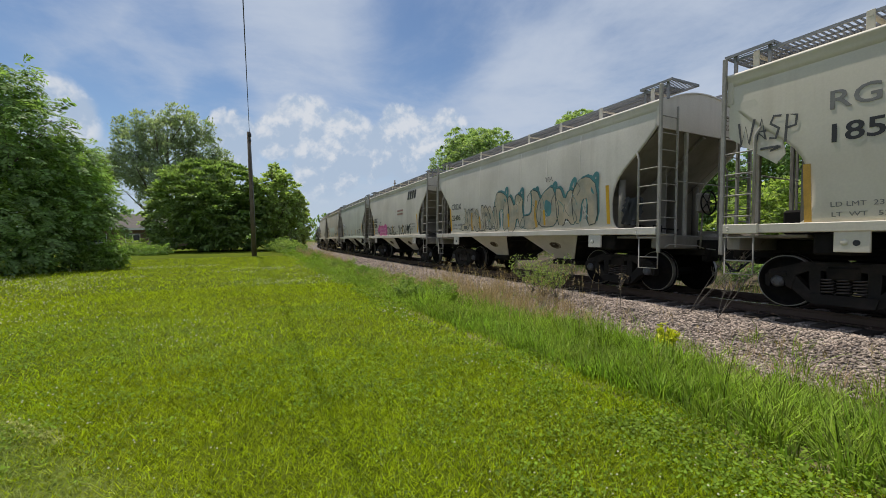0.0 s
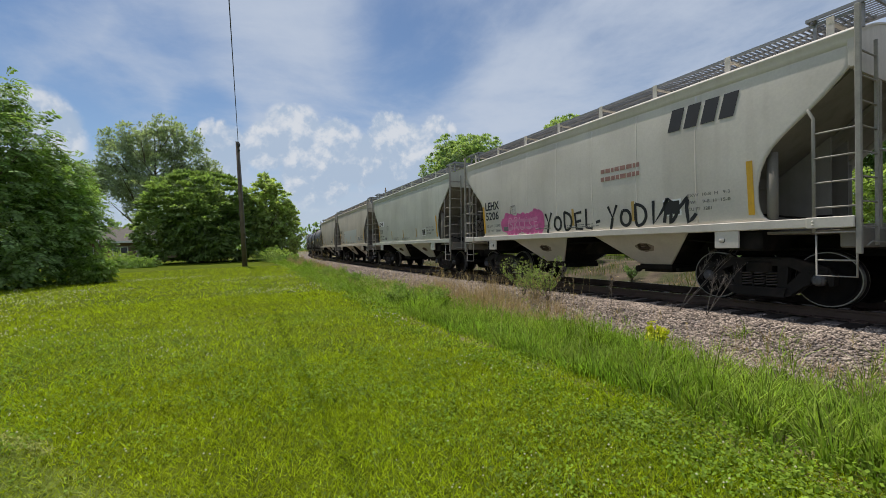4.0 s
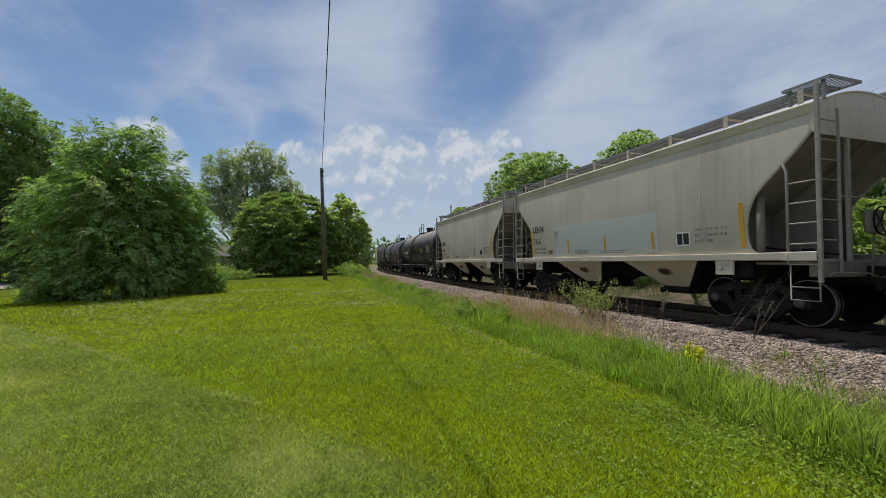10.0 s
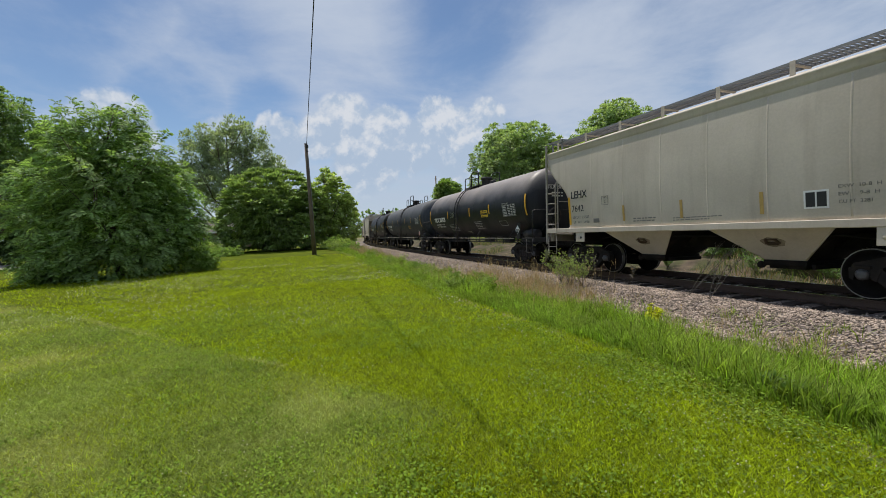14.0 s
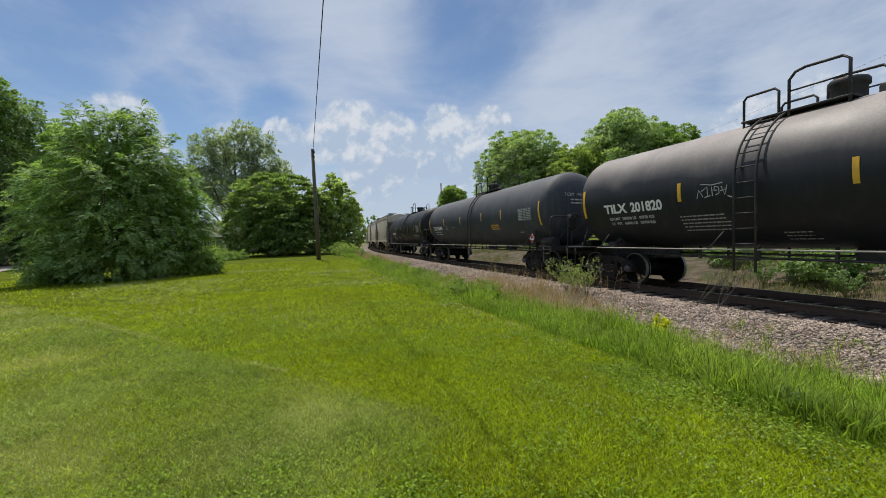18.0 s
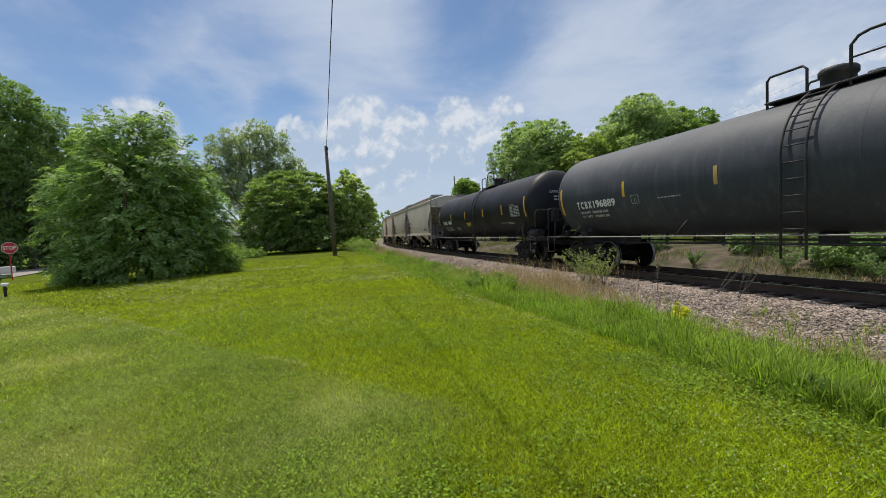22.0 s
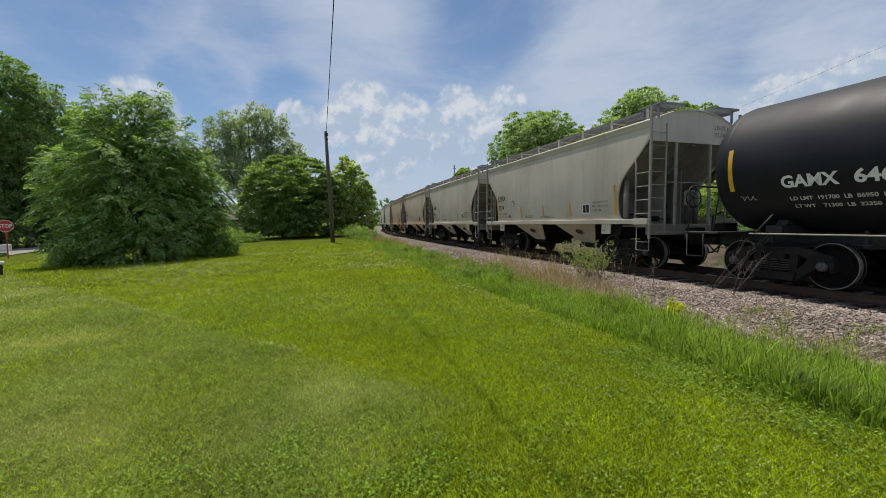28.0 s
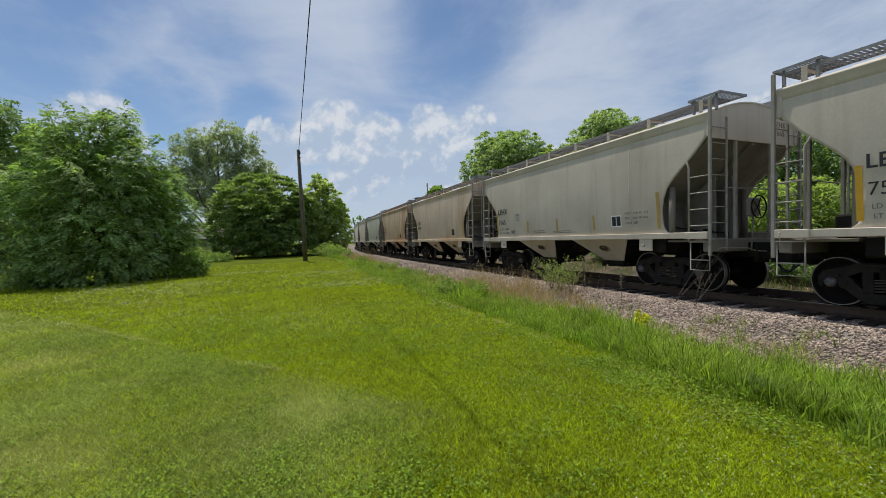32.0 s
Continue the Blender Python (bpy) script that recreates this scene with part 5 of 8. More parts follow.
    # pipework hung under the belly
    g = Geo().tube([(-hx + 1.0, -0.55, 0.88), (hx - 1.0, -0.55, 0.88)], 0.03, 6).tube([(-hx + 1.0, 0.5, 0.94), (hx - 1.0, 0.5, 0.94)], 0.03, 6)
    for x in np.linspace(-hx + 1.2, hx - 1.2, 9):
        g.box((x, -0.55, 0.99), (0.05, 0.05, 0.34)).box((x, 0.5, 1.02), (0.05, 0.05, 0.3))
    g.box((0.3, 0, 0.98), (0.4, 0.4, 0.3), b=0.04).box((2.2, 0.2, 1.0), (0.6, 0.4, 0.26), b=0.05)
    part("belly_pipe", g, "darkpaint", car, "black pipes and brake gear under the belly")
    # ladder up the side
    arc = [(ladder_x, -math.sin(a) * (TR + 0.09), TZ + math.cos(a) * (TR + 0.09)) for a in np.linspace(0.25, 1.62, 14)]
    low = [(ladder_x, -1.56, 2.2), (ladder_x, -1.56, 0.62)]
    path = arc + low
    g = Geo()
    for o in (-0.23, 0.23):
        g.tube([(p[0] + o, p[1], p[2]) for p in path], 0.026, 6)
    lad = part("ladder", g, "darkpaint", car, "black curved side ladder")
    lens = [0.0]
    for a, b in zip(path, path[1:]):
        lens.append(lens[-1] + (Vector(a) - Vector(b)).length)
    for u in np.arange(0.15, lens[-1], 0.33):
        i = max(k for k in range(len(lens)) if lens[k] <= u)
        f = (u - lens[i]) / (lens[i + 1] - lens[i])
        p = Vector(path[i]).lerp(Vector(path[i + 1]), f)
        part("rung", lambda: Geo().tube([(-0.23, 0, 0), (0.23, 0, 0)], 0.014, 6), "darkpaint", lad, key="rung46", at=pose(*p))
    # manway, valve housing and the rails round them
    top = TZ + TR
    l0, l1, t0, t1, dx = (ladder_x + v for v in deck)
    part("manway", Geo().spin([(0.0, 0.46), (0.30, 0.46), (0.33, 0.42), (0.33, 0.32), (0.29, 0.30), (0.29, 0.05), (0.27, -0.1)], (dx, 0, top), "z", 24), "darkpaint", car, "black bolted manway drum")
    part("valve_housing", Geo().spin([(0.0, 0.2), (0.17, 0.2), (0.18, 0.16), (0.18, -0.05)], (dx + 0.62, 0.1, top), "z", 18).tube([(dx + 0.95, 0, top), (dx + 0.95, 0, top + 0.22)], 0.04, 8), "darkpaint", car, "black valve housing")
    for q in (-1, 1):
        part("deck_board", Geo().box(((l0 + t1) / 2, q * 0.52, top - 0.03), (t1 - l0 + 0.1, 0.34, 0.04), b=0.008), "darkpaint", car, "black grating beside the manway")
    z1, z2 = top - 0.02, top + 0.60
    for q in (-1, 1):
        y = q * 0.66
        part("deck_rail", Geo().tube([(l0, y, z1 - 0.2), (l0, y, z2 - 0.14), (l0 + 0.07, y, z2 - 0.06), (l1 - 0.08, y, z2 - 0.06), (l1, y, z2 - 0.14), (l1, y, z1 - 0.2)], 0.028, 7), "darkpaint", car, "low black tubular deck rail")
        part("deck_rail", Geo().tube([(t0, y, z1 - 0.2), (t0, y, z2 + 0.02), (t0 + 0.12, y, z2 + 0.15), (t0 + 0.3, y, z2 + 0.19), (t1 - 0.12, y, z2 + 0.16), (t1, y, z2 + 0.06), (t1, y, z1 - 0.2)], 0.030, 7).tube([(t0, y, z2 - 0.22), (t1, y, z2 - 0.22)], 0.018, 6), "darkpaint", car, "tall black tubular deck rail")
    # hand brake at the leading end
    part("hand_brake", merge([Geo().box((ex - 0.12, -0.5, 1.98), (0.2, 0.32, 0.46), b=0.04), Geo().tube([(ex + 0.05, -0.5 + 0.28 * math.cos(a), 2.02 + 0.28 * math.sin(a)) for a in np.linspace(0, 2 * math.pi, 25)], 0.018, 6), Geo().tube([(ex - 0.12, -0.5, 1.1), (ex - 0.12, -0.5, 1.8)], 0.04, 6)] + [Geo().tube([(ex - 0.02, -0.5, 2.02), (ex + 0.05, -0.5 + 0.28 * math.cos(a), 2.02 + 0.28 * math.sin(a))], 0.011, 5) for a in np.linspace(0, 2 * math.pi, 6)[:-1]]), "darkpaint", car, "black hand brake wheel and gearbox")
    part("reservoir", Geo().tube([(ex - 1.25, -1.05, 1.27), (ex - 0.35, -1.05, 1.27)], 0.19, 14), "darkpaint", car, "black air reservoir")
    return car, wheels


def on_tank(car, mesh, mat, x, z, name="lettering", label="", height=0.3):
    """Flat paint on the lawn side of a tank, leaning with its curve at mid height."""
    zm = z + height / 2
    a = math.asin(max(-1, min(1, (zm - TZ) / TR)))
    r = TR + 0.006 + 0.55 * (1 - math.cos(height / 2 / TR)) * TR
    c = Vector((x, -math.cos(a) * r, TZ + math.sin(a) * r))
    m = Matrix.Translation(c) @ Matrix.Rotation(-a, 4, "X") @ Matrix.Translation((0, 0, -height / 2))
    return part(name, mesh, mat, car, label, at=m)


def tank_strip(car, x, z, h, mat):
    """A reflective strip that follows the tank's curve."""
    g = Geo()
    a0, a1 = math.asin((z - TZ) / TR), math.asin((z + h - TZ) / TR)
    g.sheet([[(x + u, -math.cos(a) * (TR + 0.008), TZ + math.sin(a) * (TR + 0.008)) for u in (-0.05, 0.05)] for a in np.linspace(a0, a1, 13)], smooth=False, thick=(0, 0.006, 0))
    part("reflector", g, mat, car, "yellow reflective strip")


def tank_bars(car, x, z, rows, width, h, gap, mat, seed):
    r = random.Random(seed)
    g = Geo()
    for k in range(rows):
        zz = z - k * gap
        a = math.asin((zz - TZ) / TR)
        u, end = 0.0, width * r.uniform(0.75, 1.0)
        while u < end:
            w = min(r.uniform(0.04, 0.15), end - u)
            g.box((x + u + w / 2, -math.cos(a) * (TR + 0.006), TZ + math.sin(a) * (TR + 0.006)), (w, 0.004, h), Matrix.Rotation(-a, 3, "X"))
            u += w + 0.03
    part("stencil_lines", g, mat, car, "small stencilled lines")


def placard(car, x, y, z, number="", colours=("red", "red"), ground="white"):
    """A square hazard sign standing on its corner."""
    p = part("placard", Geo().prism([(0, -0.19), (0.19, 0), (0, 0.19), (-0.19, 0)], -0.004, 0.004), ground, car, "diamond hazard placard", at=pose(x, y, z))
    part("placard_field", Geo().prism([(-0.155, 0.02), (0.155, 0.02), (0.12, 0.055), (0, 0.175), (-0.12, 0.055)], -0.006, -0.0045), colours[0], p)
    part("placard_field", Geo().prism([(0, -0.175), (0.11, -0.065), (-0.11, -0.065)], -0.006, -0.0045), colours[1], p)
    if number:
        part("placard_number", text_mesh(number, 0.085, 0.22, 0.002), "ink", p, at=pose(-0.105, -0.0065, -0.045))


def decal(car, x, z, w, h, words="", mat="decal"):
    """A yellow decal with its words and lines of unreadable text."""
    d = on_tank(car, patch_geo(w, h), mat, x, z, "decal", "yellow decal with black lines", height=h)
    if words:
        part("lettering", text_mesh(words, h * 0.16, w * 0.86), "ink", d, at=pose(w * 0.07, -0.0045, h * 0.74))
    for k, (zz, hh) in enumerate(((0.30, 0.30), (0.09, 0.07)) if words else ((0.58, 0.18), (0.20, 0.22))):
        g, u = Geo(), w * 0.08
        for n in range(7):
            g.box((u + w * 0.055, -0.0035, h * (zz + hh / 2)), (w * 0.10, 0.003, h * hh))
            u += w * 0.125
        part("decal_line", g, "ink", d, "line of black characters")


def data_panel(car, x, z, w, h, title=""):
    """A white outlined table of small figures."""
    t = 0.012
    g = merge([Geo().box((w / 2, 0, 0), (w, 0.004, t)), Geo().box((w / 2, 0, h), (w, 0.004, t)), Geo().box((0, 0, h / 2), (t, 0.004, h)), Geo().box((w, 0, h / 2), (t, 0.004, h))])
    p = on_tank(car, g, "dimwhite", x, z, "stencil_frame", "white outlined table", height=h)
    r = random.Random(int(x * 100))
    for k in range(7):
        zz = h * (0.09 + 0.137 * k)
        g = Geo()
        for u0, u1 in ((0.03, 0.36), (0.42, 0.60), (0.64, 0.78), (0.82, 0.97)):
            g.box((w * (u0 + (u1 - u0) * 0.5 * r.uniform(0.8, 1.0)), -0.001, zz), (w * (u1 - u0) * r.uniform(0.8, 0.98), 0.003, h * 0.075))
        part("table_row", g, "tablewhite", p, "row of small white figures")
    if title:
        part("lettering", text_mesh(title, 0.055, w * 0.5), "dimwhite", p, at=pose(0.04, -0.012, h + 0.03))

# ---------------------------------------------------------------- the train
PITCH, TANK = 12.674, (15.7, 18.04, 17.24)
TRAVEL = [1.49, -2.552, -6.588, -10.618, -14.642, -18.671, -22.722, -26.79, -30.857, -34.923, -38.992, -43.069, -47.157, -51.261, -55.383, -59.524, -63.682,
          -67.854, -71.992, -76.024, -79.947, -83.828, -87.751, -91.695, -95.657, -99.668, -103.682, -107.667, -111.623, -115.538, -119.405, -123.27, -127.156]
TRAIN = []


def couple(car_wheels, length):
    """Puts a car at the train's tail."""
    TRAIN.append((*car_wheels, length))
    return car_wheels[0]


def build_train():
    r = random.Random(4)
    G = "covered_hopper"
    # cream car with a painted word and a scrawled tag
    a = couple(hopper(G, "cream", "cream two-bay covered hopper railcar with a scrawled tag", 1), PITCH)
    stencil(a, text_mesh("RG", 0.28, 0.58, 0.004), "inkgrey", -4.15, 3.16, label="grey reporting mark")
    bars(a, -3.50, 3.30, 1, 0.6, 0.28, 0.5, "inkgrey", 2)
    stencil(a, text_mesh("185", 0.27, 0.60, 0.006), "ink", -4.12, 2.66, label="black car number")
    bars(a, -3.44, 2.80, 1, 0.5, 0.27, 0.5, "ink", 3)
    stencil(a, text_mesh("LD LMT  233", 0.075, 0.66), "inkgrey", -4.13, 1.68)
    stencil(a, text_mesh("LT  WT   53", 0.07, 0.64), "inkgrey", -4.12, 1.53)
    stencil(a, patch_geo(0.10, 0.92), "ochre", -4.47, 1.46, "reflector", "tall ochre strip")
    part("corner_gusset", Geo().prism([(-5.62, 3.64), (-5.62, 3.05), (-5.25, 2.75), (-4.85, 2.45), (-4.72, 2.6), (-4.8, 3.0), (-5.2, 3.64)], -1.576, -1.556), "cream", a, "cream corner gusset plate")
    tag = [[(0, .42), (.06, .02), (.14, .34), (.22, .02), (.32, .44)], [(.36, .03), (.47, .42), (.55, .05), (.38, .2), (.56, .2)], [(.84, .40), (.70, .42), (.64, .30), (.80, .20), (.74, .04), (.62, .06)], [(.92, -.05), (.95, .40), (1.12, .36), (1.10, .20), (.94, .18)]]
    for p in tag + [[(.45, -.10), (.80, -.10), (.64, -.16), (.84, -.11)]]:
        stencil(a, stroke([(u * 0.78, v) for u, v in p], 0.04), "tagink", -5.44, 2.84, "sprayed_tag", "dark grey sprayed tag stroke", lift=0.004)
    # grey car with a long sprayed mural
    b = couple(hopper(G, "pale", "pale grey covered hopper railcar with a long teal and sand mural", 2), PITCH)
    mural(b, r)
    hopper_marks(b, "CRDX", "22406", 20, False, ("yellow", "yellow", "yellow"))
    c = couple(hopper(G, "pale", "pale grey covered hopper railcar with pink and black tags", 3), PITCH)
    hopper_marks(c, "LEHX", "5206", 30, strip_lift=0.001)
    bars(c, 0.95, 2.86, 2, 1.25, 0.10, 0.19, "dullred", 33, label="faded red stencilled lines")
    tags_pink(c, random.Random(8))
    d = couple(hopper(G, "green", "greenish grey covered hopper railcar with yellow strips", 4), PITCH)
    side_patch(d, -4.36, 2.41, 0.98, 0.30, "white", "paint_patch", "fresh white paint patch")
    hopper_marks(d, "LEHX", "7719", 40)
    e = couple(hopper(G, "grey", "grey covered hopper railcar with a long repainted patch", 5), PITCH)
    side_patch(e, -2.75, 1.53, 4.75, 1.05, "patch", "paint_patch", "long pale repainted patch")
    hopper_marks(e, "LEHX", "7627", 50, True, ("yellow", "yellow", "yellow"))
    f = couple(hopper(G, "grey", "dusty grey covered hopper railcar with yellow strips", 6), PITCH)
    hopper_marks(f, "LEHX", "7642", 60)
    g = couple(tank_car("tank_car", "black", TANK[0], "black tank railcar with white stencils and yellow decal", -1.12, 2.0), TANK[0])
    on_tank(g, text_mesh("TILX", 0.26, 0.92, 0.014), "white", -5.53, 2.13, label="white reporting mark", height=0.26)
    on_tank(g, text_mesh("201820", 0.26, 1.10, 0.013), "white", -4.47, 2.13, label="white car number", height=0.26)
    on_tank(g, text_mesh("LD LMT  220000 LB   99750 KG", 0.085, 1.68, 0.003), "tablewhite", -5.40, 1.92, height=0.09)
    on_tank(g, text_mesh("LT  WT   66000 LB   29950 KG", 0.085, 1.64, 0.003), "tablewhite", -5.38, 1.78, height=0.09)
    for x, z, h in ((-6.62, 2.05, 0.88), (-2.97, 2.27, 0.46), (0.57, 2.27, 0.46), (3.08, 2.27, 0.46), (6.6, 2.05, 0.88)):
        tank_strip(g, x + 0.15, z, h, "yellow")
    tank_bars(g, -2.92, 1.90, 5, 1.42, 0.032, 0.085, "dimwhite", 4)
    tank_bars(g, 1.08, 1.95, 5, 1.0, 0.032, 0.085, "dimwhite", 5)
    tank_bars(g, -0.72, 1.46, 3, 0.65, 0.028, 0.07, "dimwhite", 7)
    decal(g, 2.25, 2.15, 0.80, 0.34, "FOR CHEMICAL EMERGENCY")
    data_panel(g, 4.72, 2.08, 1.2, 0.52, "AAR 211A100W1")
    stencil_frame(g, 4.05, 1.66, 0.70, 0.26)
    sc = random.Random(5)
    for line in ([(0, .02), (.10, .24), (.16, .03), (.03, .12), (.20, .13)], [(.34, .22), (.24, .18), (.22, .05), (.33, .02), (.36, .11), (.28, .11)], [(.43, .24), (.41, .02)], [(.48, .22), (.66, .25)], [(.57, .24), (.53, .01), (.72, .10)], [(.70, .24), (.78, .06), (.88, .26)], [(-.06, .30), (.04, .26)], [(.10, -.05), (.40, -.02), (.70, -.07)]):
        on_tank(g, stroke([(0.85 - u * 0.9 + 0.12 * v, 0.26 - v) for u, v in line], 0.022), "tablewhite", -2.42, 2.30, "sprayed_tag", "white sprayed tag stroke", height=0.2)
    on_end(g, TANK[0], text_mesh("TILX 201820", 0.15, 1.06, 0.004), 3.12, 0.1)
    tank_end_lines(g, TANK[0], 2.92)
    placard(g, 5.85, -1.335, 1.46, "2693", ("white", "ink"))
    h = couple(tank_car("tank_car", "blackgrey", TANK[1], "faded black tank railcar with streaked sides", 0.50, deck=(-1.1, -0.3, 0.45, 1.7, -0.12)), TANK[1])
    on_tank(h, text_mesh("T C B X", 0.235, 0.80, 0.013), "white", -6.65, 2.08, label="white reporting mark", height=0.24)
    on_tank(h, text_mesh("196889", 0.235, 1.06, 0.008), "white", -5.77, 2.08, label="white car number", height=0.24)
    for x, z, hh, m in ((-7.74, 1.92, 0.95, "yellow"), (-4.46, 2.31, 0.46, "yellow"), (-1.4, 2.31, 0.44, "yellowdull"), (1.75, 2.34, 0.44, "yellowdull"), (4.07, 2.33, 0.44, "yellow"), (7.48, 1.94, 0.94, "yellow")):
        tank_strip(h, x + 0.17, z, hh, m)
    stencil_frame(h, -4.00, 2.07, 0.28, 0.25)
    on_tank(h, text_mesh("C", 0.12, 0.09), "dimwhite", -3.90, 2.10, height=0.1)
    tank_bars(h, -3.03, 2.16, 1, 0.9, 0.035, 0.1, "dimwhite", 16)
    tank_bars(h, 5.67, 1.70, 1, 0.35, 0.05, 0.1, "dimwhite", 17)
    decal(h, 3.02, 1.87, 0.82, 0.26, "", "ochre")
    data_panel(h, 5.99, 2.18, 1.08, 0.50)
    on_tank(h, text_mesh("LD LMT  206400 LBS", 0.085, 1.42, 0.003), "tablewhite", -6.58, 1.90, height=0.09)
    on_tank(h, text_mesh("LT  WT   79600 LBS", 0.085, 1.38, 0.003), "tablewhite", -6.56, 1.76, height=0.09)
    placard(h, 7.03, -1.40, 1.42, "1170")
    on_end(h, TANK[1], text_mesh("TCBX  196889", 0.12, 1.0), 3.05, 0.15)
    tank_end_lines(h, TANK[1], 2.88)
    i = couple(tank_car("tank_car", "blackblue", TANK[2], "glossy black tank railcar with white stencils", 0.7, deck=(-0.65, 0.0, 0.25, 1.2, 0.5)), TANK[2])
    on_tank(i, text_mesh("GAMX", 0.235, 0.98, 0.011), "white", -6.03, 2.03, label="white reporting mark", height=0.24)
    on_tank(i, text_mesh("6460", 0.235, 0.74, 0.011), "white", -4.83, 2.03, label="white car number", height=0.24)
    on_tank(i, text_mesh("LD LMT  191700  LB  86950  KG", 0.08, 1.62, 0.003), "tablewhite", -5.94, 1.77, height=0.09)
    on_tank(i, text_mesh("LT WT    71300  LB  32350  KG", 0.08, 1.58, 0.003), "tablewhite", -5.90, 1.62, height=0.09)
    for x, z, hh in ((-7.07, 2.03, 0.92), (-4.01, 2.24, 0.47), (-1.07, 2.26, 0.45), (2.02, 2.25, 0.45), (4.61, 2.23, 0.48), (7.1, 2.03, 0.9)):
        tank_strip(i, x, z, hh, "yellow")
    on_tank(i, text_mesh("EXTERIOR HEATER PIPES", 0.05, 0.78), "dimwhite", -3.40, 1.78, height=0.05)
    on_tank(i, text_mesh("NO INLET OR OUTLET", 0.05, 0.68), "dimwhite", -3.40, 1.70, height=0.05)
    on_tank(i, text_mesh("PIPE CAPS REQUIRED", 0.05, 0.68), "dimwhite", -3.40, 1.62, height=0.05)
    on_tank(i, text_mesh("BUILT 01-1991", 0.07, 0.52), "dimwhite", 4.20, 1.79, height=0.07)
    tank_bars(i, 4.86, 1.83, 2, 0.8, 0.03, 0.06, "dimwhite", 24)
    on_tank(i, merge([stroke(scribble(random.Random(6), 0.34, 0.13, 3), 0.016)]), "dimwhite", -6.93, 1.80, "sprayed_tag", "small white tag", height=0.13)
    decal(i, -1.02, 1.80, 0.76, 0.24)
    data_panel(i, 5.62, 2.08, 0.95, 0.50, "DOT 111A100W1")
    placard(i, 6.62, -1.335, 1.46, "", ("darkpaint", "darkpaint"), "ink")
    on_end(i, TANK[2], text_mesh("GAMX  6460", 0.12, 0.85), 3.0, 0.1)
    tank_end_lines(i, TANK[2], 2.82)
    j = couple(hopper(G, "grey", "grey covered hopper railcar with bright yellow strips", 7), PITCH)
    hopper_marks(j, "LEHX", "7574", 70, True, ("yellow", "yellow", "yellow"))
    k = couple(hopper(G, "grey", "dusty grey covered hopper railcar with faded strips", 8), PITCH)
    hopper_marks(k, "LEHX", "7665", 80, True, ("yellowdull", "yellowdull", "yellowdull"))
    for paint, lab in (("tan", "tan rust-streaked covered hopper railcar"), ("rust", "rusty orange covered hopper railcar"), ("green", "greenish grey covered hopper railcar"), ("grey", "grey covered hopper railcar at the tail"), ("cream", "cream covered hopper railcar at the tail"), ("grey", "dusty covered hopper railcar at the tail")):
        n = couple(hopper(G, paint, lab, 9), PITCH)
        bars(n, -4.1, 2.6, 2, 0.8, 0.2, 0.34, "inkgrey", 91)
        stencil(n, patch_geo(0.1, 0.9), "yellowdull", 4.2, 1.62, "reflector", "dull yellow strip")
        stencil(n, patch_geo(0.4, 0.34), "ink", 2.58, 1.66, "stencil_box", "black test panel")


def stencil_frame(car, x, z, w, h):
    t = 0.014
    g = merge([Geo().box((w / 2, 0, 0), (w, 0.004, t)), Geo().box((w / 2, 0, h), (w, 0.004, t)), Geo().box((0, 0, h / 2), (t, 0.004, h)), Geo().box((w, 0, h / 2), (t, 0.004, h))])
    on_tank(car, g, "dimwhite", x, z, "stencil_frame", "white outlined panel", height=h)


def on_end(car, L, mesh, z, y):
    """Lettering on the rounded leading head."""
    rr = math.hypot(y, z - TZ)
    x = L / 2 - 0.72 - 0.62 * (1 - math.sqrt(max(0, 1 - (rr / TR) ** 2)))
    part("lettering", mesh, "tablewhite", car, at=Matrix.Translation((x + 0.03, -y - 0.55, z)) @ Matrix.Rotation(radians(90), 4, "Z"))


def tank_end_lines(car, L, z):
    """Two short rows of figures under the mark on the head, too small to read."""
    for k in range(2):
        g = Geo()
        for u, w in ((0.0, 0.16), (0.20, 0.20), (0.44, 0.10)):
            g.box((u + w / 2, 0, 0.03), (w, 0.003, 0.055))
        on_end(car, L, g.mesh("lettering"), z - 0.13 * k, -0.1)


# loose sprayed forms that spell nothing: an outline, and gaps in it
FORMS = [
    ([(0, 0), (.12, .55), (.02, .62), (.34, 1.0), (.66, .96), (.98, .55), (.86, .45), (1.0, .02), (.70, .05), (.66, .38), (.46, .36), (.38, .0)], [[(.40, .55), (.50, .78), (.64, .58)]]),
    ([(.05, .05), (.0, .95), (.30, 1.02), (.34, .70), (.62, .98), (.96, .86), (.70, .55), (1.02, .12), (.72, -.02), (.46, .30), (.34, .02)], []),
    ([(.02, .02), (.0, .88), (.30, 1.04), (.78, .98), (1.0, .72), (1.02, .20), (.86, .0), (.66, .04), (.70, .60), (.40, .66), (.36, .02)], [[(.16, .70), (.22, .86), (.32, .80)]]),
    ([(.10, .95), (.42, 1.05), (.48, .82), (.36, .34), (.96, .36), (1.04, .10), (.72, .0), (.10, .02), (-.04, .22)], []),
    ([(.16, .04), (-.02, .36), (.06, .80), (.36, 1.04), (.74, 1.0), (1.0, .70), (.96, .26), (.72, .0), (.40, -.03)], [[(.36, .36), (.34, .68), (.56, .78), (.70, .56), (.60, .30)]]),
    ([(.02, .0), (.12, .50), (.0, .98), (.34, .94), (.44, .66), (.60, 1.04), (.96, .92), (.84, .50), (1.02, .04), (.70, .02), (.56, .34), (.40, .0)], []),
]


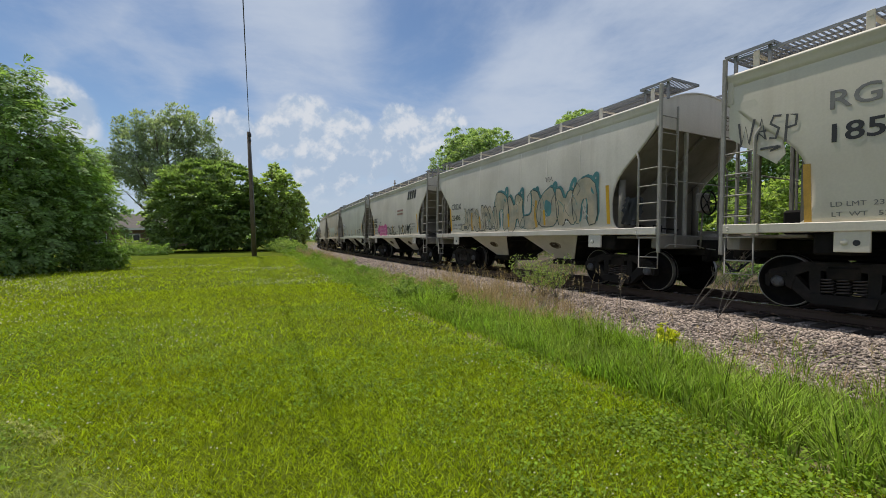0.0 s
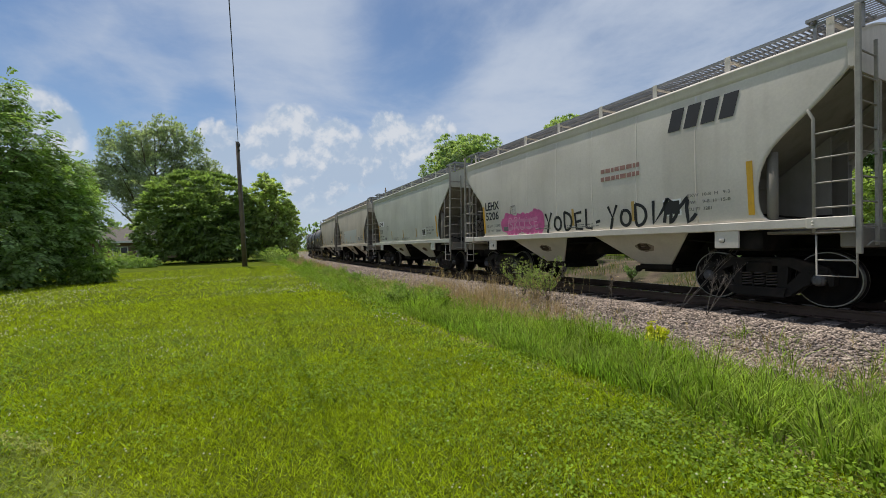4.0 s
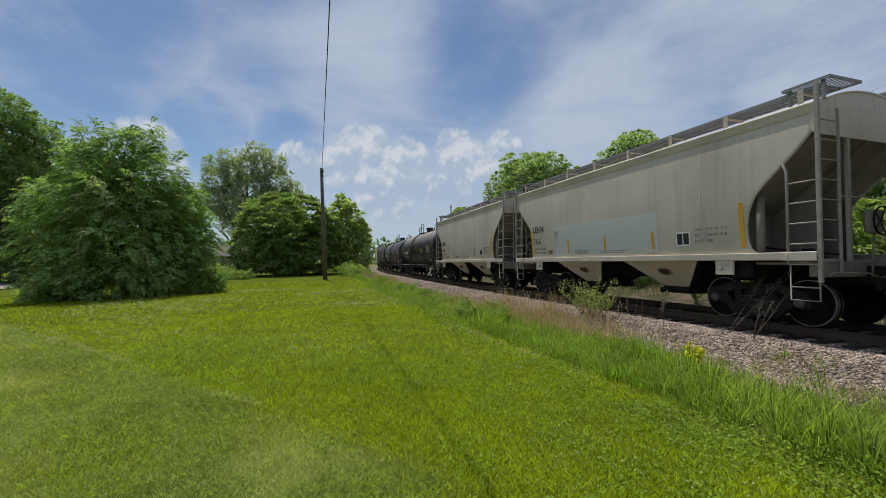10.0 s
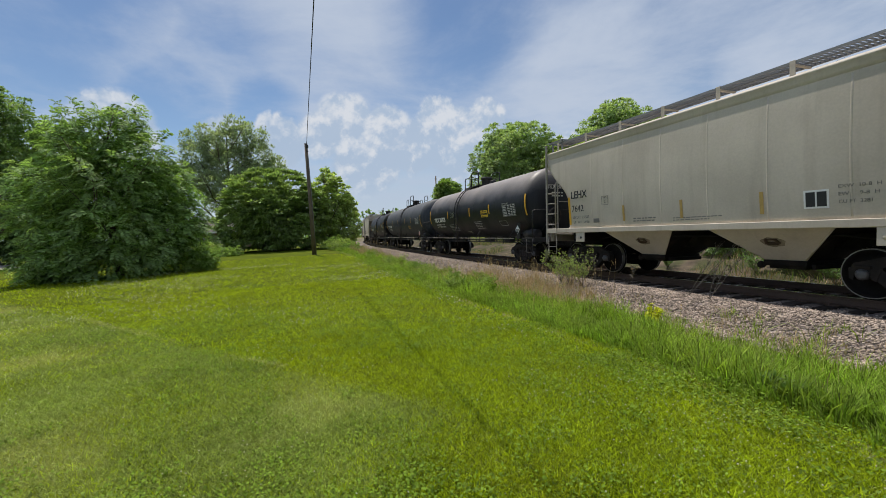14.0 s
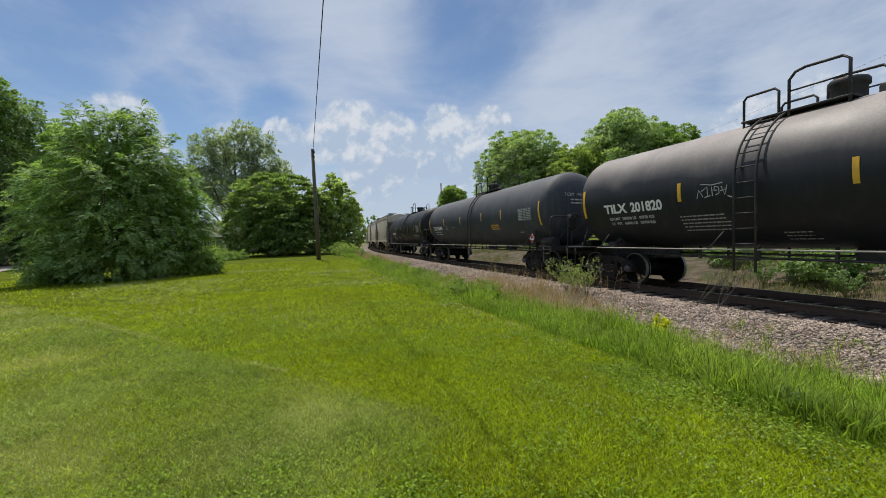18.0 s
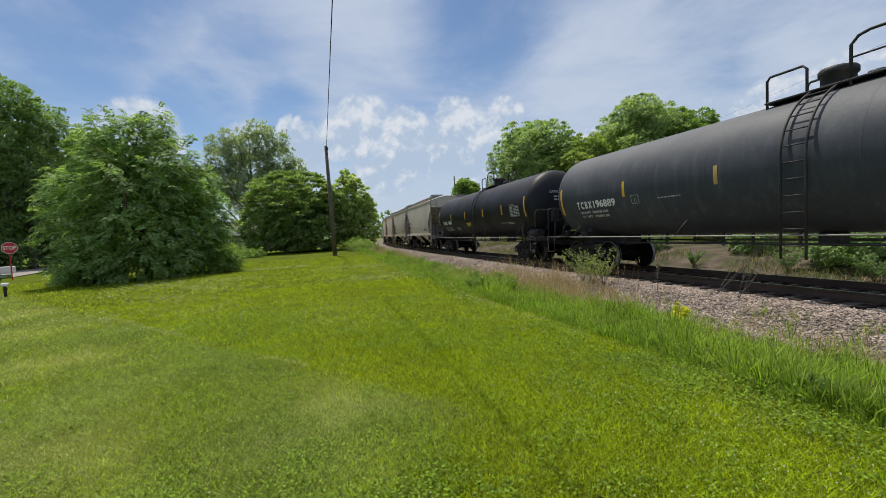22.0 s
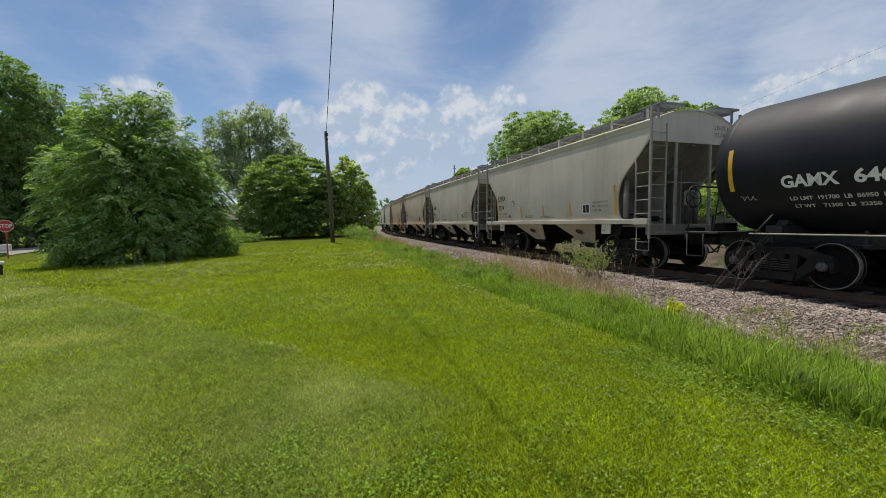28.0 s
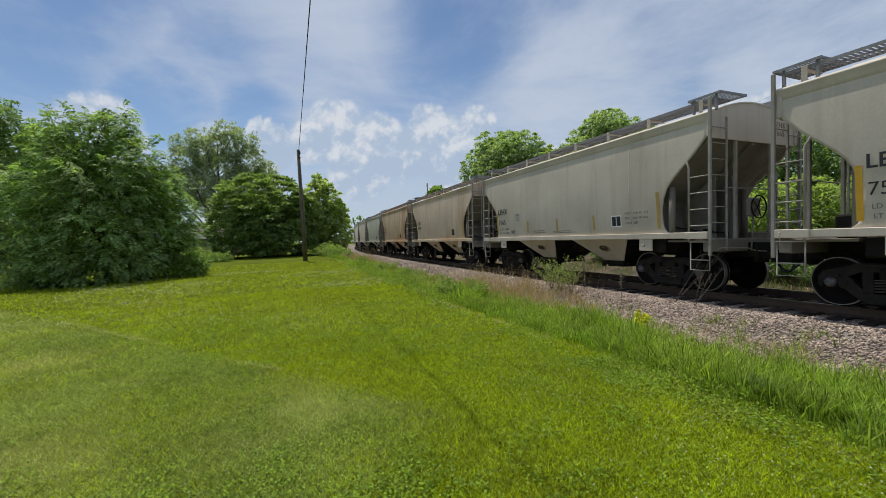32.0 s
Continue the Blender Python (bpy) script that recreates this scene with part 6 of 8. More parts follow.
def round_off(points):
    """Cuts the corners of a line twice, so that it bends."""
    for _ in range(2):
        out = [points[0]]
        for a, b in zip(points, points[1:]):
            out += [(a[0] * 0.75 + b[0] * 0.25, a[1] * 0.75 + b[1] * 0.25), (a[0] * 0.25 + b[0] * 0.75, a[1] * 0.25 + b[1] * 0.75)]
        points = out + [points[-1]]
    return points


def mural(car, r):
    """Big sprayed forms along the lower side: pale sand fills with dark edges and gaps, teal shade behind them."""
    def place(points, x, w, h, tilt, flip=False, jit=0.0):
        pts = [((1 - u if flip else u) + r.uniform(-jit, jit), v + r.uniform(-jit, jit) * 0.8) for u, v in points]
        p = [(x + u * w + tilt * v, 0.02 + v * h) for u, v in pts + pts[:1]]
        out = []
        for a, b in zip(p, p[1:]):
            out += [(a[0] * 0.78 + b[0] * 0.22, a[1] * 0.78 + b[1] * 0.22), (a[0] * 0.22 + b[0] * 0.78, a[1] * 0.22 + b[1] * 0.78)]
        return out
    x = -3.45
    for k in range(12):
        small = k < 6
        w, h = (r.uniform(0.56, 0.66), r.uniform(0.86, 0.98)) if small else (r.uniform(0.86, 1.0), r.uniform(1.08, 1.26))
        tilt = r.uniform(-0.06, 0.16)
        form, gaps = FORMS[(3, 1, 5, 3, 0, 1, 2, 5, 3, 4, 1, 2)[k]]
        flip = k % 3 != 1
        p = place(form, x, w, h, tilt, flip, 0.10)
        up = 0.0004 * k
        if not small:
            for dx, dz, q in ((0.07, 0.06, 1.0), (-0.05, 0.05, 0.96)):
                stencil(car, Geo().prism([(x + w / 2 + (a - x - w / 2) * q + dx, b * q + dz) for a, b in p], -0.0005, 0.0005), "teal", 0, 1.50, "mural_form", "teal spray shade", lift=0.0005 + up * 0.2)
            stencil(car, stroke(round_off([(x + w * 0.75, h * 0.85), (x + w * 0.92, h * 1.12), (x + w * 1.06, h * 1.16), (x + w * 1.0, h * 0.86)]), 0.10), "teal", 0, 1.50, "mural_form", "teal spray drip", lift=0.001 + up * 0.2)
        stencil(car, Geo().prism(p, -0.0005, 0.0005), "sand", 0, 1.50, "mural_form", "pale sand spray fill", lift=0.004 + up)
        ring, u = p + p[:2], 0
        while u < len(ring) - 2:
            n = r.randint(3, 7)
            stencil(car, stroke(ring[u:u + n + 1], r.uniform(0.012, 0.034)), "tagink" if small or r.random() < 0.4 else "darkteal", 0, 1.50, "mural_form", "dark spray edge", lift=0.0055 + up)
            u += n + (1 if r.random() < 0.35 else 0)
        for gap in gaps:
            stencil(car, Geo().prism(place(gap, x, w, h, tilt, flip, 0.05), -0.0005, 0.0005), "inkgrey" if small else "teal", 0, 1.50, "mural_form", "dark sprayed gap", lift=0.006 + up)
        if k in (1, 8):
            stencil(car, stroke(round_off([(x + w * 0.86, 0.06), (x + w * 0.78, h * 0.4), (x + w * 0.92, h * 0.8)]), 0.10), "ochre", 0, 1.50, "mural_form", "ochre spray fill", lift=0.0062 + up)
        for n in range(3):
            u, v = r.uniform(0.15, 0.85), r.uniform(0.2, 0.8)
            line = round_off([(x + u * w, v * h), (x + (u + r.uniform(-0.2, 0.2)) * w, (v + 0.14) * h), (x + (u + r.uniform(-0.3, 0.3)) * w, (v + 0.30) * h)])
            stencil(car, stroke(line, r.uniform(0.012, 0.03)), ("inkgrey", "teal", "palespray")[n], 0, 1.50, "mural_form", "thin sprayed line", lift=0.0066 + up)
        x += w * (0.70 if small else 0.86)
    stencil(car, stroke(scribble(random.Random(3), 0.36, 0.16, 3), 0.018), "tagink", 1.9, 2.86, "sprayed_tag", "small dark tag", lift=0.012)
    for n in range(3):
        part("sprayed_tag", stroke(scribble(random.Random(30 + n), 0.45, 0.42, 4), 0.10), "ink", car, "black sprayed splash on the slope sheet", at=pose(4.62 + 0.05 * n, -1.466 - 0.001 * n, 1.52 + 0.12 * n))


def tags_pink(car, r):
    for k in range(10):
        cx, cz = 0.14 + k * 0.20, 0.33 + 0.05 * math.sin(k * 1.7)
        tall = 0.24 if k == 0 else 0.36 + 0.03 * math.sin(k)
        blob = Geo().prism([(cx + 0.22 * math.cos(a) * r.uniform(0.85, 1.1), cz + tall * math.sin(a) * r.uniform(0.88, 1.05)) for a in np.linspace(0, 2 * math.pi, 15)[:-1]][::-1], -0.0008, 0.001)
        stencil(car, blob, "pink", -3.32, 1.46, "sprayed_tag", "pink sprayed bubble", lift=0.004 + 0.0002 * k)
        if k > 1:
            under = round_off([(cx - 0.10, 0.02), (cx - 0.06, -0.07), (cx + 0.06, -0.07), (cx + 0.11, 0.02)])
            stencil(car, stroke(under, 0.022), "lightpink", -3.32, 1.50, "sprayed_tag", "light pink scalloped edge", lift=0.0075)
    # bands of lighter and darker spray, and pale looping outlines over them
    for k, (z, h) in enumerate(((0.42, 0.10), (0.20, 0.07))):
        stencil(car, stroke(round_off([(0.35, z), (0.9, z + 0.04), (1.4, z - 0.02), (1.85, z + 0.05)]), h), "midpink", -3.32, 1.46, "sprayed_tag", "lighter pink spray band", lift=0.0072 + 0.0003 * k)
    loops = [[(.0, .05), (.02, .42), (.16, .46), (.20, .34), (.06, .26), (.22, .20), (.20, .06), (.0, .05)], [(.30, .04), (.30, .44), (.44, .46), (.48, .32), (.32, .24), (.50, .04)], [(.58, .44), (.56, .12), (.68, .03), (.80, .12), (.80, .44)], [(.88, .40), (1.0, .46), (1.12, .36), (1.0, .24), (1.14, .14), (1.02, .03), (.88, .10)], [(1.24, .44), (1.24, .04), (1.42, .06)], [(1.24, .25), (1.36, .26)], [(1.24, .44), (1.42, .45)]]
    for p in loops:
        stencil(car, stroke(round_off([(u * 1.05, v) for u, v in p]), 0.026), "lightpink", -2.95, 1.56, "sprayed_tag", "light pink outline", lift=0.009)
    letters = [[(0, .45), (.1, .22), (.22, .46)], [(.1, .22), (.04, 0)], [(.36, .34), (.30, .22), (.32, .10), (.42, .04), (.52, .10), (.54, .24), (.48, .34), (.36, .34)], [(.66, .44), (.64, .02), (.82, .06), (.9, .22), (.84, .38), (.66, .44)], [(1.2, .4), (1.0, .38), (1.02, .05), (1.22, .04)], [(1.02, .2), (1.18, .22)], [(1.34, .46), (1.32, .06), (1.5, .04)], [(1.6, .16), (1.72, .18)]]
    more = [[(a + 1.95, b) for a, b in p] for p in letters[:4]]
    more += [[(3.0, .46), (2.98, .05), (3.2, .3), (3.28, .48), (3.2, .06)], scribble_at(r, 3.2, 0.6, 0.5)]
    for n, p in enumerate(letters + more):
        line = [(u * 1.16, v * 1.22) for u, v in p]
        stencil(car, stroke(round_off(line) if n in (2, 3, 10, 11) else line, 0.072), "ink", -1.12, 1.46, "sprayed_tag", "black sprayed scrawl stroke", lift=0.004)
    # slanted dark logo shapes high on the side
    for x in (0, 0.34, 0.68, 1.02):
        stencil(car, Geo().prism([(x, 0), (x + 0.26, 0), (x + 0.36, 0.44), (x + 0.10, 0.44)], -0.001, 0.001), "ink", 2.72, 3.37, "logo_block", "slanted dark logo block", lift=0.002)


def scribble_at(r, x, w, h):
    return [(x + a, b) for a, b in scribble(r, w, h, 2)]


build_train()


# ---------------------------------------------------------------- plants
def unit(v):
    return v / (np.linalg.norm(v, axis=-1, keepdims=True) + 1e-9)


def leaf_quads(r, centres, outward, size, n_each, spreadr, flat=0.55, droop=0.3, aspect=0.5):
    """Small leaves scattered round centres: an array of four-cornered faces."""
    k = len(centres)
    c = np.repeat(centres, n_each, 0) + r.normal(0, 1, (k * n_each, 3)) * np.repeat(spreadr, n_each)[:, None] * np.array([1, 1, 0.6])
    n = len(c)
    o = np.repeat(outward, n_each, 0) + r.normal(0, 0.55, (n, 3))
    o[:, 2] -= droop
    o = unit(o)
    side = unit(np.cross(o, r.normal(0, flat, (n, 3)) + np.array([0, 0, 1.0])))
    s = (size * r.uniform(0.6, 1.3, n))[:, None]
    return np.stack([c - o * s, c + side * s * aspect, c + o * s, c - side * s * aspect], 1)


def clump_leaves(r, c, out, rc, per, leaf, thick=0.6, droop=0.4, aspect=0.5, lift=0.5):
    """Leaves over the outer and upper side of rounded clumps."""
    k = len(c)
    n = k * per
    C, O, R = np.repeat(c, per, 0), np.repeat(out, per, 0), np.repeat(rc, per)[:, None]
    d = unit(unit(r.normal(0, 1, (n, 3))) + 0.45 * O + np.array([0, 0, lift]))
    p = C + d * R * np.array([1, 1, thick]) * r.uniform(0.45, 1.08, (n, 1))
    o = d * 0.7 + O * 0.5 + r.normal(0, 0.35, (n, 3))
    o[:, 2] -= droop
    o = unit(o)
    side = unit(np.cross(o, d * 0.8 + O * 0.4 + np.array([0, 0, 0.7]) + r.normal(0, 0.35, (n, 3))))
    s = (leaf * r.uniform(0.65, 1.3, n))[:, None]
    return np.stack([p - o * s, p + side * s * aspect + o * s * 0.15, p + o * s, p - side * s * aspect + o * s * 0.15], 1)


def skin(r, blobs, total, inner=0.8, noise_k=0.15, floor=0.2):
    """Places near the outer skin of overlapping blobs (x, y, z, rx, ry, rz), with the direction outward."""
    area = np.array([b[3] * b[4] + b[4] * b[5] for b in blobs])
    cs, ds = [], []
    for b, share in zip(blobs, area / area.sum()):
        n = max(4, int(total * share))
        i = np.arange(n) + r.uniform(0, 1)
        zz = np.clip(1 - 2 * (i % n + 0.5) / n, -1, 1)
        a = i * 2.399963 + r.normal(0, 0.25, n)
        d = np.stack([np.cos(a) * np.sqrt(1 - zz * zz), np.sin(a) * np.sqrt(1 - zz * zz), zz], -1)
        lump = 1 + noise_k * np.sin(d[:, 0] * 5 + b[0]) * np.sin(d[:, 1] * 5 + b[1] * 2) + noise_k * 0.7 * np.sin(d[:, 2] * 7 + d[:, 0] * 4)
        c = np.array(b[:3]) + d * (r.uniform(inner, 1.03, n) * lump)[:, None] * np.array(b[3:])
        buried = np.zeros(n, bool)
        for q in blobs:
            if q is not b:
                buried |= (((c - np.array(q[:3])) / np.array(q[3:])) ** 2).sum(1) < 0.42
        ok = (c[:, 2] > floor) & ~buried
        cs.append(c[ok])
        ds.append(d[ok])
    return np.concatenate(cs), np.concatenate(ds)


def crown_mesh(name, blobs, clumps, per, leaf, seed, rc=0.8, thick=0.6, droop=0.4, aspect=0.5, inner=0.8, lift=0.5, core=0.25, floor=0.2, rough=0.15):
    """A crown of rounded leaf clumps on the skins of blobs, with a thinner core behind them."""
    r = np.random.default_rng(seed)
    c, d = skin(r, blobs, clumps, inner, rough, floor)
    out = [clump_leaves(r, c, d, rc * r.uniform(0.6, 1.35, len(c)), per, leaf, thick, droop, aspect, lift)]
    if core:
        small = [(*b[:3], b[3] * 0.6, b[4] * 0.6, b[5] * 0.6) for b in blobs]
        c, d = skin(r, small, int(clumps * core), 0.5, floor=floor)
        out.append(clump_leaves(r, c, d, rc * 1.5 * r.uniform(0.6, 1.35, len(c)), per, leaf * 1.2, 0.8, droop, aspect, 0.2))
    return quads(name, np.concatenate(out))


def frond_crown(name, blobs, count, length, seed, pairs=7, floor=0.3):
    """A crown of feathered fronds that rise, spread and droop at their ends."""
    r = np.random.default_rng(seed)
    c, d = skin(r, blobs, count, 0.78, 0.2, floor)
    k = len(c)
    reps = 3
    c = np.repeat(c, reps, 0) + r.normal(0, 0.10, (k * reps, 3))
    h = np.repeat(d, reps, 0) * np.array([1, 1, 0.35]) + r.normal(0, 0.55, (k * reps, 3)) * np.array([1, 1, 0.5])
    h = unit(h)
    n = len(c)
    L = length * r.uniform(0.6, 1.25, n)
    up = np.array([0, 0, 1.0])
    side = unit(np.cross(h, up + r.normal(0, 0.3, (n, 3))))
    out = []
    for j in range(pairs):
        t = (j + 0.6) / pairs
        p = c + h * (L * t)[:, None] + up * (L * (0.28 * t - 0.62 * t * t))[:, None]
        f = unit(h + up * (0.28 - 1.24 * t))
        w = 0.42 * L * (0.55 + 0.9 * t * (1.15 - t)) * r.uniform(0.85, 1.15, n)
        for q in (-1, 1):
            o = unit(side * q + f * 0.45 - up * 0.22 + r.normal(0, 0.12, (n, 3)))
            s = unit(np.cross(o, np.cross(f, side * q) + r.normal(0, 0.15, (n, 3))))
            e = np.cross(np.cross(f, side), o)
            b = unit(e) * (w * 0.21)[:, None]
            m = p + o * (w * 0.5)[:, None]
            out.append(np.stack([p, m + b, p + o * w[:, None], m - b], 1))
    core = [(*b[:3], b[3] * 0.55, b[4] * 0.55, b[5] * 0.55) for b in blobs]
    c, d = skin(r, core, count // 5, 0.4, floor=floor)
    out.append(clump_leaves(r, c, d, 0.6 * r.uniform(0.6, 1.35, len(c)), 12, 0.14, 0.8, 0.4, 0.4, 0.2))
    return quads(name, np.concatenate(out))


def trunk_geo(h, r0, limbs, seed, lean=(0, 0), reach=1.0):
    r = random.Random(seed)
    g = Geo()
    path = [(lean[0] * t + 0.08 * math.sin(t * 5 + seed), lean[1] * t + 0.08 * math.cos(t * 4 + seed), h * t) for t in (0, 0.05, 0.2, 0.4, 0.6, 0.8, 1.0)]
    g.tube(path, [r0 * 1.35, r0, r0 * 0.85, r0 * 0.7, r0 * 0.5, r0 * 0.32, r0 * 0.12], 10)
    for k in range(limbs):
        t = 0.16 + 0.66 * k / max(1, limbs - 1)
        a = k * 2.4 + seed
        ln = h * r.uniform(0.28, 0.42) * (1.1 - 0.5 * t) * reach
        p0 = Vector((lean[0] * t, lean[1] * t, h * t))
        p1 = p0 + Vector((math.cos(a) * ln * 0.5, math.sin(a) * ln * 0.5, ln * 0.42))
        p2 = p0 + Vector((math.cos(a + 0.2) * ln, math.sin(a + 0.2) * ln, ln * 1.0))
        g.tube([p0, p1, p2], [r0 * 0.45 * (1.1 - t), r0 * 0.3 * (1.1 - t), r0 * 0.08], 7)
        for w in (-0.6, 0.5):
            p3 = p1 + Vector((math.cos(a + w) * ln * 0.45, math.sin(a + w) * ln * 0.45, ln * 0.5))
            g.tube([p1, p3], [r0 * 0.2 * (1.1 - t), r0 * 0.05], 5, cap=False)
    return g


def tree(name, at, label, category, trunk, crown, leaf_mat, turn=0.0):
    x, y = at
    t = thing(name, label, category, pose(x, y, float(ground_z(x, y)) - 0.03, 0, 0, turn))
    if trunk is not None:
        part("trunk", trunk, "bark", t, "grey-brown tapered trunk with limbs")
    part("crown", crown, leaf_mat, t, "leafy crown with gaps")
    return t


def full_blobs(seed, h, w, n=13, low=0.12):
    """One broad crown of height h and half width w: a heart and uneven lobes round and over it."""
    r = random.Random(seed)
    mid = h * (low + 1) / 2
    half = h * (1 - low) / 2
    out = [(0, 0, mid, w * 0.70, w * 0.70, half * 0.74)]
    for k in range(n):
        zz = 1 - 1.75 * (k + 0.5) / n
        a = k * 2.39996 + r.uniform(-0.4, 0.4)
        q = math.sqrt(max(0, 1 - zz * zz))
        s = w * r.uniform(0.30, 0.46)
        out.append((math.cos(a) * q * (w - s), math.sin(a) * q * (w - s), mid + zz * (half - s * 0.85), s, s, s * 0.85))
    return out


def build_trees():
    # the spreading tree on the lawn, its skirt down to the grass
    B = [(0.0, 0.0, 7.2, 1.29, 1.29, 1.2), (-1.04, 0.32, 6.3, 1.38, 1.38, 1.2), (1.12, -0.24, 6.0, 1.38, 1.38, 1.2), (-2.08, 0.0, 4.5, 1.46, 1.55, 1.3), (2.0, 0.16, 4.4, 1.38, 1.46, 1.3), (0.16, -1.2, 4.7, 1.81, 1.55, 1.5), (0.0, 1.12, 4.6, 1.98, 1.63, 1.7), (-2.56, -0.32, 2.7, 1.29, 1.38, 1.1), (2.56, -0.4, 2.5, 1.12, 1.29, 1.1), (0.24, -1.76, 2.4, 1.89, 1.2, 1.2)]
    B += [(-1.28, -1.52, 1.2, 1.29, 0.95, 0.7), (1.36, -1.36, 1.2, 1.12, 0.95, 0.8), (2.96, 0.48, 1.0, 0.69, 0.69, 0.7), (-1.52, 0.48, 8.0, 0.43, 0.43, 0.7), (0.0, 0.0, 3.0, 2.24, 2.06, 2.0), (0.16, -2.08, 0.9, 1.89, 0.77, 0.8), (-2.24, -1.12, 0.8, 1.12, 1.03, 0.8), (2.08, 0.16, 0.9, 1.03, 1.2, 0.8), (0.72, 0.32, 7.9, 0.69, 0.69, 0.7), (3.35, 0.6, 3.1, 0.85, 0.85, 0.85), (3.6, 0.4, 2.1, 0.6, 0.6, 0.6), (2.75, 0.4, 4.9, 0.75, 0.75, 0.8)]
    tree("broadleaf_tree", (-19.2, 19.0), "spreading green locust tree with drooping leaf sprays on the lawn", "tree", trunk_geo(7.6, 0.17, 11, 2), frond_crown("crown", B, 2300, 0.56, 11, 7), "leaf_f", 40)
    # dome of dark layered leaves and the lighter one beside it
    D = [(0, 0, 3.6, 5.2, 5.0, 5.3)]
    tree("domed_tree", (-25.0, 44.3), "dense dome-shaped dark green tree in layered foliage", "tree", trunk_geo(5.5, 0.25, 6, 5), crown_mesh("crown", D, 430, 80, 0.19, 12, 0.80, 0.34, 0.3, 0.5, 0.95, 0.9, 0.7, rough=0.05), "leaf_e", 15)
    E = [(0, 0, 5.6, 2.6, 2.6, 2.8), (1.4, 0.3, 4.2, 2.6, 2.6, 2.3), (-1.4, 0.3, 4.5, 2.4, 2.4, 2.4), (0.6, -0.8, 2.2, 3.0, 2.5, 2.0), (0.2, 0, 8.2, 0.8, 0.8, 1.0), (2.6, 0, 5.3, 1.1, 1.2, 1.0), (1.2, 0.2, 7.4, 0.8, 0.8, 0.9)]
    tree("broadleaf_tree", (-19.6, 47.3), "light green bushy tree with large leaves beside the dome", "tree", trunk_geo(7.5, 0.16, 7, 8), crown_mesh("crown", E, 420, 34, 0.19, 13, 0.42, 0.7, 0.45, 0.6, 0.8), "leaf_g", 70)
    # tall airy tree behind
    W = [(0.0, 0.0, 18.3, 2.5, 2.5, 3.3), (-4.8, 0.0, 15.4, 2.5, 2.5, 3.5), (5.1, 0.0, 16.2, 2.5, 2.5, 3.3), (-2.3, 1.7, 17.7, 2.3, 2.3, 3.1), (2.5, -1.1, 18.9, 2.1, 2.1, 3.1), (-2.9, -2.2, 10.9, 3.2, 3.0, 2.5), (3.7, -2.2, 11.0, 3.2, 3.0, 2.5), (7.8, 0.0, 13.5, 2.1, 2.3, 2.5), (-7.6, 0.0, 12.1, 2.2, 2.3, 2.5), (0.9, 0.0, 21.4, 0.9, 0.9, 1.7), (-6.0, 0.6, 18.9, 1.0, 1.0, 1.6), (5.8, 0.0, 19.6, 1.0, 1.0, 1.6), (0.0, 0.0, 7.8, 4.1, 3.4, 2.3), (0.0, 0.0, 14.4, 4.0, 3.6, 3.2), (-4.6, 0.4, 12.6, 2.8, 2.6, 2.6), (4.6, 0.0, 13.2, 2.8, 2.6, 2.6), (-3.6, 0.0, 20.0, 1.0, 1.0, 1.6), (3.4, 0.3, 20.9, 0.9, 0.9, 1.5)]
    tree("cottonwood_tree", (-46.8, 69.5), "tall airy silvery green cottonwood tree behind the house", "tree", trunk_geo(20, 0.42, 16, 3, reach=0.9), crown_mesh("crown", W, 1700, 24, 0.21, 14, 0.75, 1.1, 0.15, 0.5, 0.5, 0.6, 0.0), "leaf_c", 30)
    # trees behind the track
    for n, (x, y, h, w, m, sd) in enumerate(((2.8, 60.0, 16.4, 7.0, "leaf_m", 21), (9.4, 56.0, 12.6, 4.9, "leaf_d", 25), (15.6, 56.5, 17.2, 6.3, "leaf_m", 23), (21.3, 58.0, 15.2, 5.0, "leaf_a", 28), (-9.5, 82, 11.5, 3.0, "leaf_a", 24), (6.0, 70.0, 13.0, 6.0, "leaf_b", 29))):
        tree("maple_tree", (x, y), "full rounded green maple tree behind the railway", "tree", trunk_geo(h * 0.78, 0.3, 8, sd, reach=0.7), crown_mesh("crown", full_blobs(sd, h, w, 18), 860, 60, 0.16, sd, 0.66, 0.62, 0.45, 0.55, 0.85, core=0.45), m, sd * 20)
    # shrubs and darker trees on the bank behind the track
    for n, (x, y, h, w, m, sd) in enumerate(((16.5, 25.0, 4.2, 3.0, "leaf_d", 31), (21.5, 24.0, 4.6, 3.2, "leaf_d", 32), (12.5, 29.0, 3.6, 2.6, "leaf_d", 33), (28.0, 22.0, 4.2, 3.4, "leaf_d", 37))):
        tree("roadside_shrub", (x, y), "bright yellow-green leafy shrub on the far bank", "shrub", None, crown_mesh("crown", full_blobs(sd, h, w, 11, -0.1), 260, 44, 0.12, sd, 0.42, 0.65, 0.45, 0.5), m, sd * 31)
    for n, (x, y, h, w, m, sd) in enumerate(((31.0, 38.5, 11.8, 6.8, "leaf_b", 34), (38.0, 31.0, 10.0, 6.0, "leaf_b", 35), (23.5, 43.0, 8.5, 4.6, "leaf_b", 36), (46.0, 22.0, 10.5, 6.0, "leaf_b", 38))):
        tree("broadleaf_tree", (x, y), "dark green broadleaf tree on the far bank", "tree", trunk_geo(h * 0.78, 0.25, 7, sd, reach=0.7), crown_mesh("crown", full_blobs(sd, h, w, 15), 760, 50, 0.15, sd, 0.60, core=0.4), m, sd * 17)
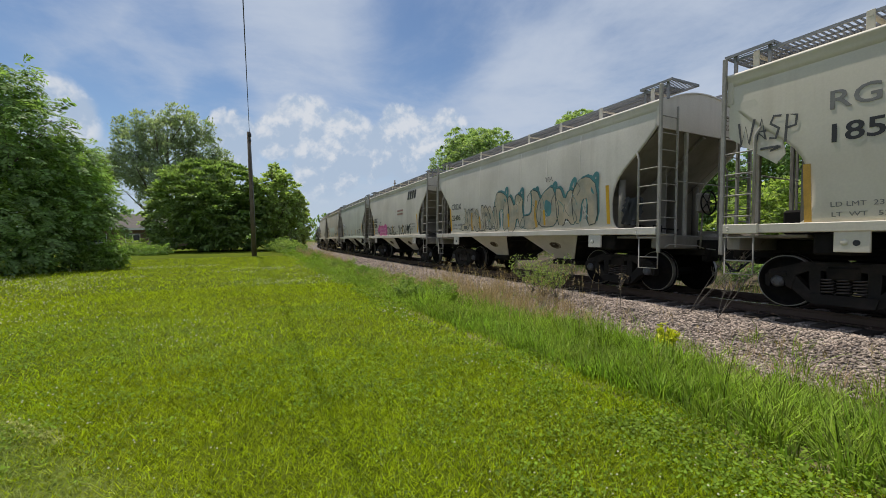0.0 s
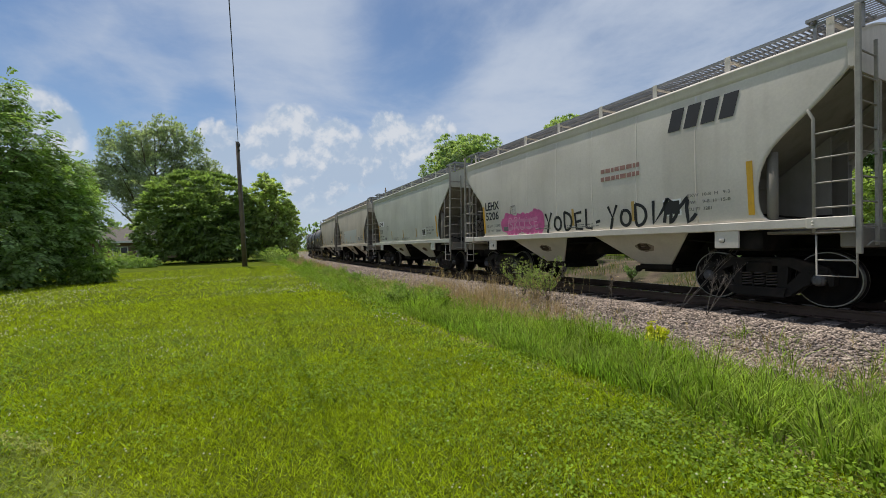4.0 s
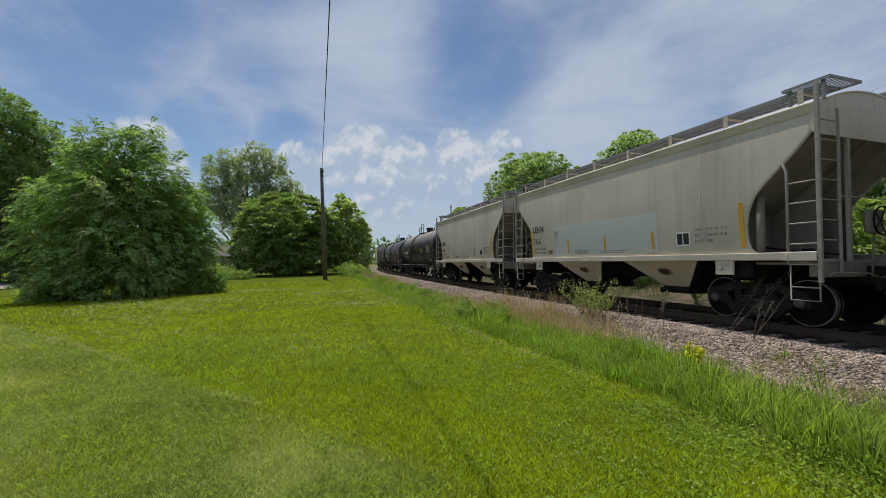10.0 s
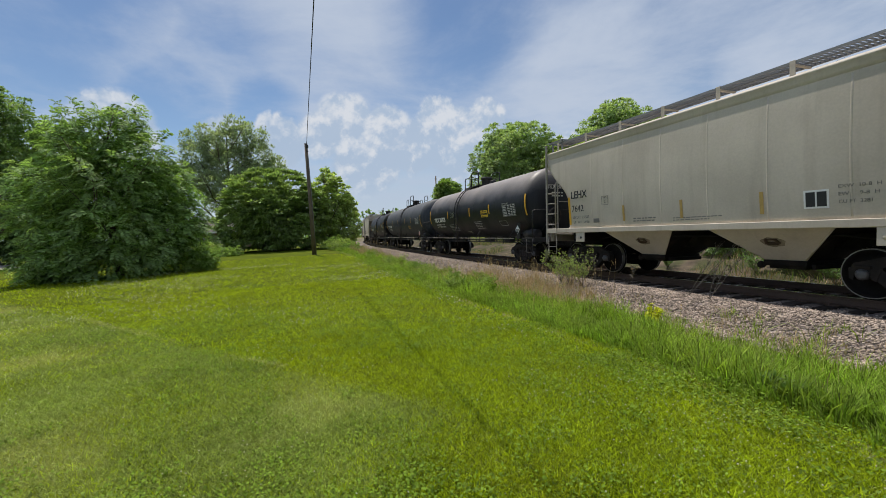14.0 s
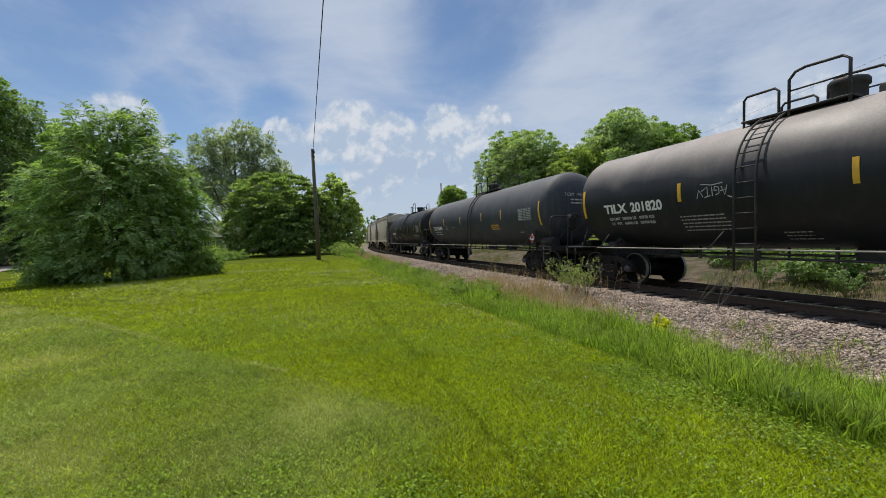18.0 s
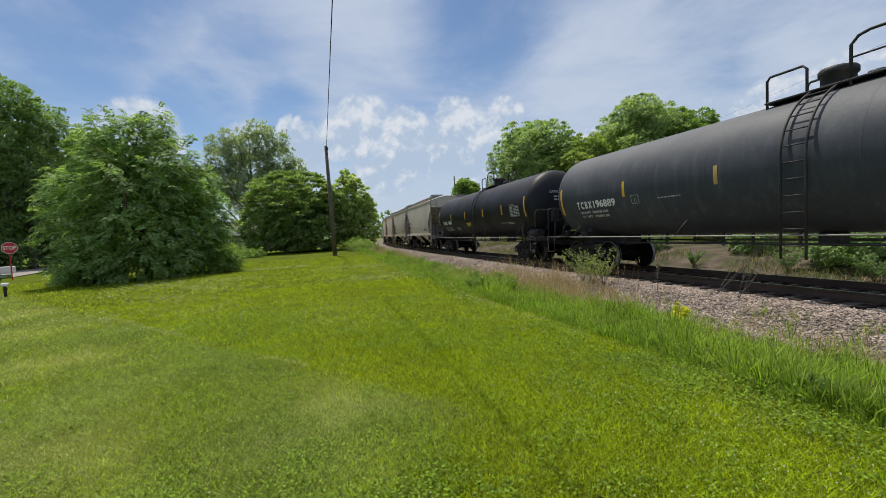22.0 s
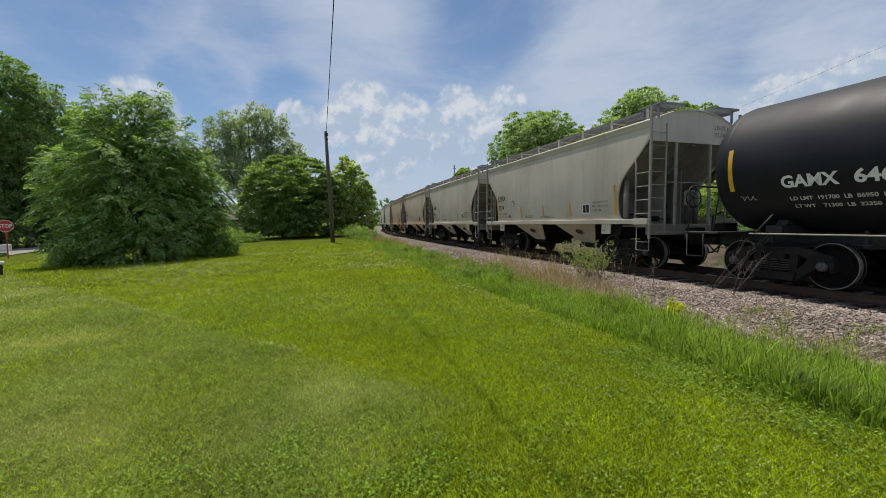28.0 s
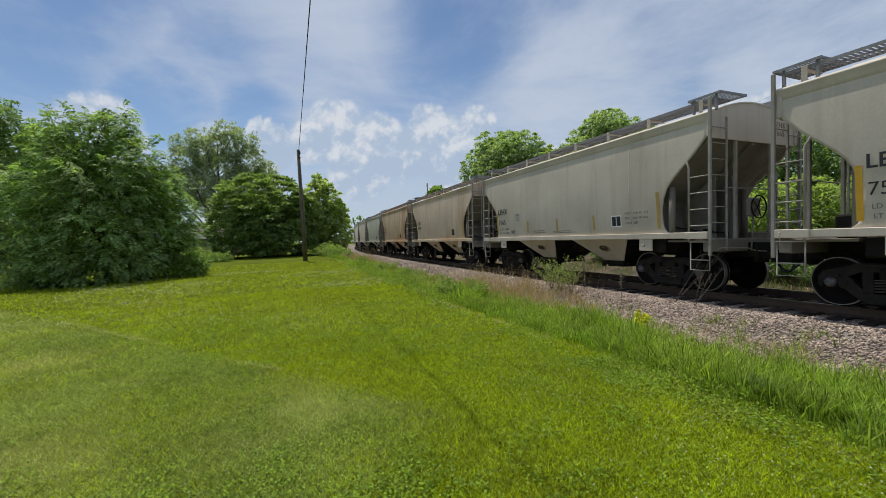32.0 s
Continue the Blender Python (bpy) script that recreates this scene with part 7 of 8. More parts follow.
    # low dark scrub close behind the track
    for n, (q, d, h, w, sd) in enumerate(((2.8, -5.6, 1.3, 1.3, 91), (0.4, -6.4, 1.5, 1.6, 92), (-2.0, -5.8, 1.2, 1.5, 93), (-4.8, -6.6, 1.6, 1.8, 94), (7.0, -7.2, 1.2, 1.2, 95), (-8.0, -6.0, 1.6, 1.8, 96), (12.5, -6.6, 1.2, 1.4, 97))):
        x, y, _ = on_track(q, d)
        tree("undergrowth_bush", (x, y), "low dark green scrub close behind the railway", "shrub", None, crown_mesh("crown", full_blobs(sd, h, w, 8, -0.1), 150, 30, 0.07, sd, 0.22, 0.7, 0.4, 0.45, floor=0.03), "leaf_b", sd * 7)
    # big trees and undergrowth across the road
    for n, (x, y, h, w, m, sd) in enumerate(((-51.2, 36.8, 20.4, 5.0, "leaf_b", 41), (-55.5, 32.5, 14.5, 5.0, "leaf_b", 42), (-51, 44.5, 17.0, 5.0, "leaf_a", 43), (-60.0, 24.0, 14, 5.4, "leaf_b", 44), (-58.5, 40, 18, 6.0, "leaf_b", 45), (-47, 52.5, 13.0, 4.5, "leaf_a", 46))):
        tree("broadleaf_tree", (x, y), "tall dark green broadleaf tree across the road", "tree", trunk_geo(h * 0.78, 0.35, 9, sd, reach=0.6), crown_mesh("crown", full_blobs(sd, h, w, 16, 0.05), 640, 46, 0.17, sd, 0.66), m, sd * 13)
    for n, (x, y, sd) in enumerate(((-52.0, 29.5, 51), (-55.5, 25.0, 52), (-51.5, 33.5, 53), (-52.0, 41.0, 54), (-58.0, 20.0, 55))):
        tree("undergrowth_bush", (x, y), "dark green undergrowth beneath the trees", "shrub", None, crown_mesh("crown", full_blobs(sd, 4.5, 3.6, 10, -0.1), 240, 36, 0.18, sd, 0.5), "leaf_b", sd * 7)
    # low growth at the feet of the lawn trees
    for n, (x, y, h, w, m, sd) in enumerate(((-22.3, 18.3, 1.1, 1.5, "leaf_d", 61), (-20.4, 17.0, 0.8, 1.1, "leaf_b", 62), (-15.6, 20.4, 1.3, 0.9, "leaf_a", 63), (-28.5, 40.5, 1.3, 2.2, "leaf_d", 64), (-33.0, 44.0, 1.4, 2.4, "leaf_d", 65), (-15.4, 40.0, 1.2, 1.4, "leaf_d", 66), (-17.5, 43.0, 1.5, 1.6, "leaf_a", 67), (-13.5, 37.5, 0.9, 1.0, "leaf_a", 68), (-24.5, 35.5, 0.8, 1.3, "leaf_a", 69), (-26.5, 36.5, 0.9, 1.2, "leaf_a", 70))):
        tree("low_shrub", (x, y), "low leafy shrub at the edge of the lawn", "shrub", None, crown_mesh("crown", full_blobs(sd, h, w, 8, -0.1), 130, 26, 0.075, sd, 0.2, 0.7, 0.4, 0.45, floor=0.03), m, sd * 11)
    # woods on the horizon
    r = np.random.default_rng(77)
    far = []
    for k in range(260):
        a = radians(r.uniform(-75, 75))
        dist = r.uniform(230, 340)
        x, y = math.sin(a) * dist, math.cos(a) * dist
        far.append((x, y, 5 + r.uniform(0, 5), r.uniform(7, 13), r.uniform(7, 13), r.uniform(5, 9)))
    me = crown_mesh("distant_woods", far, 5000, 14, 1.1, 78, 2.2, core=0)
    me.materials.append(M["leaf_b"])
    tagged(new("distant_woods", me), "distant line of dark green woods", "woods", kind="stuff")


build_trees()

# ---------------------------------------------------------------- grass
def stuff(name, me, mat, label, category):
    me.materials.append(M[mat])
    return tagged(new(name, me), label, category, kind="stuff")


def blades(r, x, y, length, width, lean):
    """Single pointed blades standing on the ground, as triangles."""
    n = len(x)
    z = ground_z(x, y)
    a, b = r.uniform(0, 6.28, n), r.uniform(0, 6.28, n)
    ln = length * r.uniform(0.5, 1.3, n)
    w = width * r.uniform(0.7, 1.3, n) / 2
    p = np.stack([x, y, z - 0.01], -1)
    side = np.stack([np.cos(a) * w, np.sin(a) * w, 0 * a], -1)
    k = lean * r.uniform(0.2, 1.2, n) * ln
    tip = p + np.stack([np.cos(b) * k, np.sin(b) * k, ln], -1)
    return np.stack([p - side, p + side, tip], 1)


def tall_blades(r, x, y, length, width, bend):
    """Long blades that arch over, as three faces each."""
    n = len(x)
    z = ground_z(x, y)
    a, b = r.uniform(0, 6.28, n), r.uniform(0, 6.28, n)
    ln = length * r.uniform(0.5, 1.25, n)
    w = width * r.uniform(0.7, 1.3, n) / 2
    k = bend * r.uniform(0.15, 1.1, n) * ln
    rows = []
    for t, ww in ((0, 1.0), (0.4, 0.95), (0.75, 0.65), (1.0, 0.05)):
        c = np.stack([x + np.cos(b) * k * t * t, y + np.sin(b) * k * t * t, z - 0.02 + ln * (t - 0.22 * t * t * np.clip(k / ln, 0, 1.5))], -1)
        s = np.stack([np.cos(a) * w * ww, np.sin(a) * w * ww, 0 * a], -1)
        rows.append((c - s, c + s))
    return np.concatenate([np.stack([p[0], p[1], q[1], q[0]], 1) for p, q in zip(rows, rows[1:])])


def wedge(r, n, near, far, lo=-66, hi=62, power=1.0):
    """Places on the lawn in front of the walk, denser towards it."""
    a = np.radians(r.uniform(lo, hi, n))
    d = near + (far - near) * r.uniform(0, 1, n) ** power
    return np.sin(a) * d, np.cos(a) * d


def off_road(x, y):
    """True where neither lane covers the ground."""
    line = LANE
    far = np.full(np.shape(x), 99.0)
    for (ax, ay), (bx, by) in zip(line, line[1:]):
        t = np.clip(((x - ax) * (bx - ax) + (y - ay) * (by - ay)) / ((bx - ax) ** 2 + (by - ay) ** 2), 0, 1)
        far = np.minimum(far, np.hypot(x - ax - t * (bx - ax), y - ay - t * (by - ay)))
    return far > 2.46


def tufts(r, n, s0, s1, d0, d1, per, length, width, bend, patchy=0.3, seed=60):
    """Tufts of arching blades that spread from common roots; their height follows the patches they grow in."""
    S, D = r.uniform(s0, s1, n), r.uniform(d0, d1, n)
    x, y, _ = on_track(S, D)
    grow = 1 + patchy * (wob(x, y, 1.6, seed) + 0.7 * wob(x, y, 4.5, seed + 1)) * 1.6
    keep = (D < 6.75 + 0.3 * wob(x, y, 2.2, 9)) & (grow > 0.42)
    x, y, grow = x[keep], y[keep], grow[keep] * r.uniform(0.7, 1.25, keep.sum())
    x, y, grow = np.repeat(x, per), np.repeat(y, per), np.repeat(grow, per)
    n = len(x)
    b = r.uniform(0, 6.28, n)
    off = np.abs(r.normal(0, 0.07, n))
    x, y = x + np.cos(b) * off, y + np.sin(b) * off
    z = ground_z(x, y)
    ln = length * grow * r.uniform(0.55, 1.15, n)
    k = bend * r.uniform(0.2, 1.15, n) * ln
    w = width * r.uniform(0.7, 1.3, n) / 2
    a = b + r.normal(1.57, 0.5, n)
    rows = []
    for t, ww in ((0, 1.0), (0.45, 0.95), (0.8, 0.6), (1.0, 0.05)):
        c = np.stack([x + np.cos(b) * k * t * t, y + np.sin(b) * k * t * t, z - 0.02 + ln * (t - 0.42 * t * t * np.clip(k / ln, 0, 1.3))], -1)
        s = np.stack([np.cos(a) * w * ww, np.sin(a) * w * ww, 0 * a], -1)
        rows.append((c - s, c + s))
    return np.concatenate([np.stack([p[0], p[1], q[1], q[0]], 1) for p, q in zip(rows, rows[1:])])


def seed_stalks(r, n, s0, s1, d0, d1, length):
    """Thin upright stems with a loose seed head."""
    S, D = r.uniform(s0, s1, n), r.uniform(d0, d1, n)
    x, y, _ = on_track(S, D)
    keep = wob(x, y, 2.4, 71) > -0.1
    x, y = x[keep], y[keep]
    stem = tall_blades(r, x, y, length, 0.006, 0.28)
    m = len(x)
    top = (stem[2 * m:, 2] + stem[2 * m:, 3]) / 2
    per = 7
    c = np.repeat(top, per, 0) + r.normal(0, 1, (m * per, 3)) * np.array([0.012, 0.012, 0.045]) - np.array([0, 0, 0.05])
    o = unit(r.normal(0, 0.4, c.shape) + np.array([0, 0, 1.0])) * 0.03
    sd = unit(np.cross(o, r.normal(0, 1, c.shape))) * 0.006
    return np.concatenate([stem, np.stack([c - o, c + sd, c + o, c - sd], 1)])


def low_leaves(r, n, s0, s1, d0, d1, size, tall, seed, limit=0.0):
    """Broad small leaves of creeping weeds, in patches."""
    S, D = r.uniform(s0, s1, n), r.uniform(d0, d1, n)
    x, y, _ = on_track(S, D)
    dens = wob(x, y, 1.7, seed) + 0.6 * wob(x, y, 5.0, seed + 1) + r.normal(0, 0.18, n)
    keep = dens > limit
    x, y, dens = x[keep], y[keep], dens[keep]
    n = len(x)
    c = np.stack([x, y, ground_z(x, y) + tall * np.clip(0.3 + dens, 0.2, 1.2) * r.uniform(0.15, 1.0, n)], -1)
    return leaf_quads(r, c, r.normal(0, 1, (n, 3)) * np.array([1, 1, 0.3]), size, 1, np.full(n, 0.01), 0.5, 0.2, 0.6)


def build_grass():
    r = np.random.default_rng(31)
    fresh, worn = [], []
    for n, near, far, ln, wd in ((520000, 1.5, 7.5, 0.042, 0.0078), (220000, 5.5, 15, 0.058, 0.0125), (120000, 13, 34, 0.080, 0.025)):
        x, y = wedge(r, n, near, far, power=0.8)
        if near < 2:
            x, y = np.concatenate([x, r.uniform(-7, 7, 150000)]), np.concatenate([y, r.uniform(-6.5, 2.2, 150000)])
            n = len(x)
        s, d = to_track(x, y)
        thin = wob(x, y, 2.8, 33) + 0.7 * wob(x, y, 7.0, 34) + r.normal(0, 0.35, n)
        keep = (d > 6.5 + 0.25 * wob(x, y, 2.2, 9)) & off_road(x, y) & (thin > -1.1)
        x, y, thin = x[keep], y[keep], thin[keep]
        pale = ((0.446 * x + 0.895 * y + r.normal(0, 0.10, len(x)) < 3.16) & (x < -1.4 + r.normal(0, 0.3, len(x)) + 0.35 * (y - 1.0) + 0.9 * wob(x, y, 0.9, 39)) & (r.uniform(0, 1, len(x)) < 0.82 + 0.4 * wob(x, y, 2.4, 41))) | (r.uniform(0, 1, len(x)) < 0.10 + 0.08 * wob(x, y, 1.1, 36))
        fresh.append(blades(r, x[~pale], y[~pale], ln, wd, 1.5))
        worn.append(blades(r, x[pale], y[pale], ln * 0.9, wd, 1.6))
    stuff("lawn_grass", quads("lawn_grass", np.concatenate(fresh)), "blade", "short olive green mown lawn grass", "grass")
    stuff("worn_grass", quads("worn_grass", np.concatenate(worn)), "paleblade", "paler worn mown grass", "grass")
    # dried clippings along the edge of an earlier cut
    t = r.uniform(0.08, 1, 3600)
    x, y = -2.2 - 7.2 * t + r.normal(0, 0.045, 3600), 4.62 + 3.59 * t + r.normal(0, 0.045, 3600) + 0.03 * np.sin(t * 23)
    keep = wob(x, y, 2.1, 37) + r.normal(0, 0.3, 3600) > -0.35
    c = np.stack([x, y, ground_z(x, y) + r.uniform(0.03, 0.05, 3600)], -1)[keep]
    stuff("grass_clippings", quads("grass_clippings", leaf_quads(r, c, r.normal(0, 1, c.shape) * np.array([1, 1, 0.15]), 0.022, 1, np.full(len(c), 0.005), 0.3, 0.0, 0.12)), "clipping", "line of dried mown clippings on the lawn", "clippings")
    # clover leaves in soft patches
    x, y = wedge(r, 260000, 1.6, 11, power=0.8)
    s, d = to_track(x, y)
    keep = (d > 6.6) & (0.8 * wob(x, y, 1.5, 12) + 0.6 * wob(x, y, 4.6, 13) + 0.4 * wob(x, y, 11.0, 19) + r.normal(0, 0.32, len(x)) > 0.22) & off_road(x, y)
    x, y = x[keep], y[keep]
    n = len(x)
    c = np.stack([x, y, ground_z(x, y) + r.uniform(0.012, 0.06, n)], -1)
    a = r.uniform(0, 6.28, n)
    q = r.uniform(0.7, 1.3, n)[:, None]
    u = np.stack([np.cos(a), np.sin(a), r.normal(0, 0.45, n)], -1) * 0.0098 * q
    v = np.stack([-np.sin(a), np.cos(a), r.normal(0, 0.45, n)], -1) * 0.0090 * q
    stuff("clover_leaves", quads("clover_leaves", np.stack([c - u, c - v, c + u, c + v], 1)), "clover", "small round clover leaves in the lawn", "clover")
    # white clover heads
    x, y = wedge(r, 27000, 1.8, 26, -60, 42, 0.7)
    s, d = to_track(x, y)
    keep = (d > 7.0) & (wob(x, y, 0.9, 14) + 0.6 * wob(x, y, 2.6, 15) + r.normal(0, 0.2, len(x)) > 0.22)
    x, y = x[keep], y[keep]
    n = len(x)
    base = np.array([(1, 0, 0), (0, 1, 0), (-1, 0, 0), (0, -1, 0), (0, 0, 1), (0, 0, -0.8)], float)
    tri = np.array([(0, 1, 4), (1, 2, 4), (2, 3, 4), (3, 0, 4), (1, 0, 5), (2, 1, 5), (3, 2, 5), (0, 3, 5)])
    c = np.stack([x, y, ground_z(x, y) + r.uniform(0.04, 0.075, n)], -1)
    v = c[:, None] + base[None] * (0.0052 * r.uniform(0.5, 1.4, n) * (1 + 0.16 * np.clip(np.hypot(x, y) - 4, 0, 13)))[:, None, None]
    stuff("clover_flowers", quads("clover_flowers", v[:, tri].reshape(-1, 3, 3)), "flower", "tiny white clover flower heads", "flowers")
    # the unmown strip
    near = [tufts(r, 2500, -11, 4.0, 3.7, 6.7, 18, 0.28, 0.0095, 0.65, 0.62), tufts(r, 700, -11, 6, 5.7, 7.1, 16, 0.17, 0.011, 0.7), tufts(r, 800, 4.0, 17, 3.9, 6.9, 18, 0.32, 0.010, 0.9, 0.55), tufts(r, 900, 17, 45, 3.4, 7.6, 16, 0.42, 0.018, 0.8), tufts(r, 120, -11, 6, 3.1, 3.9, 16, 0.30, 0.008, 0.9), tufts(r, 150, -9, 16, 2.4, 3.8, 11, 0.28, 0.008, 0.9, 0.6, 96)]
    stuff("tall_grass", quads("tall_grass", np.concatenate(near)), "tall", "tall arching unmown green grass", "grass")
    pale = [tufts(r, 1000, -11, 4.0, 3.6, 6.8, 12, 0.30, 0.009, 0.65, 0.45, 64), tufts(r, 240, 4.0, 17, 3.2, 6.9, 12, 0.34, 0.009, 0.9, 0.4, 66), tufts(r, 300, 17, 45, 3.4, 7.4, 12, 0.42, 0.016, 0.8)]
    stuff("pale_grass", quads("pale_grass", np.concatenate(pale)), "tallpale", "pale tips of unmown grass", "grass")
    leafy = [low_leaves(r, 60000, -11, 4.5, 5.3, 7.3, 0.015, 0.17, 81, -0.25), low_leaves(r, 36000, 3.5, 17, 4.0, 7.2, 0.024, 0.34, 83, -0.3), low_leaves(r, 12000, 17, 40, 3.6, 7.4, 0.05, 0.5, 85)]
    stuff("strip_weeds", quads("strip_weeds", np.concatenate(leafy)), "clover", "low broad-leaved weeds among the grass", "weeds")
    dry = [tufts(r, 230, 2.4, 11.5, 2.7, 5.2, 16, 0.46, 0.006, 0.6, 0.4, 90), tufts(r, 60, -9, 3, 3.1, 3.9, 12, 0.26, 0.005, 0.7), tufts(r, 160, 22, 38, 3.4, 6.4, 14, 0.8, 0.012, 0.4), tufts(r, 140, 4, 17, 4.5, 6.3, 8, 0.36, 0.006, 0.6, 0.4, 92),
           tufts(r, 130, 3.0, 10.5, 2.5, 4.4, 16, 0.55, 0.006, 0.55, 0.5, 98), tufts(r, 90, -8, 15, 2.3, 3.4, 10, 0.30, 0.005, 0.7, 0.6, 99), seed_stalks(r, 560, 2.4, 11.0, 2.3, 5.2, 0.78), seed_stalks(r, 120, -10, 3, 3.4, 6.3, 0.62), seed_stalks(r, 200, 20, 38, 3.4, 6.4, 1.2)]
    stuff("dry_grass", quads("dry_grass", np.concatenate(dry)), "dry", "dry tan seed-headed grass by the gravel", "grass")

    # behind the track
    def bank(n, d0, d1, ln, wd, s0=-12, s1=40):
        S, D = r.uniform(s0, s1, n), r.uniform(d0, d1, n)
        x, y, _ = on_track(S, D)
        keep = wob(x, y, 1.1, 18) > 0.05
        return tall_blades(r, x[keep], y[keep], ln, wd, 0.7)
    stuff("bank_grass", quads("bank_grass", bank(20000, -14, -3.8, 0.42, 0.014)), "bankleaf", "patchy green weeds on the far bank", "grass")
    stuff("bank_dry_grass", quads("bank_dry_grass", bank(9000, -8, -3.0, 0.4, 0.009)), "dry", "dry grass on the far bank", "grass")


build_grass()


def weed_mesh(kind, h, seed, lean=(0.0, 0.0)):
    """Branching stalks with small side twigs or leaves."""
    r = random.Random(seed)
    g, tips = Geo(), []
    for k in range({"dead": 3, "bushy": 18, "thin": 1, "upright": 9}[kind]):
        a = r.uniform(0, 6.28)
        ln = h * r.uniform(0.55, 1.0)
        sp = {"dead": 0.16, "bushy": 0.75, "thin": 0.08, "upright": 0.42}[kind] * r.uniform(0.4, 1.0) * h
        q = ln * r.uniform(0.5, 1.2)
        pts = [Vector((math.cos(a) * sp * t ** 1.3 + lean[0] * q * t + r.uniform(-0.01, 0.01), math.sin(a) * sp * t ** 1.3 + lean[1] * q * t + r.uniform(-0.01, 0.01), ln * t)) for t in (0, 0.25, 0.5, 0.75, 1.0)]
        g.tube(pts, [0.008, 0.007, 0.006, 0.005, 0.002] if kind != "bushy" else [0.005, 0.004, 0.004, 0.003, 0.002], 5)
        for m in range({"dead": 26, "bushy": 9, "thin": 18, "upright": 7}[kind]):
            t = r.uniform(0.25, 1.0) if kind in ("bushy", "upright") else r.uniform(0.58, 1.0)
            i = min(3, int(t * 4))
            p = pts[i].lerp(pts[i + 1], t * 4 - i)
            b = r.uniform(0, 6.28)
            q2 = p + (Vector((math.cos(b) * 0.07, math.sin(b) * 0.07, 0.05)) + (pts[4] - pts[0]).normalized() * 0.09) * r.uniform(0.4, 1.2) * (h ** 0.5)
            g.tube([p, q2], [0.0035, 0.0015], 4, cap=False)
            tips.append((p + q2) / 2)
            tips.append(q2)
    return g, tips


def weed(name, kind, s, d, h, seed, label, stalk, leaf=None, leaf_size=0.03, per=3, lean=(0.0, 0.0)):
    x, y, _ = on_track(s, d)
    t = thing(name, label, "weed", pose(x, y, float(ground_z(x, y)) - 0.01))
    g, tips = weed_mesh(kind, h, seed, lean)
    part("stalk", g, stalk, t, "thin branching stalks")
    if leaf:
        r = np.random.default_rng(seed)
        c = np.array([tuple(p) for p in tips])
        o = r.normal(0, 1, c.shape)
        part("leaves", quads("leaves", leaf_quads(r, c, o, leaf_size, per, np.full(len(c), 0.02), 0.7, 0.2, 0.45)), leaf, t, "small leaves")
    return t


weed("dead_weed", "dead", 1.35, 1.75, 1.45, 3, "dry dead branching weed stalks in the ballast", "deadweed", "deadweed", 0.016, 1, (0.62, -0.15))
weed("dead_weed", "dead", 0.75, 1.85, 1.05, 9, "dry dead branching weed stalks in the ballast", "deadweed", "deadweed", 0.016, 1, (0.5, -0.1))
weed("dead_weed", "thin", 4.4, 1.9, 0.95, 5, "single dry seed stalk in the ballast", "deadweed", "deadweed", 0.02, 3)
weed("dead_weed", "thin", 2.6, 2.2, 0.75, 6, "single dry seed stalk in the ballast", "deadweed", "deadweed", 0.02, 3)
for n, (q, d, h) in enumerate(((4.0, -4.6, 0.8), (1.5, -4.2, 0.7), (-2.0, -4.8, 0.9), (7.5, -4.4, 0.7))):
    weed("bushy_weed", "bushy", q, d, h, 70 + n, "dark green bushy weed on the far bank", "deadweed", "leaf_b", 0.035, 4)
weed("bushy_weed", "bushy", 5.0, 2.35, 1.2, 7, "bushy olive green weed at the edge of the ballast", "deadweed", "leaf_d", 0.024, 3)
weed("bushy_weed", "bushy", 4.55, 2.3, 1.0, 19, "bushy olive green weed at the edge of the ballast", "deadweed", "leaf_d", 0.024, 3)
weed("bushy_weed", "bushy", 5.7, 2.2, 0.9, 17, "bushy olive green weed at the edge of the ballast", "deadweed", "leaf_d", 0.03, 3)
weed("yellow_plant", "upright", 0.05, 4.25, 0.44, 8, "bright yellow-green broadleaf plant in the tall grass", "tall", "yplant", 0.045, 5)
w_rnd = random.Random(12)
for n in range(16):
    q, e = w_rnd.uniform(3.5, 18), w_rnd.uniform(3.2, 6.4)
    weed("leafy_weed", "bushy", q, e, w_rnd.uniform(0.25, 0.42), 120 + n, "small leafy weed standing in the unmown strip", "tall", w_rnd.choice(("leaf_d", "clover", "leaf_a")), w_rnd.uniform(0.018, 0.032), 3)
for n, (s, d, h) in enumerate(((7.2, 5.4, 0.45), (5.2, 5.2, 0.5), (11.5, 5.6, 0.55), (13.5, 4.4, 0.5), (-3.4, 6.4, 0.2), (17.0, 5.0, 0.7), (21.0, 6.0, 0.7), (9.0, 3.6, 0.45), (6.2, 4.6, 0.4), (15.0, 6.0, 0.5))):
    weed("leafy_weed", "bushy", s, d, h, 40 + n, "leafy green weed clump in the unmown strip", "tall", "leaf_d" if n % 2 else "leaf_a", 0.03, 3)


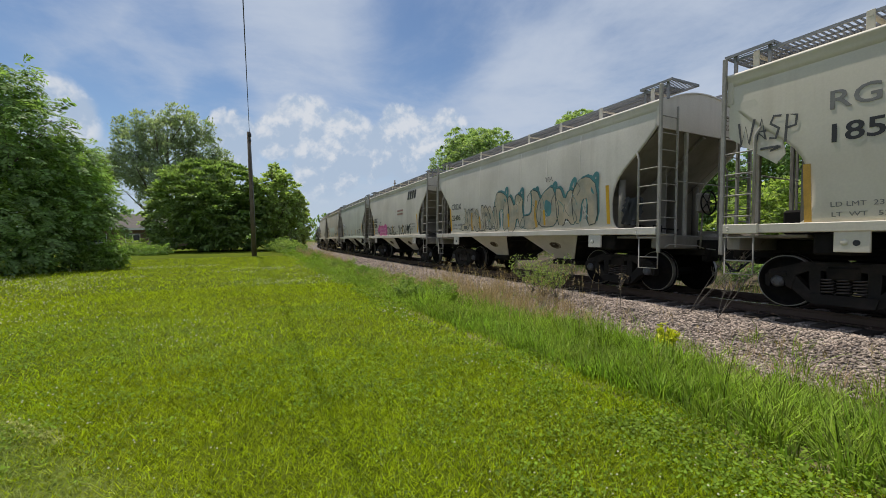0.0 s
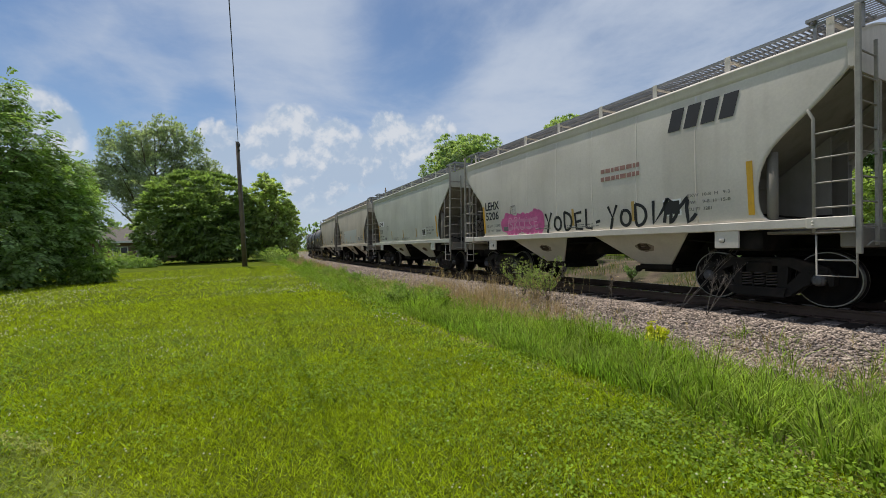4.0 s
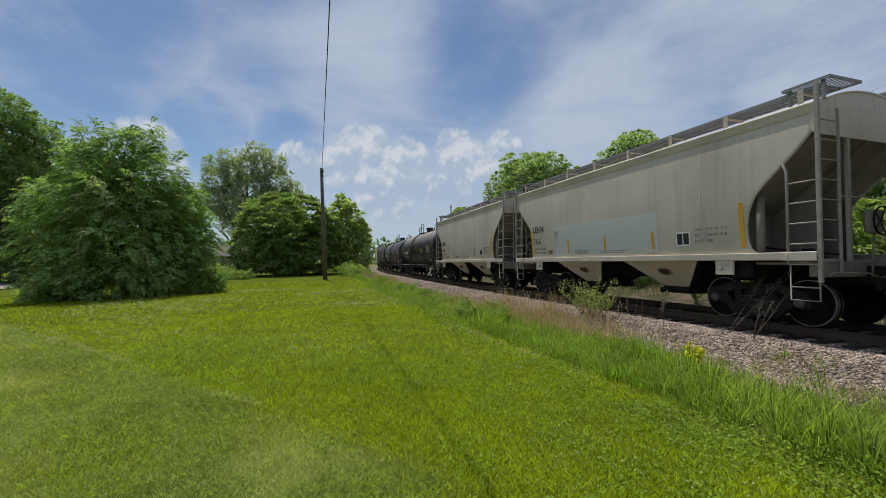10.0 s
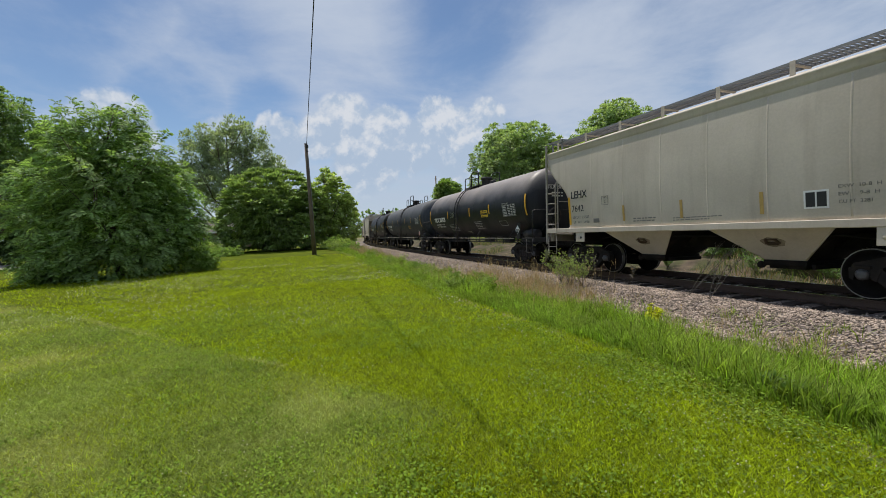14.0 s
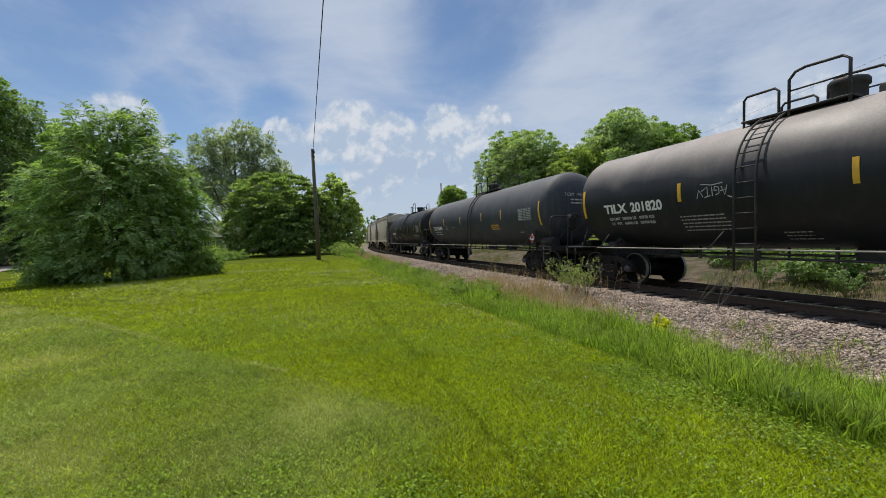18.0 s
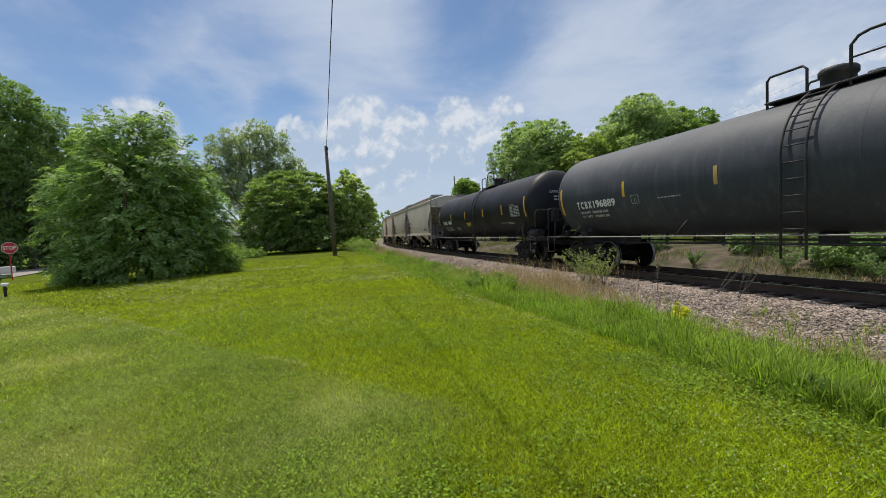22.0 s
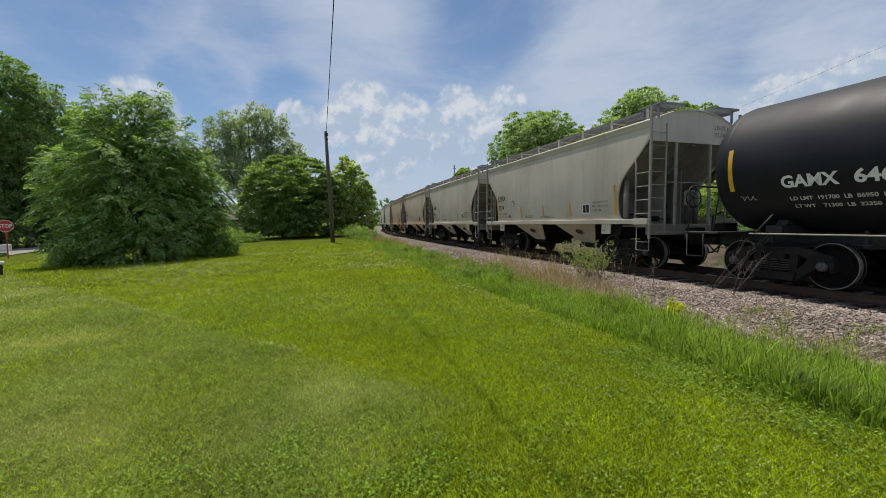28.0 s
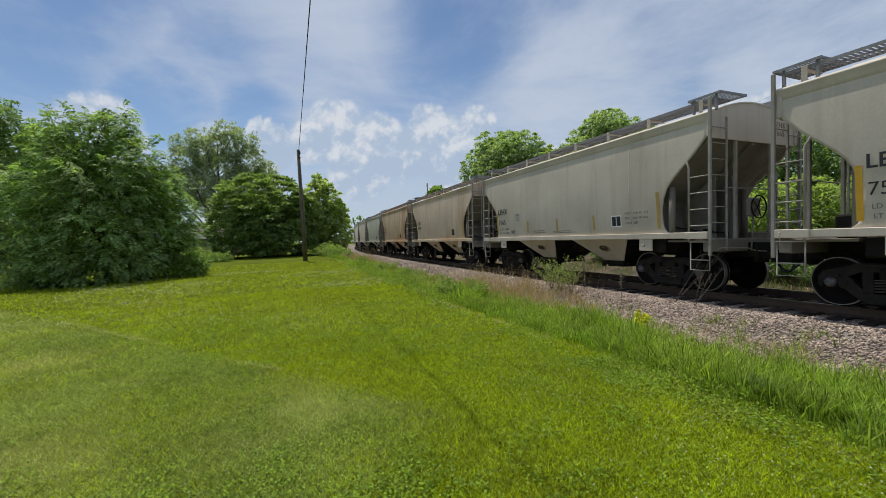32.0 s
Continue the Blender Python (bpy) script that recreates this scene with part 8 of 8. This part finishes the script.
# ---------------------------------------------------------------- pole, cables, signs, house
def build_pole():
    p = thing("utility_pole", "leaning weathered grey wooden utility pole with a conduit", "utility pole", pose(-14.84, 32.49, float(ground_z(-14.84, 32.49))))
    top = Vector((0.46, -1.39, 8.62))
    part("post", Geo().tube([(0, 0, -0.2), tuple(top * 0.5), tuple(top)], [0.16, 0.14, 0.115], 14), "pole", p, "weathered round wooden post")
    part("conduit", Geo().tube([(0.20, -0.05, -0.1), tuple(top * 0.5 + Vector((0.17, -0.05, 0))), tuple(top + Vector((0.14, -0.05, -0.9)))], 0.035, 8), "inkgrey", p, "dark plastic conduit")
    part("clamp", Geo().box(tuple(top + Vector((0.12, -0.06, -0.25))), (0.14, 0.14, 0.22), b=0.02).box(tuple(top + Vector((0.12, -0.06, -0.62))), (0.12, 0.12, 0.14), b=0.02), "ink", p, "black cable clamp")


build_pole()


def cable(name, a, b, sag, r, label):
    a, b = Vector(a), Vector(b)
    pts = [a.lerp(b, t) - Vector((0, 0, 4 * sag * t * (1 - t))) for t in np.linspace(0, 1, 25)]
    me = Geo().tube(pts, r, 6).mesh(name)
    me.materials.append(M["wire"])
    return tagged(new(name, me), label, "cable")


cable("overhead_cable", (-14.32, 31.08, 8.72), (7.4, -13.7, 8.45), 0.0, 0.017, "black overhead service cable from the pole")
cable("power_line", (24.6, 75, 14.5), (23.4, -5, 11.2), 0.4, 0.007, "thin power line beyond the railway")
cable("power_line", (-80, 26.7, 7.6), (-24, 64, 7.2), 0.3, 0.010, "thin power line across the road")


def far_pole(x, y, h, lamp=False):
    p = thing("utility_pole", "distant wooden utility pole", "utility pole", pose(x, y, float(ground_z(x, y))))
    part("post", Geo().tube([(0, 0, -0.2), (0, 0, h)], [0.16, 0.11], 10), "pole", p)
    part("cross_arm", Geo().box((0, 0, h - 0.6), (0.5, 0.1, 0.12), b=0.01) if not lamp else Geo().tube([(0, 0, h - 0.6), (-0.5, -0.6, h - 0.3), (-0.9, -1.1, h - 0.3)], 0.03, 6).box((-1.0, -1.2, h - 0.36), (0.3, 0.3, 0.16), b=0.04), "pole" if not lamp else "bar", p, "wooden cross arm" if not lamp else "street light arm")


far_pole(-12.0, 84.0, 12.4)
far_pole(-45.5, 29.2, 9.0, True)


def build_signs():
    x, y = -33.26, 22.63
    z = float(ground_z(x, y))
    s = thing("stop_sign", "red octagonal stop sign on a rusty post", "stop sign", pose(x, y, z, 0, 0, 55))
    part("post", Geo().box((0, 0.03, 1.15), (0.07, 0.05, 2.5), b=0.008), "red", s, "reddish steel post")
    oc = [(0.41 * math.cos(a), 0.41 * math.sin(a)) for a in (math.pi / 8 + k * math.pi / 4 for k in range(8))]
    part("border", Geo().prism([(a, b + 2.15) for a, b in oc], -0.005, 0.005), "white", s, "white border")
    part("face", Geo().prism([(a * 0.93, b * 0.93 + 2.15) for a, b in oc], -0.010, -0.006), "red", s, "red face")
    part("lettering", text_mesh("STOP", 0.25, 0.62, 0.006), "white", s, "white word", at=pose(-0.31, -0.0115, 2.025))
    b = thing("street_name_sign", "low green street name blade on a post", "street sign", pose(-33.6, 22.2, float(ground_z(-33.6, 22.2)), 0, 0, 50))
    part("post", Geo().box((0, 0.03, 0.2), (0.06, 0.05, 0.5), b=0.006), "darkpaint", b)
    part("blade", Geo().box((0, 0, 0.28), (1.0, 0.02, 0.26), b=0.005), "leaf_b", b, "dark green blade with unreadable lettering")
    part("lettering", Geo().box((0, -0.013, 0.28), (0.66, 0.004, 0.08)), "dimwhite", b)
    v = thing("standpipe", "small black standpipe with pale caps in the grass", "standpipe", pose(-20.25, 13.5, float(ground_z(-20.25, 13.5))))
    part("body", Geo().tube([(0, 0, -0.02), (0, 0, 0.42)], 0.05, 10).box((0, 0, 0.30), (0.14, 0.1, 0.1), b=0.02), "darkpaint", v)
    part("cap", Geo().spin([(0.0, 0.56), (0.06, 0.55), (0.09, 0.49), (0.07, 0.42), (0, 0.42)], (-0.06, 0, 0), "z", 12).spin([(0.0, 0.56), (0.06, 0.55), (0.09, 0.49), (0.07, 0.42), (0, 0.42)], (0.08, 0, 0), "z", 12), "white", v, "two pale caps")
    t = thing("concrete_block", "pale rectangular concrete block by the road", "concrete block", pose(-43.8, 29.1, float(ground_z(-43.8, 29.1)) + 0.05, 0, 0, 38))
    part("block", Geo().box((0, 0, 0.3), (1.6, 0.7, 0.62), b=0.05), "concrete", t)
    tr = thing("box_trailer", "white box trailer parked across the road", "trailer", pose(-47.0, 23.2, float(ground_z(-47.0, 23.2)), 0, 0, 70))
    part("box", Geo().box((0, 0, 2.0), (4.6, 2.3, 2.5), b=0.08), "white", tr, "white ribbed box")
    part("undercarriage", Geo().box((0, 0, 0.65), (4.4, 1.6, 0.2), b=0.02), "darkpaint", tr)
    for q in (-1, 1):
        for w in (-1, 1):
            part("tyre", Geo().spin([(0.0, 0.1), (0.26, 0.1), (0.33, 0.06), (0.33, -0.06), (0.26, -0.1), (0, -0.1)], (q * 0.5, w * 1.05, 0.33), "y", 18), "wire", tr)


build_signs()


def build_house():
    h = thing("house", "low brown house with pale fascia behind the trees", "house", pose(-41.0, 56.0, 0.2, 0, 0, 38))
    part("wall", Geo().box((0, 0, 1.3), (13, 8, 2.7), b=0.02), "brickred", h)
    part("roof", Geo().prism([(-4.7, 2.55), (4.7, 2.55), (4.7, 2.7), (0, 4.6), (-4.7, 2.7)], -7.0, 7.0, "x"), "roof", h, "grey shingle roof")
    part("fascia", Geo().box((0, -4.72, 2.6), (14.0, 0.05, 0.22)), "white", h, "white fascia board")
    for x in (-4.2, -1.0, 3.2):
        w = part("window", Geo().box((x, -4.02, 1.5), (1.5, 0.06, 1.1)), "white", h, "white window frame")
        part("pane", Geo().box((x - 0.36, -4.06, 1.5), (0.62, 0.03, 0.92)).box((x + 0.36, -4.06, 1.5), (0.62, 0.03, 0.92)), "glass", w)
    part("door", Geo().box((1.0, -4.03, 1.05), (0.95, 0.06, 2.05), b=0.01), "siding", h)


build_house()


def build_fence():
    f = thing("rail_fence", "dark weathered three-rail fence behind the railway", "fence")
    for k in range(26):
        s = -16 + k * 2.4
        x, y, th = on_track(s, -13.0)
        z = float(ground_z(x, y))
        part("post", Geo().box((0, 0, 0), (0.13, 0.13, 1.35), b=0.012), "fence", f, key="fence_post", at=pose(x, y, z + 0.55, 0, 0, math.degrees(th)))
        if k:
            for h in (0.35, 0.75, 1.12):
                a, b = Vector((px, py, pz + h)), Vector((x, y, z + h))
                m = Matrix.Translation((a + b) / 2) @ (b - a).to_track_quat("X", "Z").to_matrix().to_4x4()
                part("rail", Geo().box((0, 0, 0), (2.44, 0.05, 0.14), b=0.008), "fence", f, key="fence_rail", at=m)
        px, py, pz = x, y, z


build_fence()


# ---------------------------------------------------------------- movement
def motions():
    offset = -PITCH
    for car, wheels, length in TRAIN:
        rows = []
        for t in range(33):
            s = TRAVEL[t] + offset + length / 2
            x, y, th = on_track(s)
            rows.append((float(t), pose(x, y, RAIL_Z + 0.002, -1.4, 0, math.degrees(th) - 90)))
        walk(car, rows)
        for w in wheels:
            at = w.matrix_basis.translation.copy()
            turn = []
            for k in range(0, 961, 4):
                t = k / 30
                gone = -np.interp(t, range(33), TRAVEL)
                turn.append((t, Matrix.Translation(at) @ Matrix.Rotation(gone / WHEEL_R, 4, "Y")))
            walk(w, turn)
        offset += length


motions()
